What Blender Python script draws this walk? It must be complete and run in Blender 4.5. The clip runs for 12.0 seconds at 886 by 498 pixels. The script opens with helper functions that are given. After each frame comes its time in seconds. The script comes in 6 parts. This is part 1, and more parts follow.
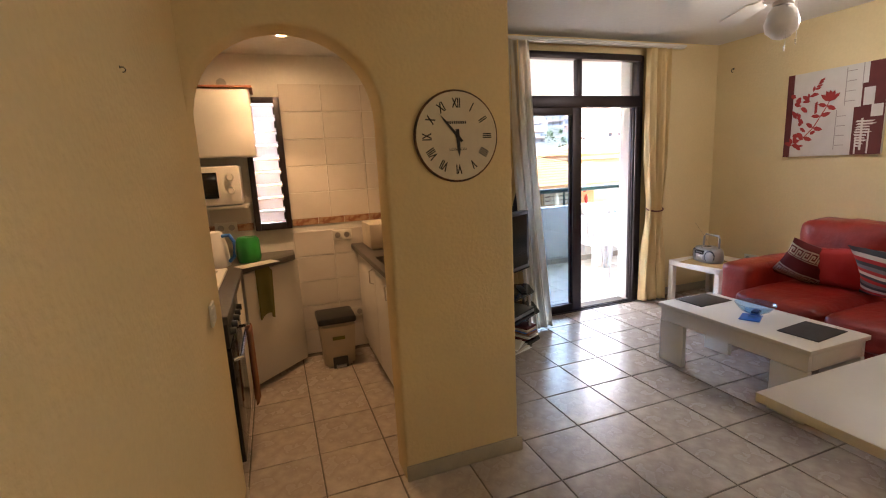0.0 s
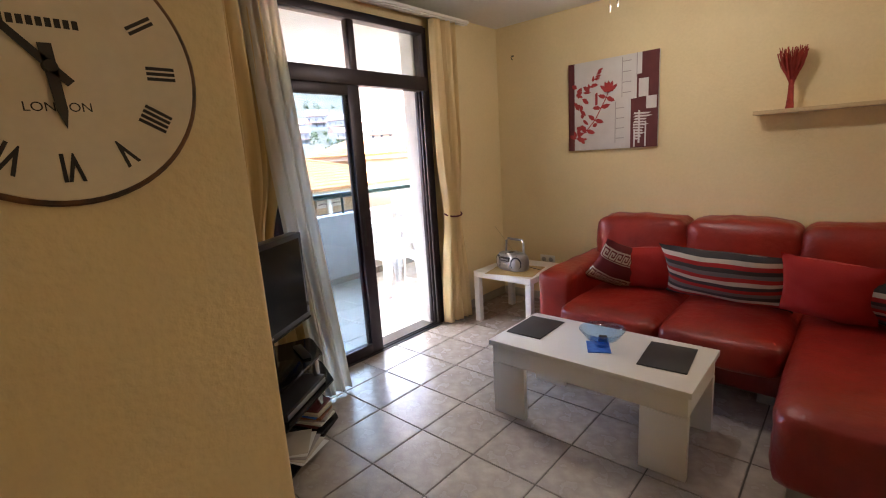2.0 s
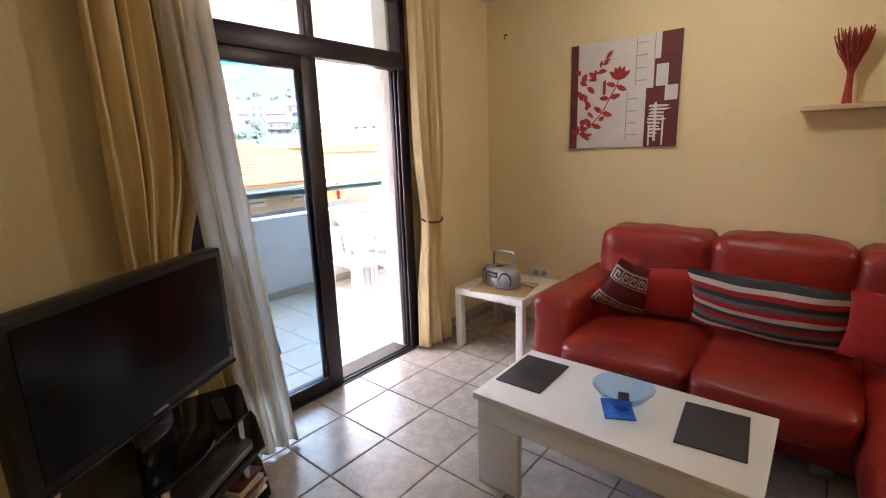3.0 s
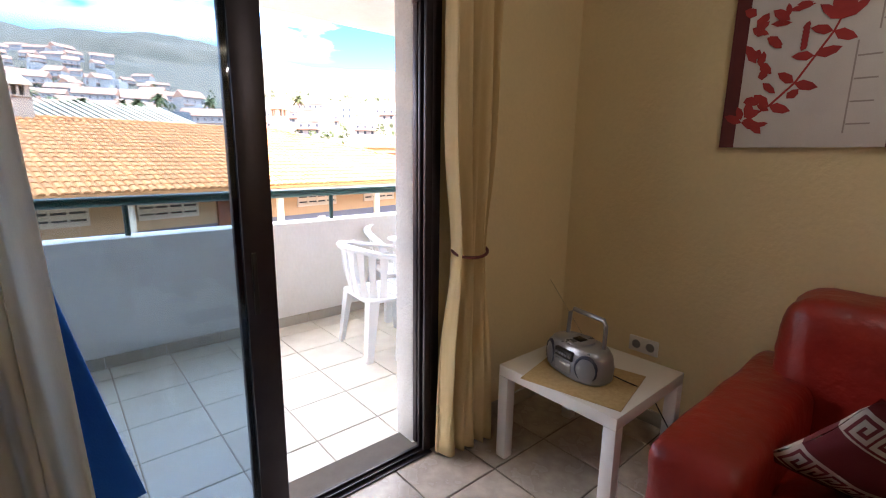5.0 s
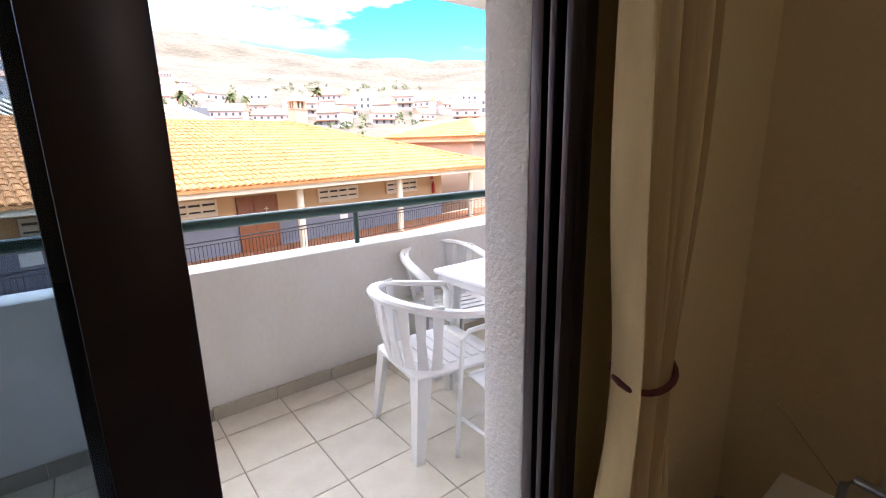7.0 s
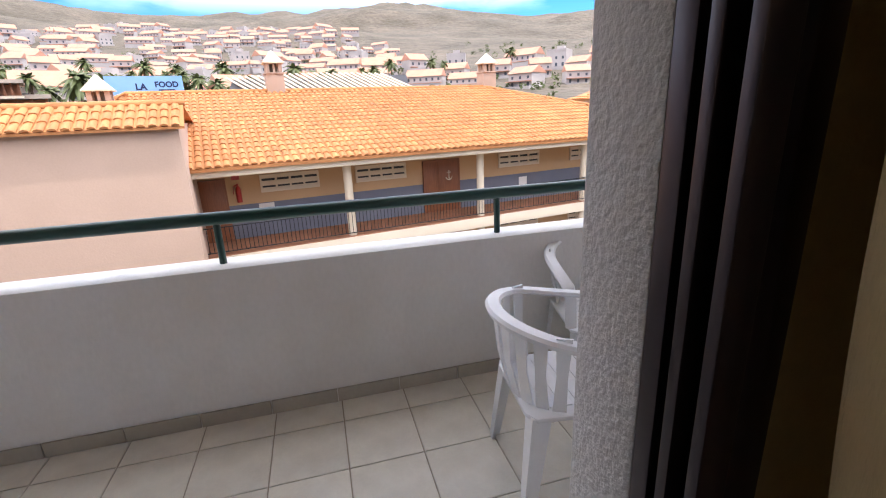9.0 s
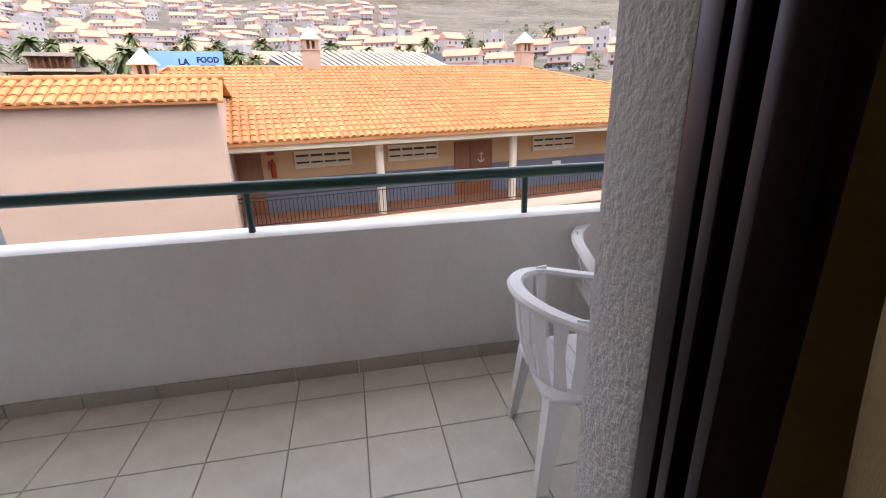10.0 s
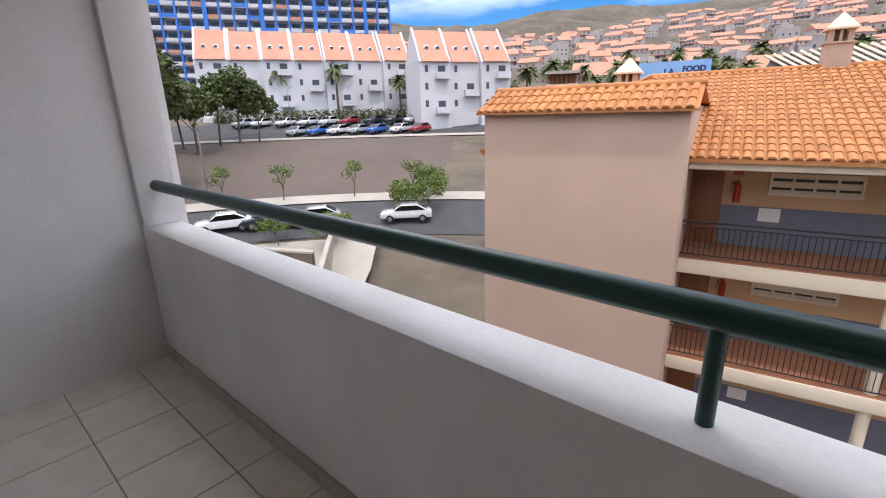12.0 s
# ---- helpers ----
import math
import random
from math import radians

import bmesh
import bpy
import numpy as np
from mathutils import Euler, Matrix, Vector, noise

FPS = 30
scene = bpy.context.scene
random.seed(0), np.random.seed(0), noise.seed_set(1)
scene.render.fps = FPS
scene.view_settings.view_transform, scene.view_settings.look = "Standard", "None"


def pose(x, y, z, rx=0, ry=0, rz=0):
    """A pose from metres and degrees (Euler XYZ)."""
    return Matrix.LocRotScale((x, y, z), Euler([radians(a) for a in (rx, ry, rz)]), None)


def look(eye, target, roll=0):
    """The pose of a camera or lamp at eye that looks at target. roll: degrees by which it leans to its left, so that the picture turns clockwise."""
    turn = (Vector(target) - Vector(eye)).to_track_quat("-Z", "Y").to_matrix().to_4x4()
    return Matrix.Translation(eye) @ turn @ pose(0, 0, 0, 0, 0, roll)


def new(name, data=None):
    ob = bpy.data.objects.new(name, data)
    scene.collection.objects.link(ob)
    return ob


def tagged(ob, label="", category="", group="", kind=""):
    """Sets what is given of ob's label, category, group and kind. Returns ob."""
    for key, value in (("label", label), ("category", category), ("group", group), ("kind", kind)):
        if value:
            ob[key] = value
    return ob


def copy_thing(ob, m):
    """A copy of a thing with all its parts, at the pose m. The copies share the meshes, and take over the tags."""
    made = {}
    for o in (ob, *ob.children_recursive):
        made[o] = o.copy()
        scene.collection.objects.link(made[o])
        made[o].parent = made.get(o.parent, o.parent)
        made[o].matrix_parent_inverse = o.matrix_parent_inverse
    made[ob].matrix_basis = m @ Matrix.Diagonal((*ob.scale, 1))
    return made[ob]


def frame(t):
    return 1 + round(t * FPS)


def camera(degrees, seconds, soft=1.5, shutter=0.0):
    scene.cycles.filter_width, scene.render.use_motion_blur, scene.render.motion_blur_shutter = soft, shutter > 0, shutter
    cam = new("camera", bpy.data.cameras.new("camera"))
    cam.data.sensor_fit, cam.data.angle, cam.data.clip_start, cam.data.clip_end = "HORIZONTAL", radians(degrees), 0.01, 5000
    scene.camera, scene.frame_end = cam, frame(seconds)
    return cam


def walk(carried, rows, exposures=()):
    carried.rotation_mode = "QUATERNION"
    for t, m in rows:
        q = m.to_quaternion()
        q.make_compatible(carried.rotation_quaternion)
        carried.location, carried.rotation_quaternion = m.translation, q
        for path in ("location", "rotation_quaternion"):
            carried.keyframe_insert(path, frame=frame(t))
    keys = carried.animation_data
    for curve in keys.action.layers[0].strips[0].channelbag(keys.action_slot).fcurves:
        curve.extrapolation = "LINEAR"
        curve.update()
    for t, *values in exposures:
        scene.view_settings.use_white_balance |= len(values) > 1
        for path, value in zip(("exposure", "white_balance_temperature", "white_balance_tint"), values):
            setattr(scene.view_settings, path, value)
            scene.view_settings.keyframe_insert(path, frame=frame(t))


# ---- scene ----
cam = camera(88.0, 12.0, 1.1)
EXPOSURE = [(t, e, 6500, 15) for t, e in ((0.0, 4.25), (1.0, 4.2), (1.5, 4.1), (2.0, 4.15), (3.2, 4.25), (4.8, 3.4), (6.7, 2.65), (8.3, 1.45), (10.5, 1.3), (11.5, 0.85), (12.0, 0.65))]
PATH = [
    (0, (-0.264, -0.365, 1.451), (0.405, 1.486, 1.094), -2.9),
    (0.5, (-0.089, -0.117, 1.435), (0.603, 1.724, 1.069), -3.5),
    (1, (0.054, 0.164, 1.405), (0.964, 1.905, 1.027), -2.2),
    (1.5, (0.196, 0.421, 1.399), (1.456, 1.924, 1.007), -1.7),
    (2, (0.359, 0.66, 1.418), (1.807, 1.98, 1.014), -3.7),
    (2.5, (0.617, 0.856, 1.404), (2.082, 2.154, 0.994), -3.0),
    (3, (0.84, 1.039, 1.413), (2.335, 2.296, 0.982), -2.0),
    (3.2, (0.967, 1.06, 1.393), (2.474, 2.306, 0.974), -2.0),
    (4.8, (1.863, 1.653, 1.324), (3.157, 3.129, 0.942), 0.8),
    (5, (1.892, 1.764, 1.329), (3.171, 3.248, 0.927), 0.8),
    (5.5, (2.0, 2.092, 1.334), (3.287, 3.562, 0.907), -1.8),
    (6, (2.1, 2.257, 1.388), (3.364, 3.742, 0.94), -2.9),
    (6.5, (2.316, 2.568, 1.449), (3.512, 4.087, 0.935), -2.5),
    (6.7, (2.316, 2.622, 1.408), (3.532, 4.136, 0.93), -1.2),
    (8.3, (2.692, 2.951, 1.411), (3.578, 4.676, 0.922), -3.0),
    (8.5, (2.687, 2.951, 1.40), (3.413, 4.743, 0.87), -1.8),
    (9, (2.746, 2.951, 1.47), (3.238, 4.804, 0.885), -2.4),
    (9.5, (2.741, 2.951, 1.455), (3.218, 4.796, 0.82), -1.5),
    (10, (2.77, 2.951, 1.44), (3.131, 4.814, 0.785), -1.3),
    (10.5, (2.896, 3.858, 1.257), (2.979, 5.744, 0.595), -0.8),
    (11, (2.744, 4.006, 1.297), (2.625, 5.883, 0.617), -0.9),
    (11.5, (2.56, 4.039, 1.353), (1.901, 5.828, 0.75), -3.4),
    (12, (2.38, 4.42, 1.37), (1.11, 5.855, 0.80), -1.5),
]
walk(cam, [(t, look(eye, target, roll)) for t, eye, target, roll in PATH], EXPOSURE)

# ---- world, sun and lamps ----
world = bpy.data.worlds.new("sky")
scene.world = world
world.use_nodes = True
wn, wl = world.node_tree.nodes, world.node_tree.links
sky = wn.new("ShaderNodeTexSky")
sky.sky_type = "NISHITA"
sky.sun_disc = False
sky.sun_elevation = radians(66)
sky.sun_rotation = radians(70)
sky.altitude = 40
sky.dust_density = 0.0
sky.air_density = 0.75
sky.ozone_density = 4.0
# loose white cloud banks over the blue
wtc = wn.new("ShaderNodeTexCoord")
wmap = wn.new("ShaderNodeMapping")
wmap.inputs["Scale"].default_value = (1.0, 1.0, 3.2)
cloud = wn.new("ShaderNodeTexNoise")
cloud.inputs["Scale"].default_value = 2.6
cloud.inputs["Detail"].default_value = 7
cloud.inputs["Roughness"].default_value = 0.55
cramp = wn.new("ShaderNodeValToRGB")
cramp.color_ramp.elements[0].position = 0.44
cramp.color_ramp.elements[1].position = 0.55
sep = wn.new("ShaderNodeSeparateXYZ")
lift = wn.new("ShaderNodeMapRange")
lift.inputs["From Min"].default_value = 0.17
lift.inputs["From Max"].default_value = 0.34
held = wn.new("ShaderNodeMath")
held.operation = "MULTIPLY"
cmix = wn.new("ShaderNodeMix")
cmix.data_type = "RGBA"
cmix.inputs[7].default_value = (15.0, 15.0, 15.2, 1)
wl.new(wtc.outputs["Generated"], wmap.inputs["Vector"])
wl.new(wmap.outputs["Vector"], cloud.inputs["Vector"])
wl.new(cloud.outputs["Fac"], cramp.inputs["Fac"])
wl.new(wtc.outputs["Generated"], sep.inputs[0])
wl.new(sep.outputs["Z"], lift.inputs["Value"])
wl.new(cramp.outputs["Color"], held.inputs[0])
wl.new(lift.outputs["Result"], held.inputs[1])
wl.new(held.outputs[0], cmix.inputs[0])
deep = wn.new("ShaderNodeHueSaturation")
deep.inputs["Saturation"].default_value = 1.35
deep.inputs["Value"].default_value = 0.75
wl.new(sky.outputs["Color"], deep.inputs["Color"])
wl.new(deep.outputs["Color"], cmix.inputs[6])
wl.new(cmix.outputs[2], wn["Background"].inputs["Color"])
wn["Background"].inputs["Strength"].default_value = 0.15

SUN_TO = Vector((0.38, -0.14, 0.92)).normalized()
sun = new("sun", bpy.data.lights.new("sun", "SUN"))
sun.data.energy = 1.05
sun.data.angle = radians(0.5)
sun.data.color = (1.0, 0.95, 0.88)
sun.matrix_world = look(SUN_TO * 50, (0, 0, 0))


def lamp(name, kind, loc, energy, colour, size):
    ob = new(name, bpy.data.lights.new(name, kind))
    ob.location = loc
    ob.data.energy = energy
    ob.data.color = colour
    if kind == "AREA":
        ob.data.size = size
    else:
        ob.data.shadow_soft_size = size
    return ob


# two warm recessed spots over the kitchen
lamp("kitchen_spot", "SPOT", (-0.05, 2.80, 2.27), 0.95, (1.0, 0.56, 0.26), 0.04).data.spot_size = radians(78)
lamp("kitchen_spot", "SPOT", (-0.22, 2.80, 2.27), 0.95, (1.0, 0.56, 0.26), 0.04).data.spot_size = radians(78)
# unseen fill light, added to brighten the hall; it has no fitting
lamp("hall_fill", "POINT", (0.35, -1.2, 2.36), 0.23, (1.0, 0.80, 0.54), 0.06)
# added fill in place of daylight, beside the unlit fan globe
lamp("room_fill", "POINT", (2.9, 1.58, 2.22), 0.8, (1.0, 0.94, 0.86), 0.04)

# made-up source out of view, lifts sofa, table and floor
lamp("dining_fill", "POINT", (3.75, -1.5, 2.30), 1.4, (1.0, 0.90, 0.74), 0.03)

# ---- materials ----
def mat(name, colour, second=None, rough=0.5, metal=0.0, scale=8.0, bump=0.0, bscale=60.0, spread=0.5, coat=0.0, spec=0.5, island=0.0, per_object=0.0, fine=0.06, transmission=0.0, stretch=None):
    """Colour that drifts between two tones at a broad scale, with a fine grain and relief over it."""
    m = bpy.data.materials.new(name)
    m.use_nodes = True
    n, l = m.node_tree.nodes, m.node_tree.links
    p = n["Principled BSDF"]
    second = second or tuple(c * 0.86 for c in colour)
    tc = n.new("ShaderNodeTexCoord")
    vec = tc.outputs["Object"]
    if stretch:
        mp = n.new("ShaderNodeMapping")
        mp.inputs["Scale"].default_value = stretch
        l.new(vec, mp.inputs["Vector"])
        vec = mp.outputs["Vector"]
    a = n.new("ShaderNodeTexNoise")
    a.inputs["Scale"].default_value = scale
    a.inputs["Detail"].default_value = 4
    l.new(vec, a.inputs["Vector"])
    ramp = n.new("ShaderNodeMapRange")
    ramp.inputs["From Min"].default_value = 0.5 - spread * 0.5
    ramp.inputs["From Max"].default_value = 0.5 + spread * 0.5
    l.new(a.outputs["Fac"], ramp.inputs["Value"])
    mix = n.new("ShaderNodeMix")
    mix.data_type = "RGBA"
    mix.inputs[6].default_value = (*colour, 1)
    mix.inputs[7].default_value = (*second, 1)
    l.new(ramp.outputs["Result"], mix.inputs[0])
    out = mix.outputs[2]
    b = n.new("ShaderNodeTexNoise")
    b.inputs["Scale"].default_value = bscale
    b.inputs["Detail"].default_value = 3
    l.new(vec, b.inputs["Vector"])
    grain = n.new("ShaderNodeHueSaturation")
    gm = n.new("ShaderNodeMapRange")
    gm.inputs["To Min"].default_value = 1 - fine
    gm.inputs["To Max"].default_value = 1 + fine
    l.new(b.outputs["Fac"], gm.inputs["Value"])
    last = gm.outputs["Result"]
    if island or per_object:
        src = n.new("ShaderNodeNewGeometry").outputs["Random Per Island"] if island else n.new("ShaderNodeObjectInfo").outputs["Random"]
        im = n.new("ShaderNodeMapRange")
        im.inputs["To Min"].default_value = 1 - (island or per_object)
        im.inputs["To Max"].default_value = 1 + (island or per_object)
        l.new(src, im.inputs["Value"])
        mul = n.new("ShaderNodeMath")
        mul.operation = "MULTIPLY"
        l.new(last, mul.inputs[0])
        l.new(im.outputs["Result"], mul.inputs[1])
        last = mul.outputs[0]
    l.new(last, grain.inputs["Value"])
    l.new(out, grain.inputs["Color"])
    l.new(grain.outputs["Color"], p.inputs["Base Color"])
    rm = n.new("ShaderNodeMapRange")
    rm.inputs["To Min"].default_value = max(rough - 0.08, 0.02)
    rm.inputs["To Max"].default_value = min(rough + 0.08, 1)
    l.new(a.outputs["Fac"], rm.inputs["Value"])
    l.new(rm.outputs["Result"], p.inputs["Roughness"])
    p.inputs["Metallic"].default_value = metal
    p.inputs["Coat Weight"].default_value = coat
    p.inputs["Specular IOR Level"].default_value = spec
    p.inputs["Transmission Weight"].default_value = transmission
    if bump:
        bp = n.new("ShaderNodeBump")
        bp.inputs["Strength"].default_value = 1.0
        bp.inputs["Distance"].default_value = bump
        l.new(b.outputs["Fac"], bp.inputs["Height"])
        l.new(bp.outputs["Normal"], p.inputs["Normal"])
    return m


def glow(name, colour, strength):
    m = bpy.data.materials.new(name)
    m.use_nodes = True
    p = m.node_tree.nodes["Principled BSDF"]
    p.inputs["Base Color"].default_value = (*colour, 1)
    p.inputs["Emission Color"].default_value = (*colour, 1)
    p.inputs["Emission Strength"].default_value = strength
    return m


def sheet_glass(name, tint, gloss=1.0):
    """Thin tinted pane: a see-through tint with a mirror-like sheen that grows at flat angles."""
    m = bpy.data.materials.new(name)
    m.use_nodes = True
    n, l = m.node_tree.nodes, m.node_tree.links
    n.remove(n["Principled BSDF"])
    t = n.new("ShaderNodeBsdfTransparent")
    t.inputs["Color"].default_value = (*tint, 1)
    g = n.new("ShaderNodeBsdfGlossy")
    g.inputs["Roughness"].default_value = 0.02
    fr = n.new("ShaderNodeLayerWeight")
    steep = n.new("ShaderNodeMath")
    steep.operation = "POWER"
    steep.inputs[1].default_value = 4.0
    l.new(fr.outputs["Facing"], steep.inputs[0])
    sheen = n.new("ShaderNodeMapRange")
    sheen.inputs["To Min"].default_value = 0.035 * gloss
    sheen.inputs["To Max"].default_value = 0.75
    l.new(steep.outputs[0], sheen.inputs["Value"])
    mx = n.new("ShaderNodeMixShader")
    l.new(sheen.outputs["Result"], mx.inputs["Fac"])
    l.new(t.outputs["BSDF"], mx.inputs[1])
    l.new(g.outputs["BSDF"], mx.inputs[2])
    l.new(mx.outputs["Shader"], n["Material Output"].inputs["Surface"])
    return m


M = {}
M["wall"] = mat("cream_wall_paint", (0.80, 0.655, 0.385), (0.74, 0.60, 0.34), 0.75, scale=1.6, bump=0.0028, bscale=60, fine=0.05)
M["ceiling"] = mat("white_ceiling_paint", (0.80, 0.79, 0.76), (0.76, 0.75, 0.71), 0.85, scale=1.5, bump=0.002, bscale=30)
M["stucco"] = mat("white_stucco", (0.78, 0.77, 0.75), (0.72, 0.71, 0.69), 0.9, scale=3, bump=0.006, bscale=90, fine=0.08)
M["balcony_wall"] = mat("white_exterior_paint", (0.84, 0.83, 0.81), (0.74, 0.71, 0.66), 0.85, scale=2.2, bump=0.0012, bscale=45, spread=0.4, stretch=(1, 1, 0.6))
M["tile"] = mat("grey_beige_floor_tile", (0.52, 0.46, 0.40), (0.36, 0.31, 0.27), 0.26, scale=11, bump=0.0006, bscale=70, per_object=0.06, spread=0.35)
M["grout"] = mat("dark_grout", (0.14, 0.12, 0.10), None, 0.9, scale=20)
M["balcony_grout"] = mat("tan_grout", (0.40, 0.34, 0.26), (0.33, 0.28, 0.21), 0.9, scale=14)
M["balcony_tile"] = mat("ivory_balcony_tile", (0.76, 0.72, 0.63), (0.66, 0.61, 0.52), 0.42, scale=7, bump=0.0005, bscale=60, per_object=0.05, spread=0.4)
M["skirt"] = mat("stone_skirting", (0.46, 0.42, 0.34), (0.38, 0.34, 0.28), 0.5, scale=9, per_object=0.06)
M["frame"] = mat("dark_bronze_aluminium", (0.036, 0.028, 0.034), (0.048, 0.038, 0.042), 0.38, 0.55, scale=14)
M["glass"] = sheet_glass("tinted_pane", (0.49, 0.58, 0.65))
M["clear"] = sheet_glass("clear_pane", (0.90, 0.93, 0.93))
M["curtain"] = mat("gold_curtain_cloth", (0.84, 0.66, 0.36), (0.75, 0.57, 0.28), 0.7, scale=5, bump=0.0008, bscale=120, stretch=(6, 6, 0.6))
M["sheer"] = mat("white_sheer_cloth", (0.86, 0.83, 0.76), (0.82, 0.78, 0.70), 0.8, scale=5, bump=0.0006, bscale=150, stretch=(6, 6, 0.6))
M["leather"] = mat("red_leather", (0.30, 0.019, 0.010), (0.20, 0.012, 0.007), 0.38, scale=6, bump=0.0060, bscale=19, fine=0.14, coat=0.05)
M["white_lam"] = mat("white_laminate", (0.78, 0.76, 0.72), (0.74, 0.72, 0.68), 0.38, scale=4, fine=0.02)
M["black_glass"] = mat("black_glass", (0.008, 0.008, 0.009), None, 0.14, scale=4, fine=0.02, spec=0.35)
M["black"] = mat("black_plastic", (0.014, 0.014, 0.015), (0.02, 0.02, 0.02), 0.35, scale=8)
M["chrome"] = mat("chrome", (0.72, 0.72, 0.73), (0.62, 0.62, 0.63), 0.16, 1.0, scale=12)
M["steel"] = mat("grey_metal", (0.45, 0.45, 0.46), None, 0.35, 0.9, scale=12)
M["rail"] = mat("dark_green_rail_paint", (0.006, 0.040, 0.031), (0.009, 0.052, 0.040), 0.36, scale=7, bump=0.0003, bscale=60, coat=0.05)
M["roof_tile"] = mat("orange_clay_tile", (0.52, 0.225, 0.078), (0.41, 0.162, 0.052), 0.8, scale=1.2, bump=0.004, bscale=14, island=0.16, fine=0.12)
M["pink_render"] = mat("pinkish_render", (0.44, 0.312, 0.238), (0.40, 0.282, 0.215), 0.9, scale=0.5, bump=0.003, bscale=25, spread=0.4)
M["apricot_render"] = mat("apricot_render", (0.56, 0.37, 0.205), (0.52, 0.335, 0.18), 0.9, scale=0.6, bump=0.003, bscale=25)
M["grey_render"] = mat("grey_dado_paint", (0.17, 0.18, 0.22), (0.14, 0.15, 0.19), 0.8, scale=0.8)
M["cream_trim"] = mat("cream_render", (0.70, 0.60, 0.46), (0.65, 0.55, 0.42), 0.85, scale=1.0)
M["white_ext"] = mat("white_render", (0.48, 0.435, 0.41), (0.37, 0.335, 0.32), 0.9, scale=0.15, bump=0.004, bscale=8)
M["blue_paint"] = mat("strong_blue_paint", (0.03, 0.16, 0.58), (0.04, 0.20, 0.62), 0.6, scale=0.3)
M["wood_door"] = mat("varnished_brown_wood", (0.28, 0.10, 0.04), (0.19, 0.065, 0.026), 0.45, scale=6, stretch=(8, 8, 0.6))
M["terracotta"] = mat("terracotta_paving", (0.34, 0.15, 0.08), (0.28, 0.12, 0.06), 0.8, scale=3)
M["iron"] = mat("black_iron", (0.02, 0.02, 0.024), None, 0.5, 0.4, scale=9)
M["ground"] = mat("dry_volcanic_ground", (0.20, 0.155, 0.115), (0.28, 0.22, 0.165), 0.95, scale=0.03, bump=0.05, bscale=0.9, fine=0.2)
M["hill"] = mat("dry_scrub_hillside", (0.150, 0.118, 0.086), (0.066, 0.058, 0.038), 0.95, scale=0.03, bump=1.5, bscale=0.22, fine=0.5, spread=0.5)
M["asphalt"] = mat("asphalt", (0.075, 0.075, 0.078), (0.055, 0.055, 0.058), 0.9, scale=0.6, bump=0.004, bscale=30)
M["lot"] = mat("brown_gravel_lot", (0.125, 0.095, 0.078), (0.10, 0.076, 0.062), 0.95, scale=0.12, bump=0.02, bscale=4, fine=0.15)
M["concrete"] = mat("pale_concrete", (0.42, 0.385, 0.33), (0.36, 0.325, 0.28), 0.9, scale=0.5, bump=0.004, bscale=12)
M["brown_wall"] = mat("brown_retaining_wall", (0.16, 0.125, 0.09), (0.12, 0.09, 0.065), 0.9, scale=0.6, bump=0.02, bscale=5)
M["leaf"] = mat("green_leaves", (0.095, 0.12, 0.028), (0.06, 0.08, 0.02), 0.6, scale=2, island=0.35)
M["leaf_bright"] = mat("bright_green_leaves", (0.12, 0.17, 0.02), (0.08, 0.12, 0.02), 0.6, scale=2, island=0.3)
M["palm"] = mat("palm_fronds", (0.10, 0.12, 0.035), (0.07, 0.09, 0.025), 0.6, scale=2, island=0.3)
M["bark"] = mat("grey_brown_bark", (0.16, 0.11, 0.075), (0.11, 0.08, 0.055), 0.9, scale=6, bump=0.01, bscale=20)
M["plastic_white"] = mat("white_garden_plastic", (0.82, 0.82, 0.82), (0.78, 0.78, 0.78), 0.42, scale=5, fine=0.02)




def let_light_through(m, share):
    """Thin cloth: part of the light passes and spreads behind."""
    n, l = m.node_tree.nodes, m.node_tree.links
    p = n["Principled BSDF"]
    t = n.new("ShaderNodeBsdfTranslucent")
    l.new(p.inputs["Base Color"].links[0].from_socket, t.inputs["Color"])
    mx = n.new("ShaderNodeMixShader")
    mx.inputs["Fac"].default_value = share
    l.new(p.outputs["BSDF"], mx.inputs[1])
    l.new(t.outputs["BSDF"], mx.inputs[2])
    l.new(mx.outputs["Shader"], n["Material Output"].inputs["Surface"])


let_light_through(M["curtain"], 0.12)
let_light_through(M["sheer"], 0.72)

# ---- mesh helpers ----
def box(bm, lo, hi, bevel=0.0, seg=2, m=None):
    t = bmesh.new()
    bmesh.ops.create_cube(t, size=1.0)
    size = [b - a for a, b in zip(lo, hi)]
    mid = [(a + b) / 2 for a, b in zip(lo, hi)]
    bmesh.ops.transform(t, matrix=Matrix.LocRotScale(mid, None, size), verts=t.verts)
    if bevel:
        bmesh.ops.bevel(t, geom=t.edges[:], offset=bevel, segments=seg, profile=0.5, affect="EDGES", clamp_overlap=True)
    join(bm, t, m)


def join(bm, t, m=None):
    if m is not None:
        bmesh.ops.transform(t, matrix=m, verts=t.verts)
    me = bpy.data.meshes.new("tmp")
    t.to_mesh(me)
    t.free()
    bm.from_mesh(me)
    bpy.data.meshes.remove(me)


def cyl(bm, a, b, r, r2=None, n=16, caps=True):
    a, b = Vector(a), Vector(b)
    t = bmesh.new()
    bmesh.ops.create_cone(t, cap_ends=caps, segments=n, radius1=r, radius2=r if r2 is None else r2, depth=(b - a).length)
    turn = (b - a).to_track_quat("Z", "Y").to_matrix().to_4x4()
    join(bm, t, Matrix.Translation((a + b) / 2) @ turn)


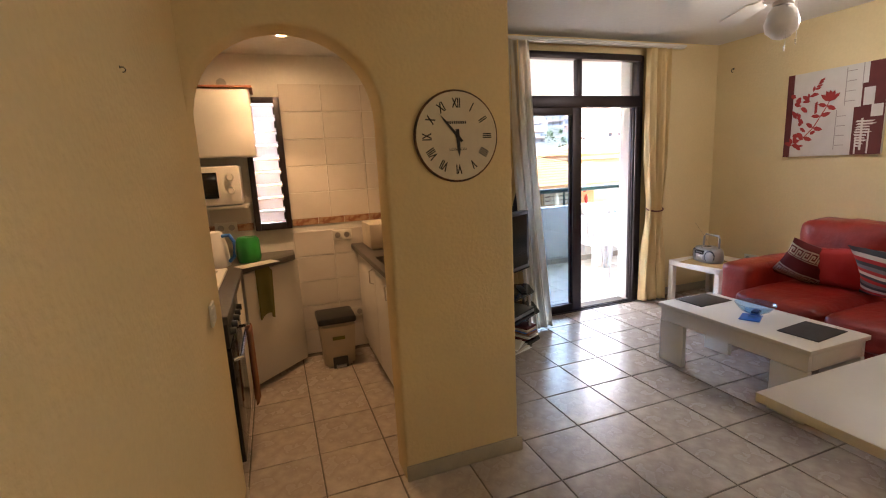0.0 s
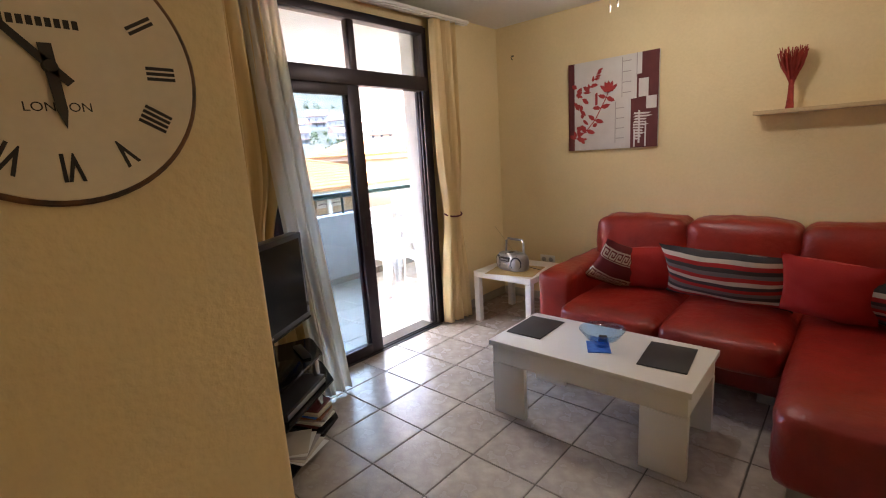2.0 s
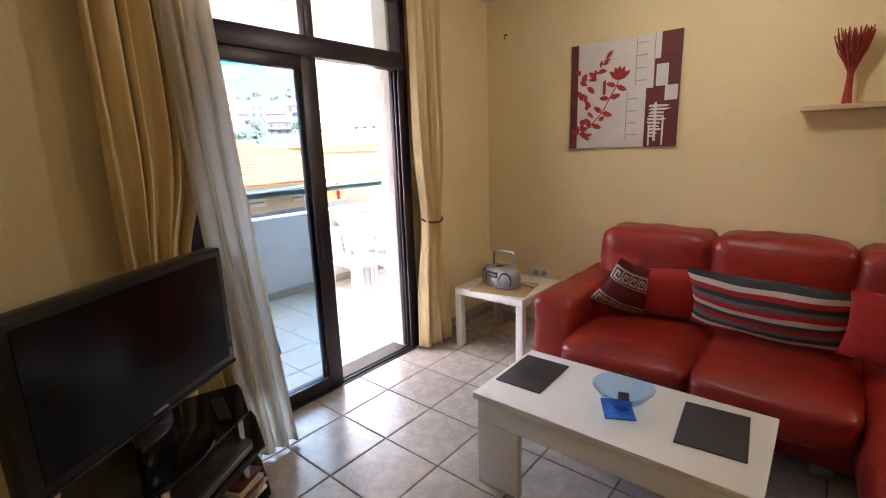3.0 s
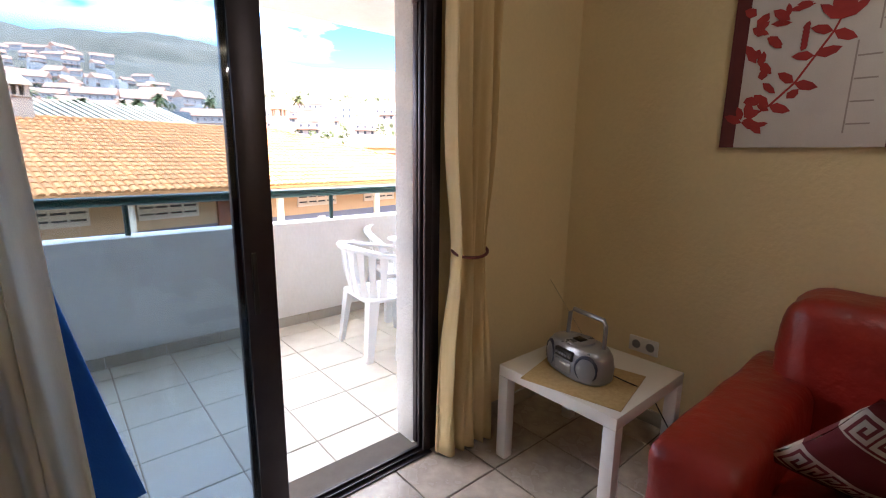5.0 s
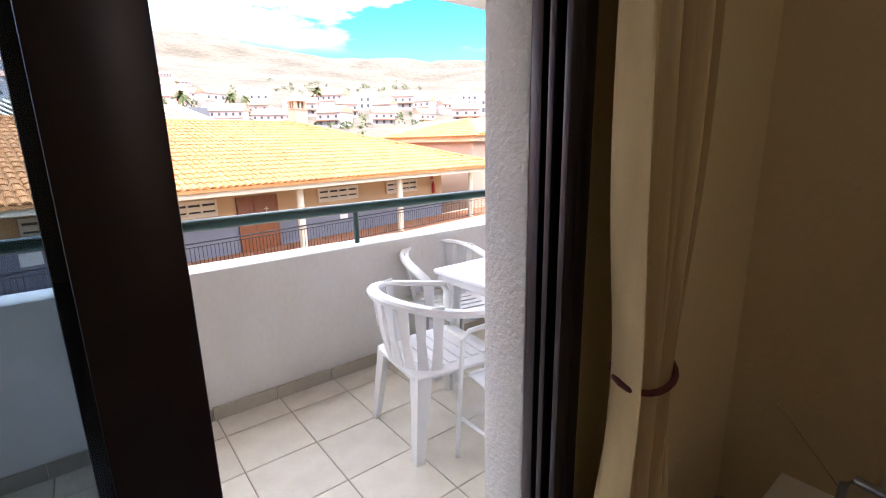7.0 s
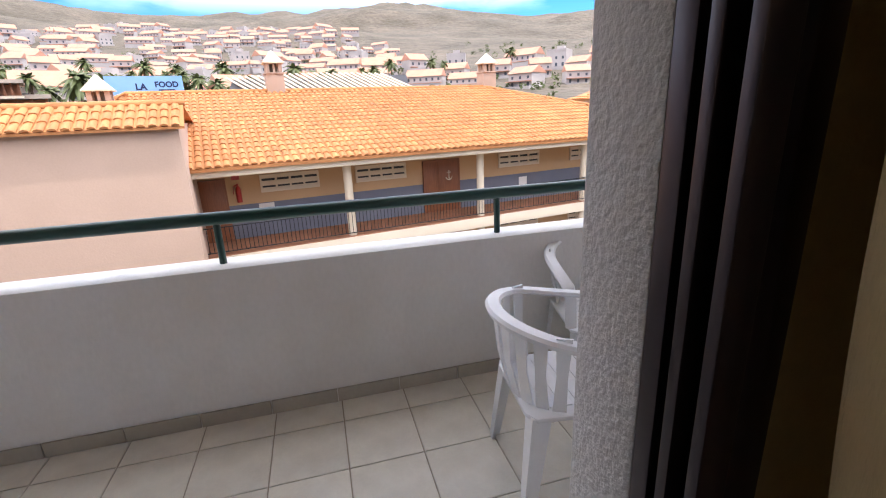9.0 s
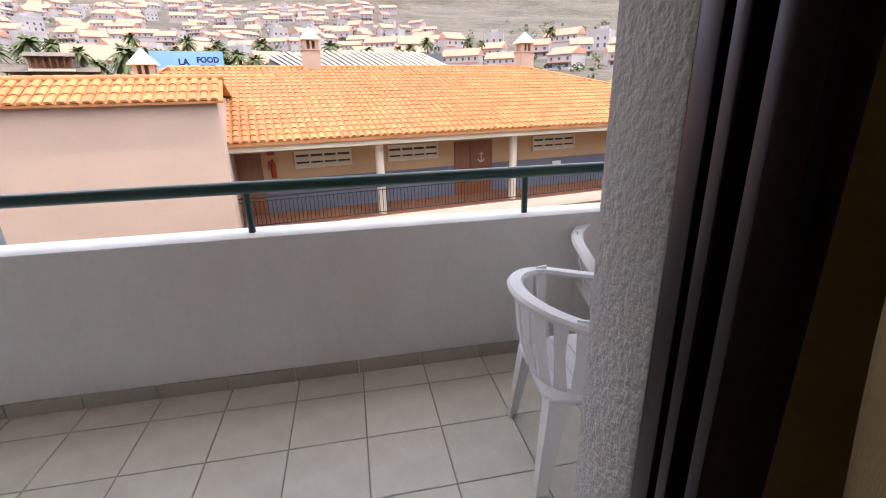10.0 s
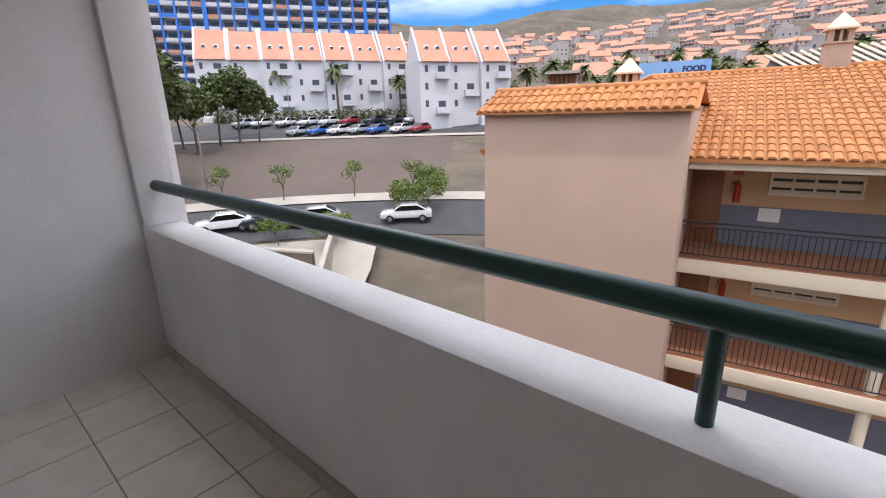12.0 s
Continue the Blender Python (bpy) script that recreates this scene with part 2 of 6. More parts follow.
def tube(bm, pts, r, n=8, closed=False):
    """A round bar along a line of points."""
    pts = [Vector(p) for p in pts]
    rings = []
    for i, p in enumerate(pts):
        q0 = pts[i - 1] if i or closed else p
        q1 = pts[(i + 1) % len(pts)] if i < len(pts) - 1 or closed else p
        d = (q1 - q0).normalized()
        up = Vector((0, 0, 1)) if abs(d.z) < 0.95 else Vector((1, 0, 0))
        s = d.cross(up).normalized()
        u = s.cross(d)
        rings.append([bm.verts.new(p + r * (math.cos(a) * s + math.sin(a) * u)) for a in (2 * math.pi * k / n for k in range(n))])
    pairs = list(zip(rings, rings[1:])) + ([(rings[-1], rings[0])] if closed else [])
    for A, B in pairs:
        for k in range(n):
            bm.faces.new((A[k], A[(k + 1) % n], B[(k + 1) % n], B[k]))
    if not closed:
        bm.faces.new(rings[0][::-1])
        bm.faces.new(rings[-1])


def lathe(bm, prof, n=24, m=None):
    """A turned body from (radius, height) pairs."""
    t = bmesh.new()
    rings = [[t.verts.new((r * math.cos(2 * math.pi * k / n), r * math.sin(2 * math.pi * k / n), z)) for k in range(n)] for r, z in prof]
    for A, B in zip(rings, rings[1:]):
        for k in range(n):
            t.faces.new((A[k], A[(k + 1) % n], B[(k + 1) % n], B[k]))
    if prof[0][0] > 1e-4:
        t.faces.new(rings[0][::-1])
    if prof[-1][0] > 1e-4:
        t.faces.new(rings[-1])
    bmesh.ops.remove_doubles(t, verts=t.verts, dist=1e-5)
    join(bm, t, m)


def prism(bm, outline, h0, h1, axis="z", m=None, bevel=0.0):
    """A flat outline pushed from h0 to h1 along an axis."""
    t = bmesh.new()
    at = {"z": lambda a, b, h: (a, b, h), "y": lambda a, b, h: (a, h, b), "x": lambda a, b, h: (h, a, b)}[axis]
    lo = [t.verts.new(at(a, b, h0)) for a, b in outline]
    hi = [t.verts.new(at(a, b, h1)) for a, b in outline]
    k = len(outline)
    t.faces.new(lo)
    t.faces.new(hi)
    for i in range(k):
        t.faces.new((lo[i], lo[(i + 1) % k], hi[(i + 1) % k], hi[i]))
    bmesh.ops.recalc_face_normals(t, faces=t.faces)
    if bevel:
        bmesh.ops.bevel(t, geom=t.edges[:], offset=bevel, segments=2, profile=0.5, affect="EDGES", clamp_overlap=True)
    join(bm, t, m)


def grid_surface(bm, f, nu, nv):
    vs = [[bm.verts.new(f(i / nu, j / nv)) for j in range(nv + 1)] for i in range(nu + 1)]
    for i in range(nu):
        for j in range(nv):
            bm.faces.new((vs[i][j], vs[i + 1][j], vs[i + 1][j + 1], vs[i][j + 1]))


def finish(name, bm, material, smooth=None):
    bmesh.ops.recalc_face_normals(bm, faces=bm.faces)
    me = bpy.data.meshes.new(name)
    bm.to_mesh(me)
    bm.free()
    me.materials.append(material)
    if smooth is not None:
        for p in me.polygons:
            p.use_smooth = True
        me.set_sharp_from_angle(angle=radians(smooth))
    return me


def part(name, bm, material, parent=None, label="", smooth=35, kind=""):
    ob = new(name, finish(name, bm, material, smooth))
    ob.parent = parent
    return tagged(ob, label, kind=kind)


def thing(name, place, label, category, group="", turn=0.0, kind=""):
    ob = new(name)
    ob.empty_display_size = 0.1
    ob.matrix_basis = pose(*place, 0, 0, turn)
    return tagged(ob, label, category, group, kind)


def one(name, boxes, material, parent=None, label="", bevel=0.0, smooth=35, kind=""):
    bm = bmesh.new()
    for lo, hi in boxes:
        box(bm, lo, hi, bevel)
    return part(name, bm, material, parent, label, smooth, kind)


def structure(name, boxes, material, label, bevel=0.0):
    return tagged(one(name, boxes, material, None, label, bevel), kind="structure", category=name.split("_")[0])

# ---- the flat: walls, ceiling, door ----
H = 2.50
structure("wall_north", [((0.68, 3.24, 0), (1.66, 3.43, H)), ((3.13, 3.24, 0), (4.29, 3.43, H)), ((1.66, 3.24, 2.37), (3.13, 3.43, H))], M["wall"], "cream painted wall around the balcony door")
structure("wall_east", [((4.09, -2.6, 0), (4.29, 3.24, H))], M["wall"], "cream painted wall behind the red sofa")
structure("wall_south", [((-0.72, -2.8, 0), (4.29, -2.6, H))], M["wall"], "plain cream wall at the back of the room")
bm = bmesh.new()
box(bm, (-0.72, -2.6, 0), (-0.52, 1.70, H), 0.0)
hall = part("wall_hall", bm, M["wall"], None, "cream hall wall with a rounded end at the kitchen")
tagged(hall, kind="structure", category="wall")
structure("wall_partition", [((0.68, 1.70, 0), (0.78, 3.24, H))], M["wall"], "cream partition between kitchen and living room")


def arch_wall():
    """Wall with a round-headed opening; the soft edges of hand plaster."""
    x0, x1, cx, spring, top = -0.52, 0.185, -0.1675, 1.63, 1.995
    ring = []
    for k in range(25):
        a = math.pi * k / 24
        ring.append((cx + (x1 - x0) / 2 * 1.0 * math.cos(a), spring + (top - spring) * math.sin(a) ** 0.85))
    bm = bmesh.new()
        # pieces: header strips over the arch and the pier to the east
    t = bmesh.new()
    for a, b in zip(ring, ring[1:]):
        vs = [(a[0], a[1]), (b[0], b[1]), (b[0], H), (a[0], H)]
        lo = [t.verts.new((p[0], 1.53, p[1])) for p in vs]
        hi = [t.verts.new((p[0], 1.70, p[1])) for p in vs]
        t.faces.new(lo)
        t.faces.new(hi[::-1])
        t.faces.new((lo[0], lo[1], hi[1], hi[0]))
    pier = [(x1, 0), (0.78, 0), (0.78, H), (x1, H), (x1, spring)]
    lo = [t.verts.new((p[0], 1.53, p[1])) for p in pier]
    hi = [t.verts.new((p[0], 1.70, p[1])) for p in pier]
    t.faces.new(lo)
    t.faces.new(hi[::-1])
    for i in range(5):
        if i != 3:
            t.faces.new((lo[i], lo[(i + 1) % 5], hi[(i + 1) % 5], hi[i]))
    bmesh.ops.remove_doubles(t, verts=t.verts, dist=1e-4)
    bmesh.ops.recalc_face_normals(t, faces=t.faces)
    sharp = [e for e in t.edges if len(e.link_faces) == 2 and e.calc_face_angle(0) > 1.0 and abs(e.verts[0].co.z - e.verts[1].co.z) < 9 and min(v.co.z for v in e.verts) < H - 0.01 and e.verts[0].co.y == e.verts[1].co.y]
    bmesh.ops.bevel(t, geom=sharp, offset=0.018, segments=3, profile=0.5, affect="EDGES", clamp_overlap=True)
    join(bm, t)
    w = part("wall_arch", bm, M["wall"], None, "cream plastered wall with an arched kitchen opening", 50)
    return tagged(w, kind="structure", category="wall")


arch_wall()
structure("ceiling", [((-0.72, -2.8, H), (4.29, 3.43, H + 0.12))], M["ceiling"], "white textured plaster ceiling")
structure("floor", [((-1.4, -2.8, -0.20), (4.29, 3.428, -0.006))], M["grout"], "tiled floor with dark joints")
kt = M["kitchen_tile"] = mat("white_wall_tile", (0.72, 0.68, 0.63), (0.67, 0.62, 0.57), 0.22, scale=5, per_object=0.03, fine=0.02)
structure("wall_kitchen_north", [((-1.4, 3.34, 0), (-0.37, 3.432, H)), ((-0.19, 3.34, 0), (0.68, 3.432, H)), ((-0.37, 3.34, 0), (-0.19, 3.432, 1.04)), ((-0.37, 3.34, 2.0), (-0.19, 3.432, H))], M["ceiling"], "white kitchen end wall")
structure("wall_kitchen_west", [((-1.4, 1.70, 0), (-1.2, 3.34, H))], M["ceiling"], "white kitchen side wall")
structure("wall_kitchen_south", [((-1.4, 1.55, 0), (-0.72, 1.70, H))], M["ceiling"], "plain kitchen wall beside the arch")
structure("ceiling_kitchen", [((-1.2, 1.70, 2.30), (0.68, 3.34, 2.42))], M["ceiling"], "white kitchen ceiling")

bb = [((0.185, 1.515, 0), (0.795, 1.529, 0.075)), ((0.781, 1.529, 0), (0.795, 3.238, 0.075)), ((0.795, 3.226, 0), (1.66, 3.239, 0.075)), ((3.14, 3.226, 0), (4.076, 3.239, 0.075)), ((4.076, -2.6, 0), (4.089, 3.226, 0.075)), ((-0.519, -2.6, 0), (-0.507, 1.69, 0.075))]
structure("baseboard", bb, M["skirt"], "low stone-tile skirting along the walls", 0.003)

# ---- balcony ----
YP = 5.20
structure("balcony_floor", [((-2.2, 3.43, -0.25), (6.2, 5.60, -0.036))], M["balcony_grout"], "balcony slab under ivory tiles")
structure("balcony_parapet", [((-0.60, YP, -0.036), (6.2, YP + 0.20, 0.79))], M["balcony_wall"], "low white painted balcony parapet", 0.006)
structure("balcony_ceiling", [((-2.2, 3.43, 2.42), (6.2, 5.60, 2.62))], M["balcony_wall"], "white balcony soffit with a front edge")
structure("balcony_wall_house_1", [((3.06, 3.32, -0.2), (6.2, 3.45, 2.42))], M["stucco"], "rough white stucco house wall beside the balcony door", 0.008)
structure("balcony_wall_house_2", [((-2.2, 3.435, -0.2), (-0.37, 3.45, 2.42)), ((-0.19, 3.435, -0.2), (1.62, 3.45, 2.42)), ((-0.37, 3.435, -0.2), (-0.19, 3.45, 1.04)), ((-0.37, 3.435, 2.0), (-0.19, 3.45, 2.42))], M["stucco"], "rough white stucco house wall beside the balcony door", 0.008)
structure("balcony_wall_end", [((-0.77, 3.45, -0.036), (-0.60, YP + 0.25, 2.42))], M["balcony_wall"], "white painted side wall closing the balcony", 0.006)
structure("balcony_wall_far_end", [((6.0, 3.45, -0.036), (6.2, YP, 2.42))], M["balcony_wall"], "plain white wall at the other end of the balcony", 0.006)

structure("balcony_wall_pilaster", [((-0.60, YP + 0.002, 0.792), (-0.555, YP + 0.20, 2.418))], M["balcony_wall"], "shallow white pilaster at the end of the parapet", 0.004)


def balcony_rail():
    r = thing("balcony_railing", (0, YP + 0.10, 0.79), "dark green round metal handrail on short posts", "railing")
    bm = bmesh.new()
    tube(bm, [(-0.556, 0, 0.225), (3.0, 0, 0.225), (6.0, 0, 0.225)], 0.032, 16)
    part("handrail", bm, M["rail"], r)
    for x in (2.255, 3.69, 5.12):
        bm = bmesh.new()
        cyl(bm, (x, 0, 0.0), (x, 0, 0.20), 0.017, n=14)
        part("post", bm, M["rail"], r)


balcony_rail()

# ---- sliding balcony door ----
def balcony_door():
    d = thing("door_1", (0, 3.235, 0), "dark bronze aluminium sliding balcony door, half open", "door", kind="structure")
    w = 0.05
    one("outer_frame", [((1.66, -0.035, 0), (1.71, 0.045, 2.37)), ((3.08, -0.012, 0), (3.13, 0.083, 2.37)), ((1.71, -0.035, 2.315), (3.08, 0.045, 2.37)), ((1.71, -0.035, 1.905), (3.08, 0.045, 2.005))], M["frame"], d, bevel=0.003)
    one("jamb_track", [((3.045, -0.020, 0.01), (3.079, -0.006, 1.905)), ((3.045, 0.016, 0.01), (3.079, 0.030, 1.905)), ((3.058, 0.055, 0.01), (3.079, 0.082, 1.905))], M["frame"], d, bevel=0.002)
    one("mullion", [((2.375, -0.025, 2.005), (2.425, 0.035, 2.315))], M["frame"], d, bevel=0.003)
    one("threshold", [((1.71, -0.035, -0.004), (3.08, 0.045, 0.006)), ((1.71, -0.012, 0.006), (3.08, -0.006, 0.018)), ((1.71, 0.018, 0.006), (3.08, 0.024, 0.018))], M["frame"], d, "dark floor track")
    one("transom_pane", [((1.71, 0.002, 2.005), (2.375, 0.008, 2.315))], M["clear"], d, "clear glass").visible_shadow = False
    one("transom_pane", [((2.425, 0.002, 2.005), (3.08, 0.008, 2.315))], M["clear"], d, "clear glass").visible_shadow = False
    for y, x0, x1 in ((-0.009, 1.715, 2.425), (0.021, 1.73, 2.41)):
        p = one("sliding_panel", [((x0, y - 0.013, 0.02), (x0 + 0.06, y + 0.013, 1.905)), ((x1 - 0.095, y - 0.013, 0.02), (x1, y + 0.013, 1.905)), ((x0 + 0.06, y - 0.013, 0.02), (x1 - 0.095, y + 0.013, 0.085)), ((x0 + 0.06, y - 0.013, 1.84), (x1 - 0.095, y + 0.013, 1.905))], M["frame"], d, bevel=0.003)
        if y < 0:
            one("pane", [((x0 + 0.06, y - 0.003, 0.085), (x1 - 0.095, y + 0.003, 1.84))], M["glass"], p, "tinted glass").visible_shadow = False
            one("pull_handle", [((x1 - 0.075, y - 0.020, 0.82), (x1 - 0.060, y - 0.013, 1.02))], M["black"], p, "slim recessed pull", 0.002)


balcony_door()

# ---- living room furniture ----
def coffee_table():
    t = thing("coffee_table", (2.48, 1.575, 0), "white laminate coffee table with slab legs on the tiles", "table")
    one("tabletop", [((-0.25, -0.50, 0.392), (0.25, 0.50, 0.42))], M["white_lam"], t, bevel=0.003)
    one("apron", [((-0.235, -0.485, 0.295), (-0.205, 0.485, 0.391))], M["white_lam"], t, bevel=0.002)
    one("apron", [((0.205, -0.485, 0.295), (0.235, 0.485, 0.391))], M["white_lam"], t, bevel=0.002)
    one("apron", [((-0.204, -0.485, 0.295), (0.204, -0.455, 0.391))], M["white_lam"], t, bevel=0.002)
    one("apron", [((-0.204, 0.455, 0.295), (0.204, 0.485, 0.391))], M["white_lam"], t, bevel=0.002)
    for sx in (-1, 1):
        for sy in (-1, 1):
            lo = [sx * 0.22 - 0.017, sy * 0.39 - 0.097, 0]
            hi = [sx * 0.22 + 0.017, sy * 0.39 + 0.097, 0.292]
            one("leg", [(lo, hi)], M["white_lam"], t, bevel=0.002)


coffee_table()


def side_table():
    t = thing("side_table", (3.57, 2.73, 0), "small square white side table in the corner", "table")
    one("tabletop", [((-0.275, -0.275, 0.39), (0.275, 0.275, 0.44))], M["white_lam"], t, bevel=0.003)
    for sx in (-1, 1):
        for sy in (-1, 1):
            one("leg", [((sx * 0.25 - 0.025, sy * 0.25 - 0.025, 0), (sx * 0.25 + 0.025, sy * 0.25 + 0.025, 0.389))], M["white_lam"], t, bevel=0.002)


side_table()


def dining_table():
    t = thing("dining_table", (1.56, 0.02, 0), "white laminate dining table with a thick plain top", "table")
    one("tabletop", [((-0.50, -0.52, 0.690), (0.50, 0.52, 0.72))], M["white_lam"], t, bevel=0.003)
    bm = bmesh.new()
    lathe(bm, [(0, 0), (0.27, 0), (0.27, 0.02), (0.06, 0.05), (0.04, 0.08), (0.04, 0.66), (0.12, 0.68), (0.12, 0.689), (0, 0.689)], 32, Matrix.Translation((0.12, -0.1, 0)))
    part("pedestal", bm, M["white_lam"], t, "white pedestal foot")


dining_table()


def cushion_bm(lo, hi, puff=0.03, bevel=0.06, wrinkle=0.006, seed=0, n=12):
    """An upholstered block: a rounded box, swollen in the middle, with faint creases."""
    bm = bmesh.new()
    bmesh.ops.create_cube(bm, size=1.0)
    bmesh.ops.subdivide_edges(bm, edges=bm.edges[:], cuts=n, use_grid_fill=True)
    size = Vector([b - a for a, b in zip(lo, hi)])
    mid = Vector([(a + b) / 2 for a, b in zip(lo, hi)])
    for v in bm.verts:
        c = v.co * 2
        p = Vector([c[i] * size[i] / 2 for i in range(3)])
        core = Vector([max(-size[i] / 2 + bevel, min(size[i] / 2 - bevel, p[i])) for i in range(3)])
        d = p - core
        if d.length > 1e-6:
            p = core + d.normalized() * min(bevel, d.length)
        sw = [(1 - c[(i + 1) % 3] ** 2) * (1 - c[(i + 2) % 3] ** 2) for i in range(3)]
        for i in range(3):
            p[i] += puff * sw[i] * max(-1, min(1, c[i])) * (1 if abs(c[i]) > 0.5 else 0)
        w = noise.noise(p * 7 + Vector((seed * 3.1, 0, 0))) + 0.6 * noise.noise(p * 17 + Vector((0, seed * 2.3, 0)))
        p += d.normalized() * wrinkle * w if d.length > 1e-6 else Vector()
        v.co = p + mid
    return bm


def sofa():
    s = thing("corner_sofa", (3.5, 1.2, 0), "red leather corner sofa with padded backs, against the wall", "sofa")
    off = Vector((3.5, 1.2, 0))

    def pad(name, lo, hi, label="", **k):
        a = [l - o for l, o in zip(lo, off)]
        b = [h - o for h, o in zip(hi, off)]
        part(name, cushion_bm(a, b, **k), M["leather"], s, label, 60)

    pad("base", (3.10, 0.10, 0.05), (4.05, 2.20, 0.30), puff=0.0, bevel=0.03, wrinkle=0.003)
    pad("base", (2.36, -0.15, 0.05), (4.05, 0.80, 0.27), puff=0.0, bevel=0.03, wrinkle=0.003)
    pad("armrest", (3.04, 2.015, 0.06), (4.05, 2.245, 0.585), puff=0.012, bevel=0.035, seed=2)
    pad("seat_cushion", (2.87, 1.42, 0.24), (3.90, 2.01, 0.435), puff=0.022, bevel=0.055, seed=3)
    pad("seat_cushion", (2.87, 0.84, 0.24), (3.90, 1.415, 0.43), puff=0.022, bevel=0.055, seed=4)
    pad("seat_cushion", (2.26, -0.05, 0.10), (3.90, 0.82, 0.425), puff=0.022, bevel=0.06, seed=5)
    pad("back_cushion", (3.76, 1.51, 0.36), (4.07, 2.14, 0.865), puff=0.025, bevel=0.06, wrinkle=0.010, seed=6)
    pad("back_cushion", (3.76, 0.88, 0.36), (4.07, 1.505, 0.865), puff=0.025, bevel=0.06, wrinkle=0.010, seed=7)
    pad("back_cushion", (3.76, 0.20, 0.36), (4.07, 0.872, 0.855), puff=0.025, bevel=0.06, wrinkle=0.010, seed=8)
    pad("back_cushion", (2.60, -0.33, 0.36), (3.74, -0.06, 0.83), puff=0.035, bevel=0.07, wrinkle=0.010, seed=9)
    for x, y in ((3.16, 2.12), (3.16, 0.92), (2.42, 0.72), (2.42, -0.08)):
        one("foot", [((x - 3.5 - 0.04, y - 1.2 - 0.04, 0), (x - 3.5 + 0.04, y - 1.2 + 0.04, 0.055))], M["steel"], s, "brushed metal foot", 0.003)


sofa()

# ---- more interior materials ----
M["clock_face"] = mat("aged_cream_clock_face", (0.76, 0.69, 0.56), (0.66, 0.57, 0.43), 0.6, scale=7, fine=0.06)
M["clock_rim"] = mat("worn_black_rim", (0.03, 0.022, 0.018), (0.16, 0.07, 0.03), 0.6, scale=22, spread=0.25)
M["ink"] = mat("black_ink", (0.02, 0.017, 0.015), None, 0.6, scale=9)
M["canvas"] = mat("white_canvas_paint", (0.68, 0.64, 0.61), (0.62, 0.58, 0.55), 0.75, scale=10, bump=0.0004, bscale=200)
M["maroon"] = mat("maroon_paint", (0.13, 0.018, 0.018), (0.09, 0.012, 0.012), 0.6, scale=9)
M["red_paint"] = mat("red_paint", (0.42, 0.03, 0.025), (0.30, 0.02, 0.02), 0.6, scale=14)
M["grey_paint"] = mat("grey_brush_paint", (0.38, 0.33, 0.31), None, 0.7, scale=14)
M["red_cloth"] = mat("bright_red_cloth", (0.42, 0.02, 0.016), (0.36, 0.016, 0.012), 0.85, scale=9, bump=0.0008, bscale=180)
M["cream_cloth"] = mat("cream_cloth", (0.62, 0.55, 0.45), None, 0.85, scale=9, bump=0.0006, bscale=180)
M["wine_cloth"] = mat("wine_cloth", (0.15, 0.016, 0.018), None, 0.85, scale=9, bump=0.0006, bscale=180)
M["grey_stripe"] = mat("grey_cloth", (0.16, 0.145, 0.14), None, 0.85, scale=9, bump=0.0006, bscale=180)
M["charcoal_cloth"] = mat("charcoal_cloth", (0.045, 0.04, 0.04), None, 0.85, scale=9, bump=0.0006, bscale=180)
M["mat_black"] = mat("dark_place_mat", (0.022, 0.021, 0.022), (0.03, 0.028, 0.03), 0.55, scale=30)
M["blue_card"] = mat("blue_patterned_card", (0.02, 0.09, 0.48), (0.05, 0.25, 0.70), 0.4, scale=40)
M["blue_glass"] = sheet_glass("blue_glass", (0.70, 0.86, 1.0), 1.2)
M["straw"] = mat("woven_straw", (0.50, 0.36, 0.17), (0.40, 0.28, 0.12), 0.8, scale=60, bump=0.0015, bscale=160)
M["silver"] = mat("silver_plastic", (0.34, 0.345, 0.36), (0.28, 0.285, 0.30), 0.3, 0.5, scale=9)
M["speaker_blue"] = mat("dark_blue_grille", (0.016, 0.022, 0.045), (0.024, 0.032, 0.06), 0.45, scale=30)
M["pale_wood"] = mat("pale_wood", (0.58, 0.43, 0.24), (0.50, 0.36, 0.19), 0.5, scale=5, stretch=(3, 12, 12))
M["dried_red"] = mat("red_dried_grass", (0.36, 0.035, 0.02), (0.24, 0.02, 0.012), 0.8, scale=20)
M["blue_towel"] = mat("blue_beach_towel", (0.005, 0.09, 0.55), (0.01, 0.14, 0.62), 0.9, scale=6, bump=0.001, bscale=160)
M["worktop"] = mat("dark_speckled_worktop", (0.055, 0.05, 0.045), (0.10, 0.09, 0.08), 0.35, scale=60)
M["green_bag"] = mat("green_plastic", (0.01, 0.20, 0.03), (0.015, 0.28, 0.04), 0.4, scale=9)
M["olive_cloth"] = mat("olive_towel", (0.22, 0.21, 0.06), None, 0.9, scale=9, bump=0.001, bscale=150)
M["border"] = mat("terracotta_border_tile", (0.30, 0.13, 0.07), (0.48, 0.32, 0.20), 0.3, scale=26, spread=0.15)
M["bulb"] = glow("lit_bulb", (1.0, 0.62, 0.30), 18.0)
M["opal"] = mat("opal_glass", (0.80, 0.79, 0.76), (0.76, 0.75, 0.72), 0.3, scale=6, fine=0.02)
M["white_plate"] = mat("white_socket_plastic", (0.78, 0.76, 0.70), None, 0.4, scale=9)
M["tv_screen"] = mat("dark_tv_screen", (0.005, 0.005, 0.006), None, 0.16, scale=4, fine=0.01, spec=0.22)
M["tv_casing"] = mat("dark_tv_plastic", (0.010, 0.010, 0.011), None, 0.30, scale=6, fine=0.02, spec=0.25)


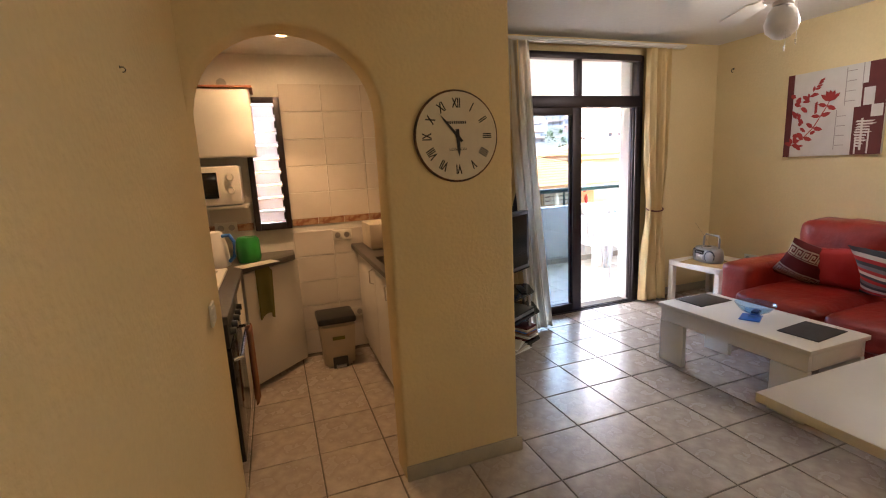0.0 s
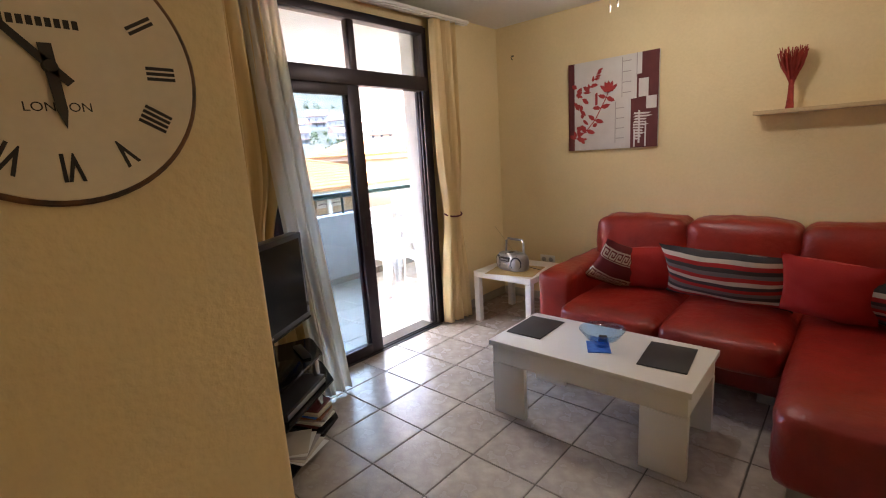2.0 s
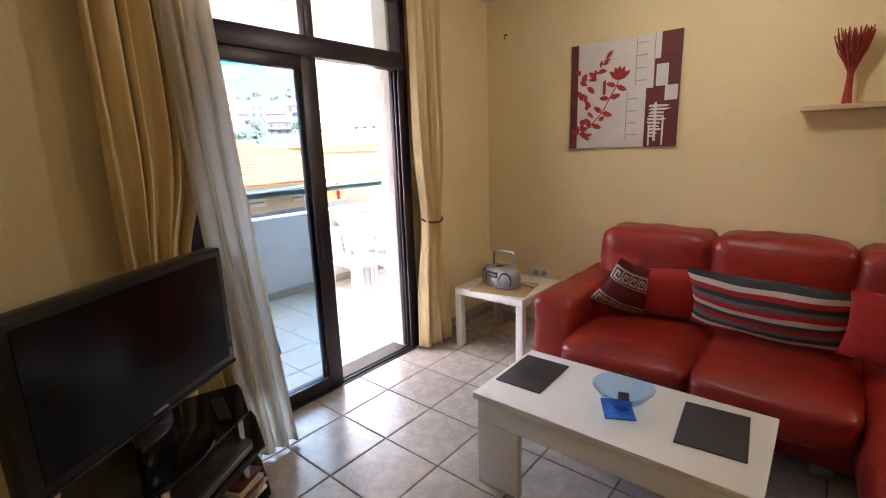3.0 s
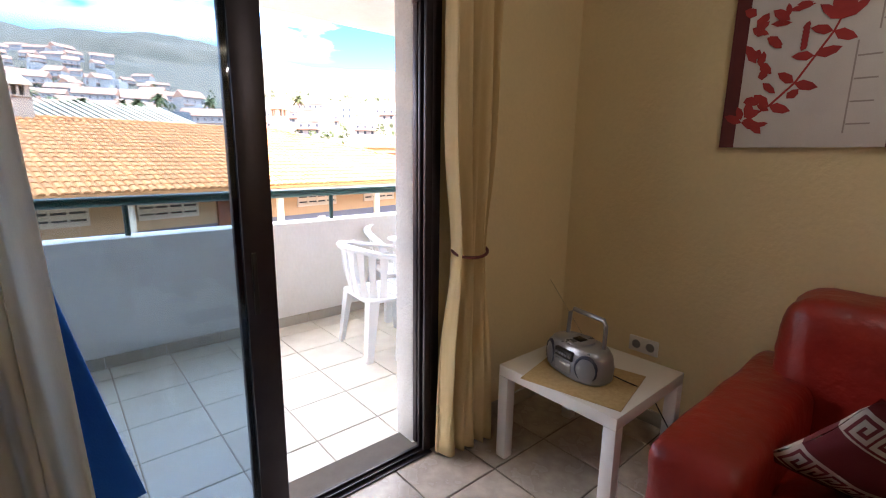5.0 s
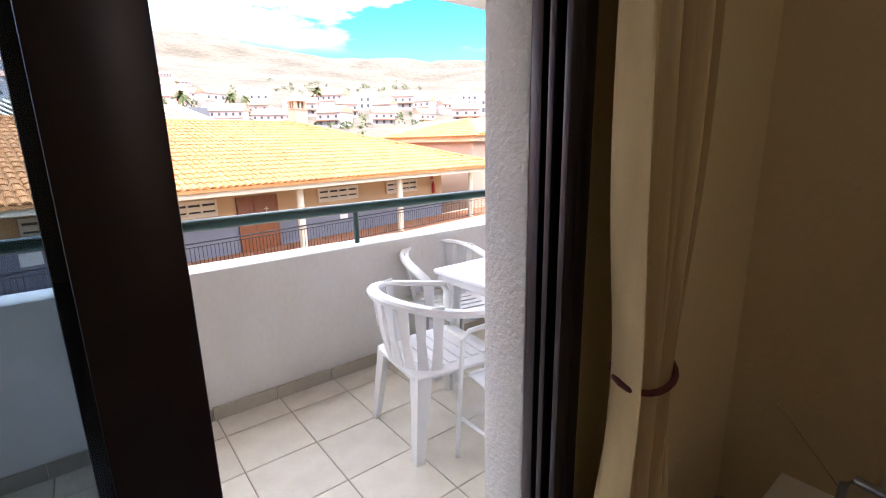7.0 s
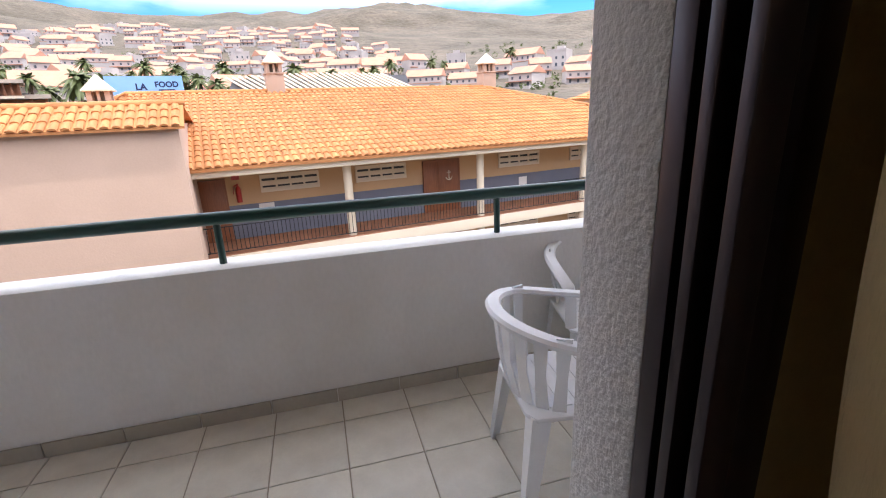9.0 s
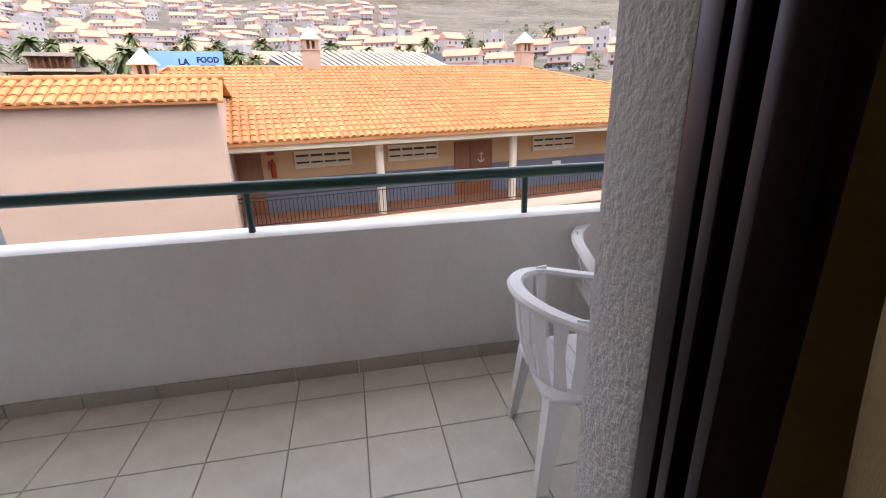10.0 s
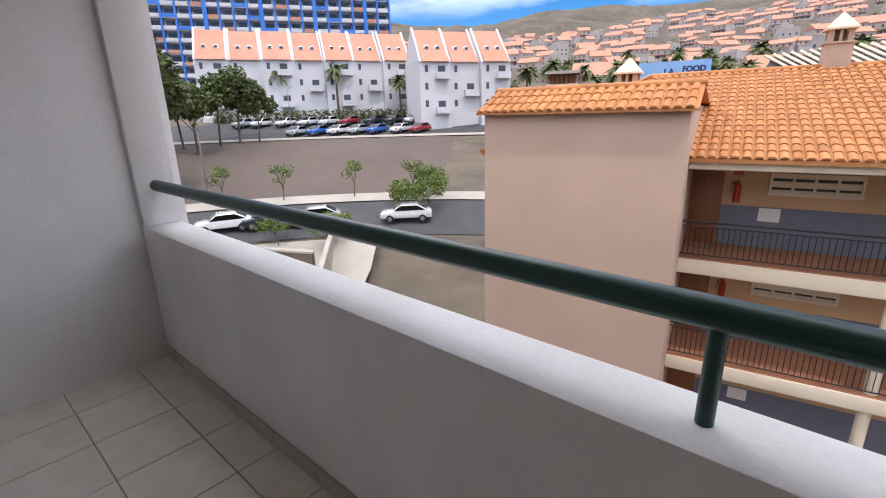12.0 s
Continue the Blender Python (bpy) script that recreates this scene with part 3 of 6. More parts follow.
def words(text, size, material, parent, m, label="", name="lettering", depth=0.001, bold=0.0, font_align="CENTER"):
    c = bpy.data.curves.new("t", "FONT")
    c.body = text
    c.size = size
    c.extrude = depth
    c.offset = bold
    c.align_x, c.align_y = font_align, "CENTER"
    o = bpy.data.objects.new("t", c)
    scene.collection.objects.link(o)
    bpy.context.view_layer.update()
    me = bpy.data.meshes.new_from_object(o)
    bpy.data.objects.remove(o)
    bpy.data.curves.remove(c)
    me.transform(m)
    me.materials.clear()
    me.materials.append(material)
    ob = new(name, me)
    ob.parent = parent
    return tagged(ob, label)


FACE_S = Matrix.Rotation(radians(90), 4, "X")


def wall_clock():
    c = thing("wall_clock", (0.507, 1.527, 1.572), "large round clock with Roman numerals and a worn rim", "clock")
    R = 0.194
    bm = bmesh.new()
    lathe(bm, [(0.0, 0.0), (R, 0.0), (R + 0.001, 0.006), (R - 0.003, 0.012), (R - 0.009, 0.0135), (0, 0.0135)], 72, FACE_S)
    part("rim", bm, M["clock_rim"], c, "worn black rim")
    bm = bmesh.new()
    lathe(bm, [(0.0, 0.0137), (R - 0.008, 0.0137), (R - 0.009, 0.0155), (0, 0.0155)], 72, FACE_S)
    part("face", bm, M["clock_face"], c, "aged cream face")
    for k, t in enumerate(("XII", "I", "II", "III", "IIII", "V", "VI", "VII", "VIII", "IX", "X", "XI")):
        a = radians(30 * k)
        m = Matrix.Translation((0.137 * math.sin(a), -0.0158, 0.137 * math.cos(a))) @ Matrix.Rotation(a, 4, "Y") @ FACE_S @ Matrix.Diagonal((0.72, 1.25, 1, 1))
        words(t, 0.044, M["ink"], c, m, name="numeral", depth=0.0004, bold=0.0013)
    words("LONDON", 0.018, M["ink"], c, Matrix.Translation((0, -0.0158, -0.055)) @ FACE_S, "printed city name", depth=0.0003)
    bm = bmesh.new()
    for k in range(9):
        box(bm, (-0.045 + 0.010 * k, -0.0162, 0.052), (-0.038 + 0.010 * k, -0.0157, 0.064))
    part("printed_line", bm, M["ink"], c)
    for name, ang, ln, w in (("minute_hand", -41, 0.120, 0.006), ("hour_hand", 177, 0.085, 0.008)):
        bm = bmesh.new()
        prism(bm, [(-w, -0.03), (w, -0.03), (w * 0.8, ln * 0.7), (0, ln), (-w * 0.8, ln * 0.7)], -0.0205, -0.0185, "y", Matrix.Rotation(radians(ang), 4, "Y"))
        part(name, bm, M["ink"], c)
    bm = bmesh.new()
    lathe(bm, [(0, 0.0157), (0.010, 0.0157), (0.008, 0.024), (0, 0.025)], 16, FACE_S)
    part("hub", bm, M["ink"], c)


wall_clock()


def painting():
    W, Hh = 0.71, 0.69
    p = thing("canvas_painting", (4.088, 2.155, 1.72), "square canvas painting of red flowers on white and maroon", "picture")
    # canvas runs along the wall: local x to the south, local y out of the wall
    base = Matrix.Rotation(radians(-90), 4, "Z")

    def flat(name, polys, material, d, label=""):
        bm = bmesh.new()
        for i, poly in enumerate(polys):
            prism(bm, [((u - 0.5) * W, (0.5 - v) * Hh) for u, v in poly], -0.030 - d - 0.00006 * i, -0.0285 - d - 0.00006 * i, "y", base)
        part(name, bm, material, p, label, 20)

    bm = bmesh.new()
    box(bm, (-W / 2, -0.030, -Hh / 2), (W / 2, -0.001, Hh / 2), 0.003, 2, base)
    part("canvas", bm, M["canvas"], p)
    q = lambda a, b, c, d: [(a, b), (c, b), (c, d), (a, d)]
    flat("maroon_edge", [q(0, 0, 0.075, 1)], M["maroon"], 0.0003)
    flat("maroon_band", [q(0.83, 0, 1, 0.34), q(0.72, 0.47, 1, 1), q(0.78, 0.22, 0.83, 0.47), q(0.80, 0.34, 1, 0.47)], M["maroon"], 0.0003)
    flat("white_patch", [q(0.80, 0.27, 0.90, 0.46), q(0.88, 0.46, 0.985, 0.59)] + [[(0.76 + 0.02 * math.sin(k), 0.62 + 0.03 * k), (0.93 - 0.012 * k + 0.03 * math.sin(2 * k), 0.63 + 0.03 * k), (0.90 - 0.008 * k, 0.645 + 0.03 * k), (0.75, 0.64 + 0.03 * k)] for k in range(10)] + [q(0.80, 0.60, 0.82, 0.95), q(0.87, 0.72, 0.885, 0.99), q(0.755, 0.80, 0.77, 0.99)], M["canvas"], 0.0009)
    ladder = []
    for k in range(4):
        ladder.append(q(0.63, 0.06 + 0.11 * k, 0.72, 0.068 + 0.11 * k))
        ladder.append(q(0.56, 0.55 + 0.11 * k, 0.65, 0.558 + 0.11 * k))
    ladder += [q(0.62, 0.02, 0.627, 0.44), q(0.55, 0.48, 0.557, 0.93), q(0.775, 0.0, 0.782, 0.25)]
    flat("grey_ladder", ladder, M["grey_paint"], 0.0006)
    rng = random.Random(5)
    leaves = []
    stem = [(0.10, 0.86), (0.22, 0.77), (0.32, 0.66), (0.39, 0.53), (0.45, 0.42), (0.47, 0.36)]

    def leaf(x, y, a, ln, w):
        c, s = math.cos(a), math.sin(a)
        return [(x + c * t * ln - s * h * w, y + s * t * ln + c * h * w) for t, h in ((0, 0), (0.35, 0.5), (0.75, 0.4), (1, 0), (0.7, -0.35), (0.3, -0.45))]

    for i in range(5):
        (x0, y0), (x1, y1) = stem[i], stem[i + 1]
        leaves.append([(x0, y0 - 0.005), (x1, y1 - 0.005), (x1 + 0.006, y1 + 0.004), (x0 + 0.006, y0 + 0.006)])
        leaves.append(leaf(x0, y0, rng.uniform(-0.3, 0.5), 0.11, 0.055))
        leaves.append(leaf(x0, y0, rng.uniform(2.6, 3.9), 0.10, 0.05))
    for k in range(26):
        a = rng.uniform(-2.6, 0.9)
        x, y = 0.09 + abs(rng.gauss(0, 0.09)), rng.uniform(0.25, 0.88)
        leaves.append(leaf(x, y, a, rng.uniform(0.06, 0.12), rng.uniform(0.03, 0.055)))
    for k in range(9):
        leaves.append(leaf(0.24 + 0.014 * k, 0.34 - 0.026 * k, rng.uniform(-2.5, 0.4), 0.07, 0.03))
    for a in (-2.4, -1.9, -1.57, -1.2, -0.7):
        leaves.append(leaf(0.475, 0.37, a, 0.13, 0.05))
    for k in range(6):
        leaves.append(leaf(0.33, 0.50 - 0.02 * k, -1.2, 0.05, 0.03))
    flat("red_flower", leaves, M["red_paint"], 0.0012, "red leaves and flower")


painting()


def wall_shelf():
    s = thing("wall_shelf", (4.088, 0.55, 1.545), "thin pale wooden shelf fixed to the cream wall", "shelf")
    one("shelf_board", [((-0.16, -0.64, -0.012), (0.0, 0.64, 0.013))], M["pale_wood"], s, bevel=0.002)


wall_shelf()


def dried_bunch():
    v = thing("dried_arrangement", (4.00, 1.01, 1.559), "tied red dried-grass bunch standing on the shelf", "ornament")
    bm = bmesh.new()
    rng = random.Random(3)
    lathe(bm, [(0.0, 0), (0.022, 0.002), (0.017, 0.06), (0.014, 0.13), (0.016, 0.17), (0, 0.171)], 14)
    part("bound_stem", bm, M["dried_red"], v)
    bm = bmesh.new()
    for k in range(110):
        a = rng.uniform(0, 6.283)
        r0, r1 = rng.uniform(0, 0.014), rng.uniform(0.02, 0.075)
        h = rng.uniform(0.30, 0.365)
        p0 = Vector((r0 * math.cos(a), r0 * math.sin(a), 0.15))
        p1 = Vector((r1 * 0.6 * math.cos(a), r1 * 0.8 * math.sin(a), 0.25))
        p2 = Vector((r1 * 0.8 * math.cos(a), r1 * 1.1 * math.sin(a), h))
        tube(bm, [p0, p1, p2], 0.0022, 4)
    part("grass_head", bm, M["dried_red"], v, "spread red grass")


dried_bunch()


def wall_hook(place, turn, size=1.0):
    h = thing("wall_hook", place, "small dark metal hook on the cream wall", "hook", "wall hooks", turn)
    h.scale = (size, size, size)
    bm = bmesh.new()
    tube(bm, [(0, 0, 0.018), (0, -0.022, 0.018), (0, -0.032, 0.004), (0, -0.026, -0.012), (0, -0.012, -0.014)], 0.0035, 8)
    cyl(bm, (0, 0, 0.018), (0, -0.003, 0.018), 0.009, n=12)
    part("hook_wire", bm, M["iron"], h)


wall_hook((4.088, 3.06, 2.22), -90)
wall_hook((-0.518, 0.74, 1.667), 90, 0.3)


def socket(place, turn, name="wall_socket", label="white double wall socket"):
    s = thing(name, place, label, "socket", "wall sockets", turn)
    one("plate", [((-0.075, -0.010, -0.04), (0.075, 0, 0.04))], M["white_plate"], s, bevel=0.004)
    for x in (-0.036, 0.036):
        bm = bmesh.new()
        cyl(bm, (x, -0.0102, 0), (x, -0.0125, 0), 0.022, n=20)
        part("outlet", bm, M["steel"], s, "round outlet")
    return s


socket((4.088, 2.745, 0.40), -90)


def cushion(name, place, size, tilt, turn, roll, label, bands):
    """A soft pillow: plump square, sewn edge, with coloured stripes cut from the same skin."""
    c = thing(name, place, label, "cushion", "sofa cushions", turn)
    w, h, d = size
    m = Matrix.Rotation(radians(tilt), 4, "X") @ Matrix.Rotation(radians(roll or 0), 4, "Y")
    nu, nv = 28, 20

    def skin(u, v, side):
        x, y = u * 2 - 1, v * 2 - 1
        t = (max(0, (1 - x * x) * (1 - y * y))) ** 0.55
        pinch = 1 - 0.09 * (1 - y * y) * x * x - 0.09 * (1 - x * x) * y * y
        wob = 0.010 * noise.noise(Vector((x * 2.2 + w * 9, y * 2.2, side)))
        return m @ Vector((x * w / 2 * pinch, side * (d / 2 * t) + wob, y * h / 2 * pinch + h / 2))

    for i, (v0, v1, key) in enumerate(bands):
        bm = bmesh.new()
        rows = max(2, int((v1 - v0) * nv))
        for side in (-1, 1):
            grid_surface(bm, lambda u, v: skin(u, v0 + (v1 - v0) * v, side), nu, rows)
        bmesh.ops.remove_doubles(bm, verts=bm.verts, dist=1e-5)
        part("cover" if len(bands) == 1 else "stripe", bm, M[key], c, "", 80)
    # meanders on the cream bands of the Greek-key covers
    for v0, v1, key in bands if name.startswith("greek") else ():
        if key != "cream_cloth":
            continue
        bm = bmesh.new()
        lift = m.to_3x3() @ Vector((0, -0.0022, 0))
        du, dv = 1 / 9, v1 - v0
        for k in range(9):
            for a, b, e, f in ((0.08, 0.20, 0.12, 0.88), (0.08, 0.90, 0.76, 0.88), (0.74, 0.90, 0.30, 0.88), (0.40, 0.90, 0.30, 0.42), (0.40, 0.54, 0.30, 0.60), (0.08, 1.08, 0.08, 0.16)):
                grid_surface(bm, lambda u, v: skin(min(0.99, (k + a + (b - a) * u) * du), v0 + dv * (e + (f - e) * v), -1) + lift, 2, 2)
        part("key_pattern", bm, M["wine_cloth"], c, "woven wine-red key pattern", 80)
    return c


# cushions lean on the sofa backs, facing the room
GREEK = [(0, 0.10, "wine_cloth"), (0.10, 0.34, "cream_cloth"), (0.34, 0.66, "wine_cloth"), (0.66, 0.90, "cream_cloth"), (0.90, 1, "wine_cloth")]
cushion("greek_key_cushion", (3.44, 1.90, 0.44), (0.42, 0.38, 0.13), 30, -62, 24, "wine cushion with cream Greek-key bands on the sofa", GREEK)
cushion("red_cushion", (3.52, 1.63, 0.43), (0.40, 0.37, 0.15), 26, -80, -6, "plain bright red cushion leaning on the sofa back", [(0, 1, "red_cloth")])
st = ["charcoal_cloth", "red_cloth", "cream_cloth", "charcoal_cloth", "grey_stripe", "red_cloth", "charcoal_cloth", "cream_cloth", "red_cloth", "grey_stripe", "charcoal_cloth", "red_cloth", "cream_cloth", "charcoal_cloth"]
cushion("striped_cushion", (3.47, 1.20, 0.43), (0.68, 0.40, 0.14), 27, -93, 2, "long cushion striped red, grey and cream", [(k / 14, (k + 1) / 14, st[k]) for k in range(14)])
cushion("red_cushion", (3.40, 0.72, 0.43), (0.42, 0.42, 0.16), 28, -98, 5, "plain bright red cushion in the sofa corner", [(0, 1, "red_cloth")])
cushion("striped_cushion", (3.44, 0.38, 0.43), (0.56, 0.40, 0.13), 46, -108, None, "striped red and grey cushion lying in the sofa corner", [(k / 14, (k + 1) / 14, st[k]) for k in range(14)])


def place_mat(x, y, turn):
    t = thing("place_mat", (x, y, 0.421), "dark rectangular place mat on the coffee table", "place mat", "coffee table mats", turn)
    one("mat_sheet", [((-0.145, -0.105, 0), (0.145, 0.105, 0.005))], M["mat_black"], t, bevel=0.002)


place_mat(2.517, 1.950, 1)
place_mat(2.518, 1.248, 5)


def glass_bowl():
    t = thing("card_stack", (2.45, 1.555, 0.421), "blue patterned card under the glass bowl", "card")
    bm = bmesh.new()
    box(bm, (-0.07, -0.055, 0), (0.07, 0.055, 0.004), 0.001, 1, Matrix.Rotation(radians(28), 4, "Z"))
    part("card", bm, M["blue_card"], t)
    b = thing("glass_bowl", (2.47, 1.545, 0.426), "wide blue glass bowl on a small foot", "bowl")
    bm = bmesh.new()
    lathe(bm, [(0.0, 0.002), (0.035, 0.002), (0.035, 0.010), (0.018, 0.016), (0.03, 0.024), (0.075, 0.048), (0.108, 0.088), (0.111, 0.088), (0.079, 0.045), (0.03, 0.020), (0.0, 0.018)], 40)
    part("bowl_glass", bm, M["blue_glass"], b, "", 60)
    k = thing("box_of_matches", (2.48, 1.545, 0.452), "small dark packet lying in the bowl", "packet")
    bm = bmesh.new()
    box(bm, (-0.032, -0.02, 0), (0.032, 0.02, 0.014), 0.002, 1, Matrix.Rotation(radians(20), 4, "Z"))
    part("packet", bm, M["mat_black"], k)


glass_bowl()


def boombox():
    mt = thing("straw_mat", (3.47, 2.70, 0.441), "square woven straw mat on the side table", "mat", turn=12)
    one("weave", [((-0.17, -0.20, 0), (0.17, 0.20, 0.003))], M["straw"], mt, bevel=0.001)
    b = thing("portable_stereo", (3.50, 2.745, 0.445), "silver and dark blue portable stereo with a raised handle", "radio", turn=-102)
    b.scale = (0.78, 0.85, 0.92)
    L, D, Hh = 0.20, 0.105, 0.145
    bm = bmesh.new()
    prof = []
    for k in range(28):
        a = 2 * math.pi * k / 28
        prof.append((L * math.copysign(abs(math.cos(a)) ** 0.75, math.cos(a)), D * math.copysign(abs(math.sin(a)) ** 0.8, math.sin(a))))
    levels = [(0.0, 0.90), (0.012, 0.97), (0.07, 1.0), (0.115, 0.94), (0.138, 0.84), (0.145, 0.78)]
    rings = [[bm.verts.new((x * s, y * s, z)) for x, y in prof] for z, s in levels]
    for A, B in zip(rings, rings[1:]):
        for k in range(28):
            bm.faces.new((A[k], A[(k + 1) % 28], B[(k + 1) % 28], B[k]))
    bm.faces.new(rings[0][::-1])
    bm.faces.new(rings[-1])
    part("body", bm, M["silver"], b, "", 45)
    bm = bmesh.new()
    wrap = [(x, y) for x, y in prof[15:28]]
    rings = [[bm.verts.new((x * s, y * s, z)) for x, y in wrap] for z, s in ((0.014, 0.985), (0.07, 1.018), (0.116, 0.955))]
    for A, B in zip(rings, rings[1:]):
        for k in range(len(wrap) - 1):
            bm.faces.new((A[k], A[k + 1], B[k + 1], B[k]))
    part("front_shell", bm, M["silver"], b, "brighter silver front", 45)
    for sx in (-1, 1):
        bm = bmesh.new()
        lathe(bm, [(0, -0.02), (0.062, -0.02), (0.062, 0.0), (0.055, 0.008), (0.045, 0.002), (0.022, -0.004), (0.014, 0.004), (0, 0.006)], 28, Matrix.Translation((sx * 0.128, -0.078, 0.068)) @ Matrix.Rotation(radians(sx * 22), 4, "Z") @ Matrix.Rotation(radians(90), 4, "X"))
        part("loudspeaker", bm, M["speaker_blue"], b, "round dark blue loudspeaker", 40)
    one("control_panel", [((-0.062, -0.112, 0.085), (0.062, -0.09, 0.125))], M["black"], b, "dark display panel", 0.004)
    for k in range(5):
        one("button", [((-0.052 + 0.022 * k, -0.117, 0.098), (-0.036 + 0.022 * k, -0.112, 0.110))], M["silver"], b, bevel=0.002)
    one("cassette_door", [((-0.055, -0.111, 0.025), (0.055, -0.098, 0.075))], M["steel"], b, "", 0.004)
    one("maker_badge", [((-0.022, -0.1135, 0.060), (0.022, -0.111, 0.067))], M["white_plate"], b)
    bm = bmesh.new()
    lathe(bm, [(0, 0.1455), (0.075, 0.1455), (0.072, 0.153), (0, 0.156)], 32)
    part("disc_lid", bm, M["silver"], b, "", 40)
    one("disc_window", [((-0.03, -0.03, 0.1545), (0.03, 0.02, 0.158))], M["black_glass"], b, "", 0.002)
    bm = bmesh.new()
    tube(bm, [(-0.13, 0.03, 0.12), (-0.125, 0.035, 0.245), (-0.105, 0.04, 0.265), (0.105, 0.04, 0.265), (0.125, 0.035, 0.245), (0.13, 0.03, 0.12)], 0.011, 10)
    part("carry_handle", bm, M["silver"], b)
    bm = bmesh.new()
    tube(bm, [(-0.08, 0.085, 0.14), (-0.32, 0.05, 0.36)], 0.0018, 6)
    part("aerial", bm, M["chrome"], b)
    bm = bmesh.new()
    tube(bm, [(0.15, 0.06, 0.03), (0.20, 0.10, 0.01), (0.26, 0.13, -0.0), (0.30, 0.20, -0.05), (0.30, 0.35, -0.24)], 0.003, 6)
    part("power_cable", bm, M["black"], b)


boombox()


def television():
    t = thing("flat_television", (1.245, 2.585, 0.453), "black flat-screen television on a glass stand", "television", turn=30)
    one("casing", [((-0.39, -0.02, 0.165), (0.39, 0.045, 0.625))], M["tv_casing"], t, bevel=0.008)
    one("screen", [((-0.355, -0.0235, 0.205), (0.355, -0.0202, 0.598))], M["tv_screen"], t)
    one("lower_trim", [((-0.385, -0.024, 0.168), (0.385, -0.0205, 0.178))], M["black_glass"], t)
    one("badge", [((-0.03, -0.0245, 0.186), (0.03, -0.0205, 0.193))], M["steel"], t)
    bm = bmesh.new()
    box(bm, (-0.07, -0.0, 0.012), (0.07, 0.035, 0.17), 0.01)
    t2 = bmesh.new()
    lathe(t2, [(0, 0), (0.20, 0), (0.198, 0.008), (0.10, 0.016), (0, 0.018)], 40)
    bmesh.ops.transform(t2, matrix=Matrix.Diagonal((1.0, 0.6, 1, 1)), verts=t2.verts)
    join(bm, t2)
    part("pedestal", bm, M["black_glass"], t)


def tv_stand():
    s = thing("television_stand", (1.30, 2.70, 0), "three-tier black glass stand with chrome posts", "stand", turn=30)
    for z in (0.055, 0.275, 0.440):
        bm = bmesh.new()
        k = 1.0 if z < 0.4 else 0.86
        out = [(-0.46, 0.0), (-0.42, -0.05), (-0.24, -0.20), (0.24, -0.20), (0.42, -0.05), (0.46, 0.0), (0.24, 0.24), (-0.24, 0.24)]
        prism(bm, [(x * k, y * k) for x, y in out], z, z + 0.010, "z")
        part("glass_shelf", bm, M["black_glass"], s)
    for x, y in ((-0.19, -0.135), (0.19, -0.135), (0.345, 0.0), (-0.345, 0.0), (0.0, 0.17)):
        bm = bmesh.new()
        lathe(bm, [(0, 0), (0.022, 0), (0.022, 0.008), (0.016, 0.01), (0.016, 0.43), (0.024, 0.432), (0.024, 0.4385), (0, 0.4385)], 18, Matrix.Translation((x, y, 0)))
        part("chrome_post", bm, M["chrome"], s, "chrome post")
    p = thing("dvd_player", (1.33, 2.68, 0.286), "slim dark disc player on the middle shelf", "player", turn=30)
    one("player_case", [((-0.19, -0.14, 0), (0.19, 0.12, 0.045))], M["mat_black"], p, bevel=0.003)
    one("front_strip", [((-0.185, -0.1425, 0.008), (0.185, -0.1402, 0.03))], M["steel"], p)
    rm = thing("remote_control", (1.50, 2.74, 0.4505), "black remote control on the top shelf", "remote control", turn=75)
    one("remote_body", [((-0.09, -0.022, 0), (0.09, 0.022, 0.018))], M["black"], rm, bevel=0.006)
    rng = random.Random(8)
    cols = ["maroon", "white_lam", "grey_paint", "wood_door", "blue_card", "cream_cloth"]
    z = 0.066
    for k in range(7):
        d = thing("disc_case", (1.50 + rng.uniform(-0.01, 0.01), 2.735 + rng.uniform(-0.01, 0.01), z), "plastic disc case in a leaning pile", "disc case", "pile of disc cases", 30 + rng.uniform(-12, 12))
        one("case", [((-0.068, -0.095, 0), (0.068, 0.095, 0.014))], M[cols[k % 6]], d, bevel=0.001)
        z += 0.0145
    for k in range(5):
        d = thing("paper_booklet", (1.33, 2.53 + 0.02 * k, 0.066 + 0.002 * k), "thin booklet lying on the bottom shelf", "booklet", "booklets on the stand", 20 + 8 * k)
        one("booklet", [((-0.10, -0.07, 0), (0.10, 0.07, 0.0018))], M[("white_lam", "cream_cloth", "grey_paint")[k % 3]], d)


television()
tv_stand()


def curtain_bm(x0, x1, y, z0, z1, folds, depth, seed, tie=None, pull=0.0, lean=0.0, wide_top=1.0):
    """Hanging cloth: deep folds, gathered at a tie-back if there is one."""
    bm = bmesh.new()

    def f(u, v):
        z = z1 + (z0 - z1) * v
        cx, w = (x0 + x1) / 2, (x1 - x0)
        k = 1.0
        if tie is not None:
            t, tw, side = tie
            d = abs(z - t)
            g = math.exp(-(d / 0.30) ** 2)
            k = 1 - g * (1 - tw)
            cx += side * g
        amp = depth * (0.75 + 0.5 * v) * (0.55 + 0.45 * k)
        s = u * folds * 2 * math.pi
        x = cx + (u - 0.5) * w * k + 0.012 * math.sin(s * 0.5 + seed + 3 * v)
        yy = y + amp * math.sin(s + seed + 0.8 * math.sin(2.3 * v + seed)) + 0.25 * amp * math.sin(2.1 * s + 5 * v + seed)
        return Vector((x + lean * v ** 1.2, yy + pull * v ** 1.5, z))

    grid_surface(bm, f, folds * 12, 40)
    return bm


def solidify(ob, t=0.003):
    mod = ob.modifiers.new("cloth", "SOLIDIFY")
    mod.thickness = t


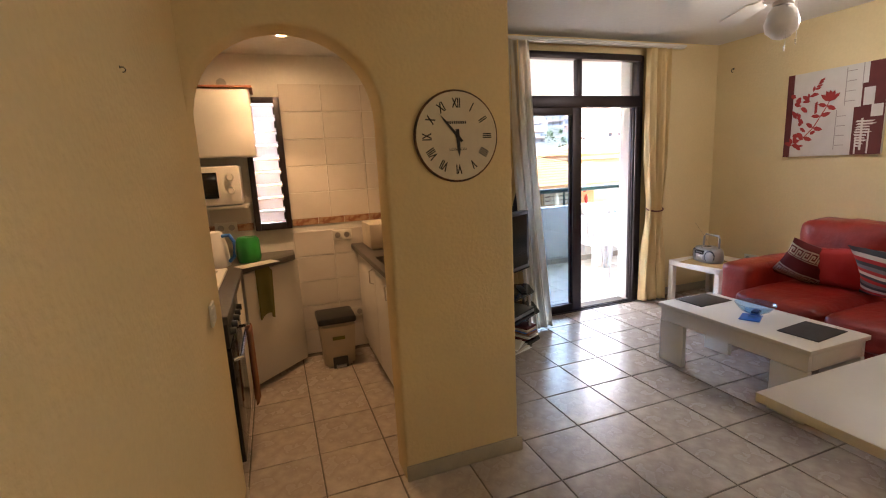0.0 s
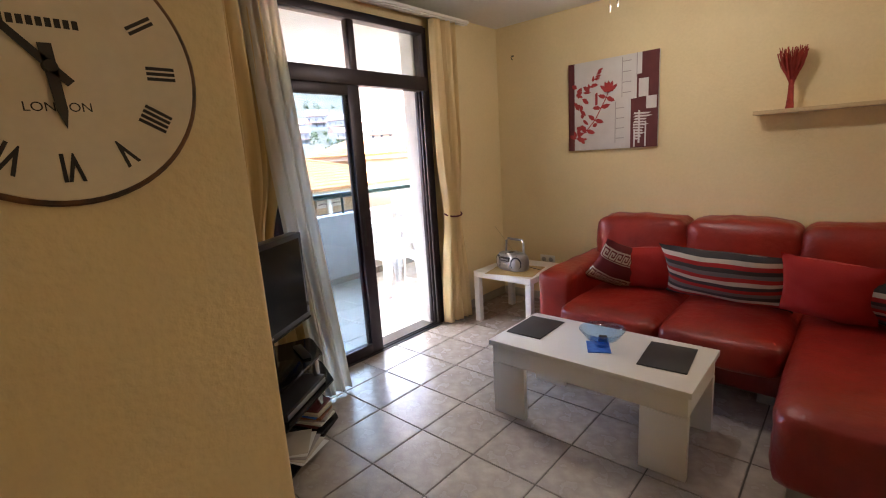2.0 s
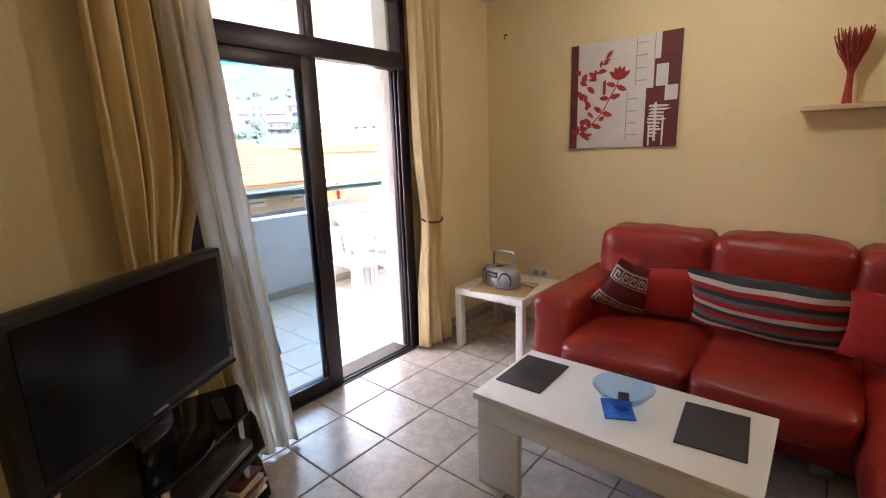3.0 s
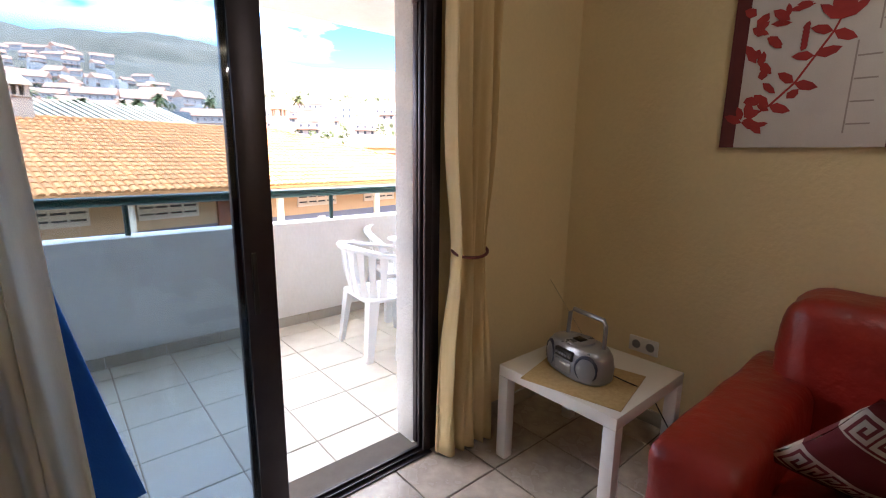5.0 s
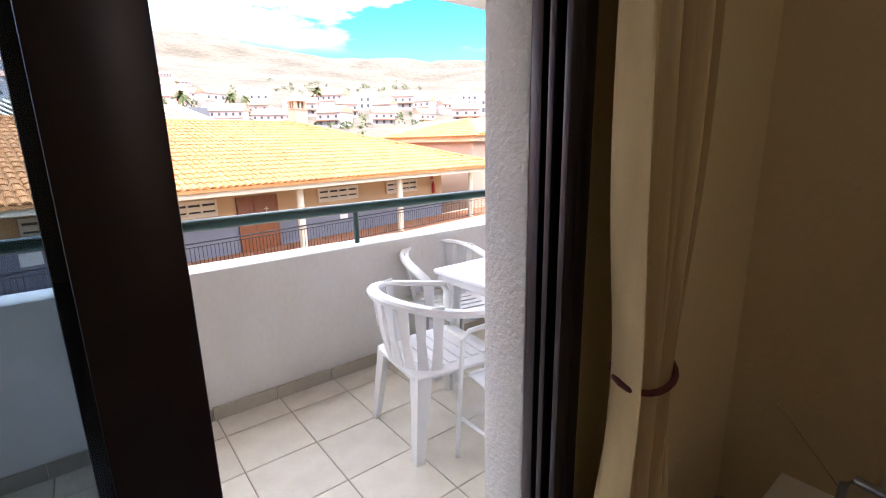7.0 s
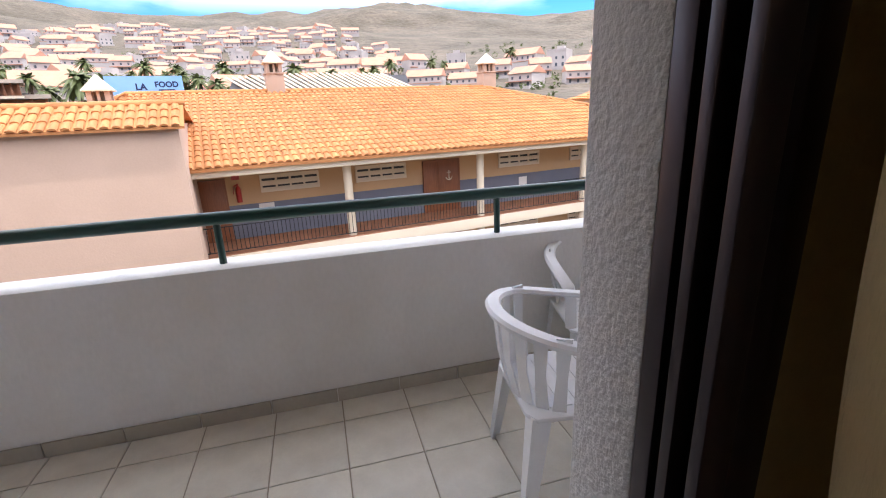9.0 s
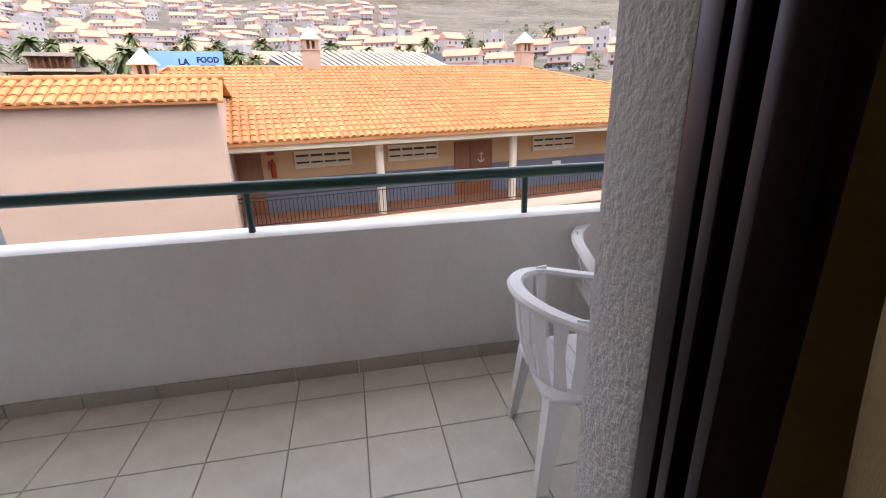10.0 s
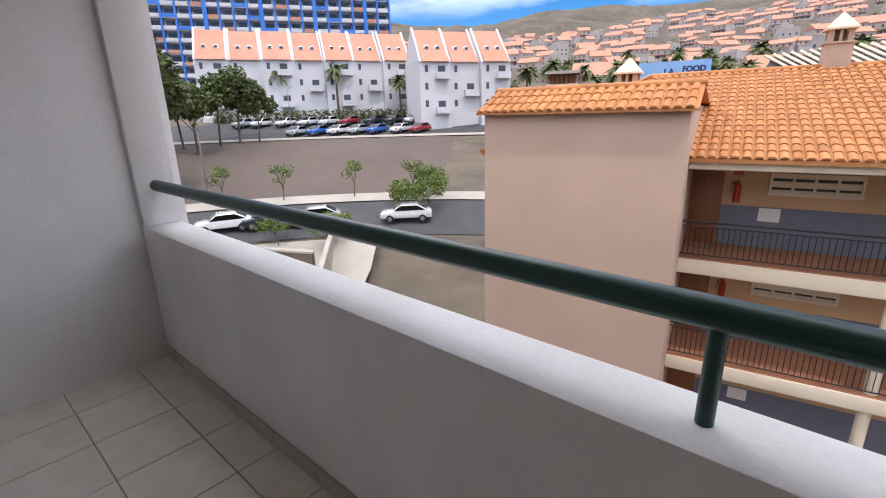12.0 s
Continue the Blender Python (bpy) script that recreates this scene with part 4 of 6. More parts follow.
def curtains():
    c = thing("gold_curtain", (0, 0, 0), "gold curtain tied back beside the balcony door", "curtain", "gold curtains")
    ob = part("cloth", curtain_bm(3.085, 3.36, 3.13, 0.02, 2.415, 5, 0.033, 1.0, (0.93, 0.66, 0.0)), M["curtain"], c, "", 80)
    solidify(ob)
    bm = bmesh.new()
    tube(bm, [(3.222 + 0.092 * math.cos(a), 3.13 + 0.050 * math.sin(a), 0.935 + 0.022 * math.sin(a)) for a in [2 * math.pi * k / 20 for k in range(20)]], 0.007, 8, True)
    part("tie_back", bm, M["maroon"], c, "dark cord tie-back")
    c = thing("gold_curtain", (0, 0, 0), "gold curtain drawn aside behind the television", "curtain", "gold curtains")
    ob = part("cloth", curtain_bm(1.38, 1.74, 3.11, 0.02, 2.415, 6, 0.035, 2.0, (0.95, 0.62, -0.06)), M["curtain"], c, "", 80)
    solidify(ob)
    c = thing("sheer_curtain", (0, 0, 0), "white sheer curtain hanging by the balcony door", "curtain")
    ob = part("cloth", curtain_bm(1.59, 1.81, 3.09, 0.02, 2.415, 6, 0.015, 0.4, None, -0.15, 0.10), M["sheer"], c, "", 80)
    solidify(ob, 0.002)
    t = thing("curtain_track", (0, 0, 0), "white double curtain track under the ceiling", "curtain track")
    one("track_rail", [((1.36, 3.085, 2.425), (3.50, 3.155, 2.445)), ((1.36, 3.10, 2.415), (3.50, 3.112, 2.425)), ((1.36, 3.128, 2.415), (3.50, 3.14, 2.425)), ((1.36, 3.14, 2.445), (3.50, 3.239, 2.46))], M["white_lam"], t, bevel=0.002)
    # placed to fit the camera's view past the edge of the sheer
    b = thing("beach_towel", (1.825, 3.26, 0), "blue beach towel hanging free behind the sheer curtain", "towel")
    bm = bmesh.new()
    grid_surface(bm, lambda u, v: Vector((-0.08 + u * (0.115 + 0.14 * v), -0.085 - 0.015 * v + 0.012 * math.sin(9 * u + 3 * v), 1.05 - 0.66 * v)), 16, 24)
    ob = part("towel_cloth", bm, M["blue_towel"], b, "", 80)
    solidify(ob, 0.006)


curtains()


def ceiling_fan():
    f = thing("ceiling_fan", (2.62, 1.62, 2.50), "white ceiling fan with a frosted glass lamp globe", "fan")
    bm = bmesh.new()
    lathe(bm, [(0, 0), (0.065, 0), (0.06, -0.03), (0.02, -0.05), (0.015, -0.10), (0.10, -0.115), (0.115, -0.15), (0.10, -0.20), (0.05, -0.215), (0.055, -0.235), (0, -0.24)], 32)
    part("motor", bm, M["white_lam"], f, "", 40)
    bm = bmesh.new()
    lathe(bm, [(0, -0.24), (0.05, -0.242), (0.072, -0.27), (0.088, -0.33), (0.080, -0.375), (0.045, -0.41), (0.02, -0.42), (0, -0.425)], 28)
    part("lamp_globe", bm, M["opal"], f, "frosted lamp globe", 60)
    for k in range(3):
        a = radians(62 + 120 * k)
        m = Matrix.Rotation(a, 4, "Z")
        bm = bmesh.new()
        prism(bm, [(0.10, -0.02), (0.22, -0.03), (0.24, -0.055), (0.62, -0.065), (0.66, -0.03), (0.66, 0.03), (0.62, 0.065), (0.24, 0.055), (0.22, 0.03), (0.10, 0.02)], -0.165, -0.155, "z", m @ Matrix.Rotation(radians(9), 4, "X"))
        part("blade", bm, M["white_lam"], f)
    bm = bmesh.new()
    for x, ln in ((0.05, 0.20), (-0.04, 0.24)):
        tube(bm, [(x, -0.05, -0.23), (x, -0.055, -0.23 - ln)], 0.0016, 5)
        cyl(bm, (x, -0.055, -0.23 - ln), (x, -0.055, -0.26 - ln), 0.006, 0.003, 8)
    part("pull_chain", bm, M["chrome"], f)


ceiling_fan()


# ---- kitchen ----
def kitchen():
    bw = thing("base_cabinet", (-0.80, 2.03, 0), "white base cabinet with a built-in black oven", "cabinet")
    one("carcass", [((-0.40, -0.32, 0.10), (0.325, 0.75, 0.83)), ((-0.40, -0.32, 0), (0.27, 0.75, 0.10))], M["white_lam"], bw, bevel=0.002)
    o = one("oven_door", [((0.326, -0.28, 0.16), (0.352, 0.30, 0.70))], M["black_glass"], bw, "black oven door", 0.004)
    bm = bmesh.new()
    tube(bm, [(0.352, -0.24, 0.64), (0.385, -0.23, 0.645), (0.385, 0.25, 0.645), (0.352, 0.26, 0.64)], 0.009, 8)
    part("oven_handle", bm, M["chrome"], o)
    op = one("oven_panel", [((0.326, -0.28, 0.71), (0.350, 0.30, 0.82))], M["black"], bw, "black control panel", 0.003)
    for k in range(5):
        bm = bmesh.new()
        cyl(bm, (0.350, -0.2 + 0.1 * k, 0.765), (0.375, -0.2 + 0.1 * k, 0.765), 0.019, 0.016, 14)
        part("oven_knob", bm, M["black"], op)
    one("cabinet_door", [((0.326, 0.32, 0.12), (0.346, 0.74, 0.82))], M["white_lam"], bw, bevel=0.002)
    tw = thing("checked_dish_towel", (-0.405, 2.20, 0.36), "orange patterned dish towel over the oven handle", "towel")
    bm = bmesh.new()
    grid_surface(bm, lambda u, v: Vector((0.012 * math.sin(9 * u), -0.07 + 0.14 * u, 0.30 - 0.42 * v + 0.015 * math.sin(6 * u))), 14, 18)
    solidify(part("towel_cloth", bm, M["terracotta"], tw, "", 80), 0.006)
    wt = thing("kitchen_worktop", (0, 0, 0.83), "dark speckled kitchen worktop with rounded edge", "worktop")
    bm = bmesh.new()
    prism(bm, [(-1.2, 1.705), (-0.44, 1.705), (-0.44, 2.78), (-0.10, 3.10), (-0.10, 3.335), (-1.2, 3.335)], 0.001, 0.04, "z", None, 0.006)
    part("worktop_slab", bm, M["worktop"], wt)
    sk = thing("kitchen_sink", (-0.78, 2.45, 0.871), "white sink bowl let into the worktop", "sink")
    bm = bmesh.new()
    for lo, hi in (((-0.26, -0.30, 0), (0.26, -0.25, 0.018)), ((-0.26, 0.25, 0), (0.26, 0.30, 0.018)), ((-0.26, -0.25, 0), (-0.21, 0.25, 0.018)), ((0.21, -0.25, 0), (0.26, 0.25, 0.018)), ((-0.21, -0.25, 0), (0.21, 0.25, 0.004))):
        box(bm, lo, hi, 0.006)
    part("basin", bm, M["plastic_white"], sk)
    bm = bmesh.new()
    tube(bm, [(-0.23, 0, 0.018), (-0.23, 0, 0.20), (-0.18, 0, 0.25), (-0.06, 0, 0.22)], 0.012, 10)
    part("tap", bm, M["chrome"], sk)
    fr = thing("undercounter_fridge", (-0.282, 3.02, 0), "white under-counter refrigerator set at an angle", "refrigerator", turn=45)
    one("fridge_body", [((-0.255, 0.02, 0.02), (0.255, 0.30, 0.825))], M["white_lam"], fr, bevel=0.006)
    one("fridge_door", [((-0.255, -0.03, 0.04), (0.255, 0.018, 0.82))], M["white_lam"], fr, bevel=0.008)
    for fx in (-0.23, 0.18):
        one("fridge_foot", [((fx, 0.04, 0), (fx + 0.05, 0.1, 0.02))], M["black"], fr)
    bm = bmesh.new()
    grid_surface(bm, lambda u, v: Vector((-0.16 + 0.15 * u + 0.02 * v * math.sin(5 * u), -0.045 + 0.012 * math.sin(8 * u), 0.82 - 0.34 * v + 0.03 * math.sin(4 * u))), 14, 16)
    t2 = part("hand_towel", bm, M["olive_cloth"], fr, "olive hand towel")
    solidify(t2, 0.008)
    uc = thing("wall_cabinet", (-0.70, 3.19, 1.58), "white two-door wall cabinet above the microwave", "cabinet")
    one("cabinet_body", [((-0.48, -0.12, 0), (0.42, 0.14, 0.44))], M["white_lam"], uc, bevel=0.002)
    one("cornice", [((-0.48, -0.15, 0.441), (0.44, 0.14, 0.455))], M["wood_door"], uc)
    for x0, x1 in ((-0.47, -0.025), (-0.02, 0.415)):
        d = one("cabinet_door", [((x0, -0.142, 0.005), (x1, -0.122, 0.435))], M["white_lam"], uc, bevel=0.003)
        bm = bmesh.new()
        xh = (x1 - 0.035) if x0 < -0.1 else (x0 + 0.035)
        tube(bm, [(xh, -0.142, 0.05), (xh, -0.165, 0.055), (xh, -0.165, 0.14), (xh, -0.142, 0.145)], 0.005, 8)
        part("door_handle", bm, M["chrome"], d)
    wc = thing("wall_cabinet", (-0.99, 2.40, 1.27), "white wall cabinet over the sink with chrome handles", "cabinet")
    one("cabinet_body", [((-0.20, -0.66, 0), (0.17, 0.62, 0.74))], M["white_lam"], wc, bevel=0.002)
    for y0, y1 in ((-0.655, -0.02), (-0.015, 0.615)):
        d = one("cabinet_door", [((0.171, y0, 0.005), (0.190, y1, 0.735))], M["white_lam"], wc, bevel=0.003)
        bm = bmesh.new()
        tube(bm, [(0.19, y1 - 0.04, 0.05), (0.213, y1 - 0.04, 0.055), (0.213, y1 - 0.04, 0.14), (0.19, y1 - 0.04, 0.145)], 0.005, 8)
        part("door_handle", bm, M["chrome"], d)
    sh = thing("microwave_shelf", (-0.70, 3.19, 1.235), "white shelf under the microwave", "shelf")
    one("shelf_board", [((-0.48, -0.14, 0), (0.33, 0.14, 0.02))], M["white_lam"], sh, bevel=0.002)
    mw = thing("microwave_oven", (-0.64, 3.19, 1.256), "white microwave oven with a dark rounded window", "microwave")
    one("case", [((-0.26, -0.15, 0.008), (0.24, 0.13, 0.265))], M["white_lam"], mw, bevel=0.01)
    one("window", [((-0.22, -0.156, 0.055), (0.10, -0.151, 0.225))], M["black_glass"], mw, "dark window", 0.002)
    for z in (0.10, 0.19):
        bm = bmesh.new()
        cyl(bm, (0.18, -0.15, z), (0.18, -0.168, z), 0.024, 0.02, 18)
        part("dial", bm, M["white_plate"], mw)
    kt_ = thing("electric_kettle", (-0.60, 2.95, 0.871), "white and dark blue electric kettle on the worktop", "kettle")
    bm = bmesh.new()
    lathe(bm, [(0, 0), (0.085, 0), (0.088, 0.02), (0.08, 0.12), (0.062, 0.20), (0.05, 0.225), (0, 0.235)], 28)
    part("kettle_body", bm, M["plastic_white"], kt_, "", 50)
    bm = bmesh.new()
    tube(bm, [(0.055, -0.03, 0.20), (0.10, -0.05, 0.205), (0.125, -0.06, 0.16), (0.115, -0.055, 0.06), (0.085, -0.04, 0.03)], 0.012, 10)
    part("kettle_handle", bm, M["blue_card"], kt_, "dark blue handle")
    gb = thing("green_canister", (-0.40, 3.0, 0.871), "bright green plastic container on the worktop", "container")
    bm = bmesh.new()
    lathe(bm, [(0, 0), (0.07, 0), (0.078, 0.03), (0.075, 0.15), (0.06, 0.17), (0, 0.172)], 20)
    part("container_body", bm, M["green_bag"], gb, "", 50)
    pp = thing("paper_sheet", (-0.35, 2.86, 0.8715), "white paper lying on the worktop", "paper", turn=30)
    one("sheet", [((-0.13, -0.06, 0), (0.13, 0.06, 0.002))], M["white_plate"], pp)
    rc = thing("drawer_cabinet", (0.56, 2.55, 0), "white base cabinet with drawers and bow handles", "cabinet")
    one("cabinet_body", [((-0.17, -0.84, 0.10), (0.185, 0.78, 0.83)), ((-0.12, -0.84, 0), (0.185, 0.78, 0.10))], M["white_lam"], rc, bevel=0.002)
    fronts = [(-0.83, -0.44, [(0.12, 0.28), (0.29, 0.45), (0.46, 0.62), (0.63, 0.82)]), (-0.43, 0.02, [(0.12, 0.82)]), (0.03, 0.47, [(0.12, 0.82)])]
    for y0, y1, zs in fronts:
        for z0, z1 in zs:
            d = one("drawer_front" if len(zs) > 1 else "cabinet_door", [((-0.192, y0, z0), (-0.171, y1, z1))], M["white_lam"], rc, bevel=0.003)
            bm = bmesh.new()
            ym, zm = ((y0 + y1) / 2, z1 - 0.05) if len(zs) > 1 else (y0 + 0.05, z1 - 0.08)
            if len(zs) > 1:
                tube(bm, [(-0.192, ym - 0.05, zm), (-0.216, ym - 0.04, zm - 0.012), (-0.216, ym + 0.04, zm - 0.012), (-0.192, ym + 0.05, zm)], 0.005, 8)
            else:
                tube(bm, [(-0.192, ym, zm + 0.05), (-0.216, ym, zm + 0.04), (-0.216, ym, zm - 0.04), (-0.192, ym, zm - 0.05)], 0.005, 8)
            part("bow_handle", bm, M["chrome"], d)
    rw = thing("kitchen_worktop", (0, 0, 0.83), "dark speckled worktop along the drawer cabinet", "worktop")
    one("worktop_slab", [((0.345, 1.705, 0.001), (0.748, 3.335, 0.04))], M["worktop"], rw, bevel=0.006)
    tb = thing("bread_box", (0.54, 3.05, 0.871), "cream metal toaster on the worktop", "toaster")
    one("toaster_body", [((-0.12, -0.16, 0.008), (0.12, 0.16, 0.19)), ((-0.10, -0.14, 0), (0.10, 0.14, 0.008))], M["cream_cloth"], tb, bevel=0.012)
    hb = thing("ceramic_hob", (0.56, 2.35, 0.8705), "black glass hob set in the worktop", "hob")
    one("hob_glass", [((-0.17, -0.25, 0), (0.16, 0.25, 0.008))], M["black_glass"], hb, bevel=0.002)
    bn = thing("pedal_bin", (0.14, 3.08, 0), "beige plastic bin with a dark lid", "bin")
    bm = bmesh.new()
    t = bmesh.new()
    bmesh.ops.create_cone(t, cap_ends=True, segments=4, radius1=0.155, radius2=0.185, depth=0.34)
    bmesh.ops.transform(t, matrix=Matrix.Translation((0, 0, 0.17)) @ Matrix.Rotation(radians(45), 4, "Z"), verts=t.verts)
    bmesh.ops.bevel(t, geom=t.edges[:], offset=0.02, segments=2, affect="EDGES")
    join(bm, t)
    part("bin_body", bm, M["cream_cloth"], bn)
    one("bin_lid", [((-0.14, -0.14, 0.341), (0.14, 0.14, 0.395))], M["black"], bn, "dark lid", 0.018)
    one("pedal_recess", [((-0.055, -0.132, 0.0), (0.055, -0.112, 0.085))], M["black"], bn, "dark pedal opening", 0.006)
    one("pedal", [((-0.035, -0.15, 0.012), (0.035, -0.12, 0.026))], M["steel"], bn)
    one("bin_badge", [((-0.045, -0.128, 0.22), (0.045, -0.121, 0.245))], M["olive_cloth"], bn)
    # louvre window
    w = thing("window_1", (-0.21, 3.334, 1.04), "dark-framed louvre window with tilted glass slats", "window", kind="structure")
    one("window_frame", [((-0.14, -0.04, 0), (-0.10, 0.02, 0.96)), ((0.08, -0.04, 0), (0.12, 0.02, 0.96)), ((-0.10, -0.04, 0), (0.08, 0.02, 0.05)), ((-0.10, -0.04, 0.92), (0.08, 0.02, 0.96))], M["frame"], w, bevel=0.003)
    for k in range(9):
        bm = bmesh.new()
        box(bm, (-0.10, -0.003, -0.052), (0.08, 0.003, 0.052), 0, 1, Matrix.Translation((0, -0.02, 0.10 + 0.095 * k)) @ Matrix.Rotation(radians(38), 4, "X"))
        part("louvre_slat", bm, M["opal_pane"], w, "frosted glass slat")
        one("louvre_clip", [((0.07, -0.06, 0.075 + 0.095 * k), (0.082, -0.035, 0.125 + 0.095 * k))], M["black"], w)
    for x, z in ((-0.46, 2.10),):
        v = thing("wall_vent", (x, 3.358, z), "small round wall vent", "vent")
        bm = bmesh.new()
        cyl(bm, (0, 0, 0), (0, -0.02, 0), 0.032, n=24)
        part("vent_ring", bm, M["steel"], v)
    socket((0.28, 3.333, 0.95), 0)
    socket((-0.55, 3.333, 1.08), 0)
    socket((0.33, 3.333, 0.30), 0)
    sw = thing("light_switch", (-0.458, 1.41, 0.97), "white rocker light switch on the cream wall", "switch", turn=90)
    one("switch_plate", [((-0.04, -0.010, -0.04), (0.04, 0, 0.04))], M["white_plate"], sw, bevel=0.003)
    one("rocker", [((-0.026, -0.014, -0.026), (0.026, -0.0105, 0.026))], M["white_lam"], sw, bevel=0.002)
    for x, y in ((-0.05, 2.80), (-0.22, 2.80)):
        s = thing("recessed_spotlight", (x, y, 2.30), "lit warm recessed ceiling spotlight", "spotlight", "kitchen spotlights")
        bm = bmesh.new()
        lathe(bm, [(0.034, 0.0), (0.055, 0.0), (0.055, -0.006), (0.036, -0.010), (0.034, -0.004)], 28)
        part("spot_ring", bm, M["chrome"], s, "", 40)
        bm = bmesh.new()
        lathe(bm, [(0, -0.006), (0.033, -0.006), (0.033, -0.002), (0, -0.002)], 24)
        part("spot_bulb", bm, M["bulb"], s, "glowing bulb")


M["opal_pane"] = mat("frosted_pane", (0.70, 0.73, 0.76), None, 0.35, scale=5, fine=0.01, transmission=0.6)
room_before = set(bpy.data.objects)
kitchen()
# the whole kitchen fit-out is moved 6 cm west to fit the camera's view
for ob in set(bpy.data.objects) - room_before:
    if ob.parent is None:
        ob.location.x -= 0.06


# ---- balcony furniture ----
def plastic_chair():
    c = thing("plastic_chair", (0, 0, 0), "white moulded plastic garden armchair on the balcony", "chair", "white garden chairs")
    # faces local +x; origin on the floor under the seat
    path = []
    for k in range(25):
        a = radians(-90 - 180 * k / 24)
        path.append(Vector((-0.02 + 0.27 * math.cos(a), 0.27 * math.sin(a), 0.70 + 0.06 * (-math.cos(a)))))
    rim = [Vector((0.24, -0.25, 0.44)), Vector((0.26, -0.265, 0.60)), Vector((0.23, -0.27, 0.655))] + path + [Vector((0.23, 0.27, 0.655)), Vector((0.26, 0.265, 0.60)), Vector((0.24, 0.25, 0.44))]
    bm = bmesh.new()
    rings = []
    for i, p in enumerate(rim):
        d = (rim[min(i + 1, len(rim) - 1)] - rim[max(i - 1, 0)]).normalized()
        out = Vector((p.x + 0.02, p.y, 0)).normalized() if 2 < i < len(rim) - 3 else Vector((0, math.copysign(1, p.y), 0))
        up = d.cross(out).normalized()
        if up.z < -0.5 or (abs(up.z) < 0.5 and up.x < 0):
            up = -up
        rings.append([bm.verts.new(p + out * a + up * b) for a, b in ((-0.030, 0.0), (-0.022, 0.012), (0.022, 0.012), (0.032, 0.0), (0.026, -0.018), (-0.022, -0.010))])
    for A, B in zip(rings, rings[1:]):
        for k in range(6):
            bm.faces.new((A[k], A[(k + 1) % 6], B[(k + 1) % 6], B[k]))
    bm.faces.new(rings[0])
    bm.faces.new(rings[-1][::-1])
    part("arm_rim", bm, M["plastic_white"], c, "", 50)
    for k in range(9):
        a = radians(180 + (k - 4) * 17)
        p0 = Vector((-0.02 + 0.27 * math.cos(a), 0.27 * math.sin(a), 0.745))
        p1 = Vector((-0.03 + 0.205 * math.cos(a), 0.215 * math.sin(a), 0.42))
        t = Vector((-math.sin(a), math.cos(a), 0))
        n = Vector((math.cos(a), math.sin(a), 0))
        bm = bmesh.new()
        vs = []
        for p, w in ((p0, 0.028), (p0.lerp(p1, 0.5) + n * 0.012, 0.020), (p1, 0.026)):
            vs.append([bm.verts.new(p + t * sx * w + n * sy * 0.004) for sx, sy in ((-1, -1), (1, -1), (1, 1), (-1, 1))])
        for A, B in zip(vs, vs[1:]):
            for q in range(4):
                bm.faces.new((A[q], A[(q + 1) % 4], B[(q + 1) % 4], B[q]))
        bm.faces.new(vs[0])
        bm.faces.new(vs[-1][::-1])
        part("back_slat", bm, M["plastic_white"], c)
    bm = bmesh.new()
    out = [(-0.23, -0.17), (-0.20, -0.22), (0.22, -0.245), (0.26, -0.20), (0.27, 0), (0.26, 0.20), (0.22, 0.245), (-0.20, 0.22), (-0.23, 0.17)]
    prism(bm, out, 0.395, 0.415, "z", None, 0.006)
    part("seat", bm, M["plastic_white"], c)
    for k in range(6):
        x = -0.15 + 0.065 * k
        one("seat_slat", [((x, -0.17, 0.4155), (x + 0.045, 0.17, 0.423))], M["plastic_white"], c, bevel=0.003)
    for sx, sy in ((-1, -1), (-1, 1), (1, -1), (1, 1)):
        bm = bmesh.new()
        top = Vector((sx * 0.215, sy * 0.215, 0.41))
        bot = Vector((sx * 0.255, sy * 0.245, 0.0))
        a = Vector((-sx, 0, 0))
        b = Vector((0, -sy, 0))
        sec = lambda p, w: [bm.verts.new(p), bm.verts.new(p + a * w), bm.verts.new(p + a * w + b * 0.014), bm.verts.new(p + a * 0.014 + b * 0.014), bm.verts.new(p + a * 0.014 + b * w), bm.verts.new(p + b * w)]
        A, B = sec(bot, 0.045), sec(top, 0.075)
        for k in range(6):
            bm.faces.new((A[k], A[(k + 1) % 6], B[(k + 1) % 6], B[k]))
        bm.faces.new(A)
        bm.faces.new(B[::-1])
        part("leg", bm, M["plastic_white"], c)
    return c


pc = plastic_chair()
pc.matrix_basis = pose(3.63, 4.42, -0.030, 0, 0, -6)
copy_thing(pc, pose(4.16, 4.97, -0.030, 0, 0, -100))


def garden_table():
    t = thing("garden_table", (4.40, 4.40, -0.030), "white plastic garden table with rounded corners", "table")
    bm = bmesh.new()
    box(bm, (-0.50, -0.38, 0.685), (0.50, 0.38, 0.715), 0.012)
    part("tabletop", bm, M["plastic_white"], t)
    one("skirt", [((-0.46, -0.35, 0.64), (0.46, -0.33, 0.684)), ((-0.46, 0.33, 0.64), (0.46, 0.35, 0.684)), ((-0.46, -0.33, 0.64), (-0.44, 0.33, 0.684)), ((0.44, -0.33, 0.64), (0.46, 0.33, 0.684))], M["plastic_white"], t)
    for sx in (-1, 1):
        for sy in (-1, 1):
            bm = bmesh.new()
            cyl(bm, (sx * 0.42, sy * 0.30, 0), (sx * 0.40, sy * 0.29, 0.684), 0.028, 0.034, 14)
            part("leg", bm, M["plastic_white"], t)


garden_table()


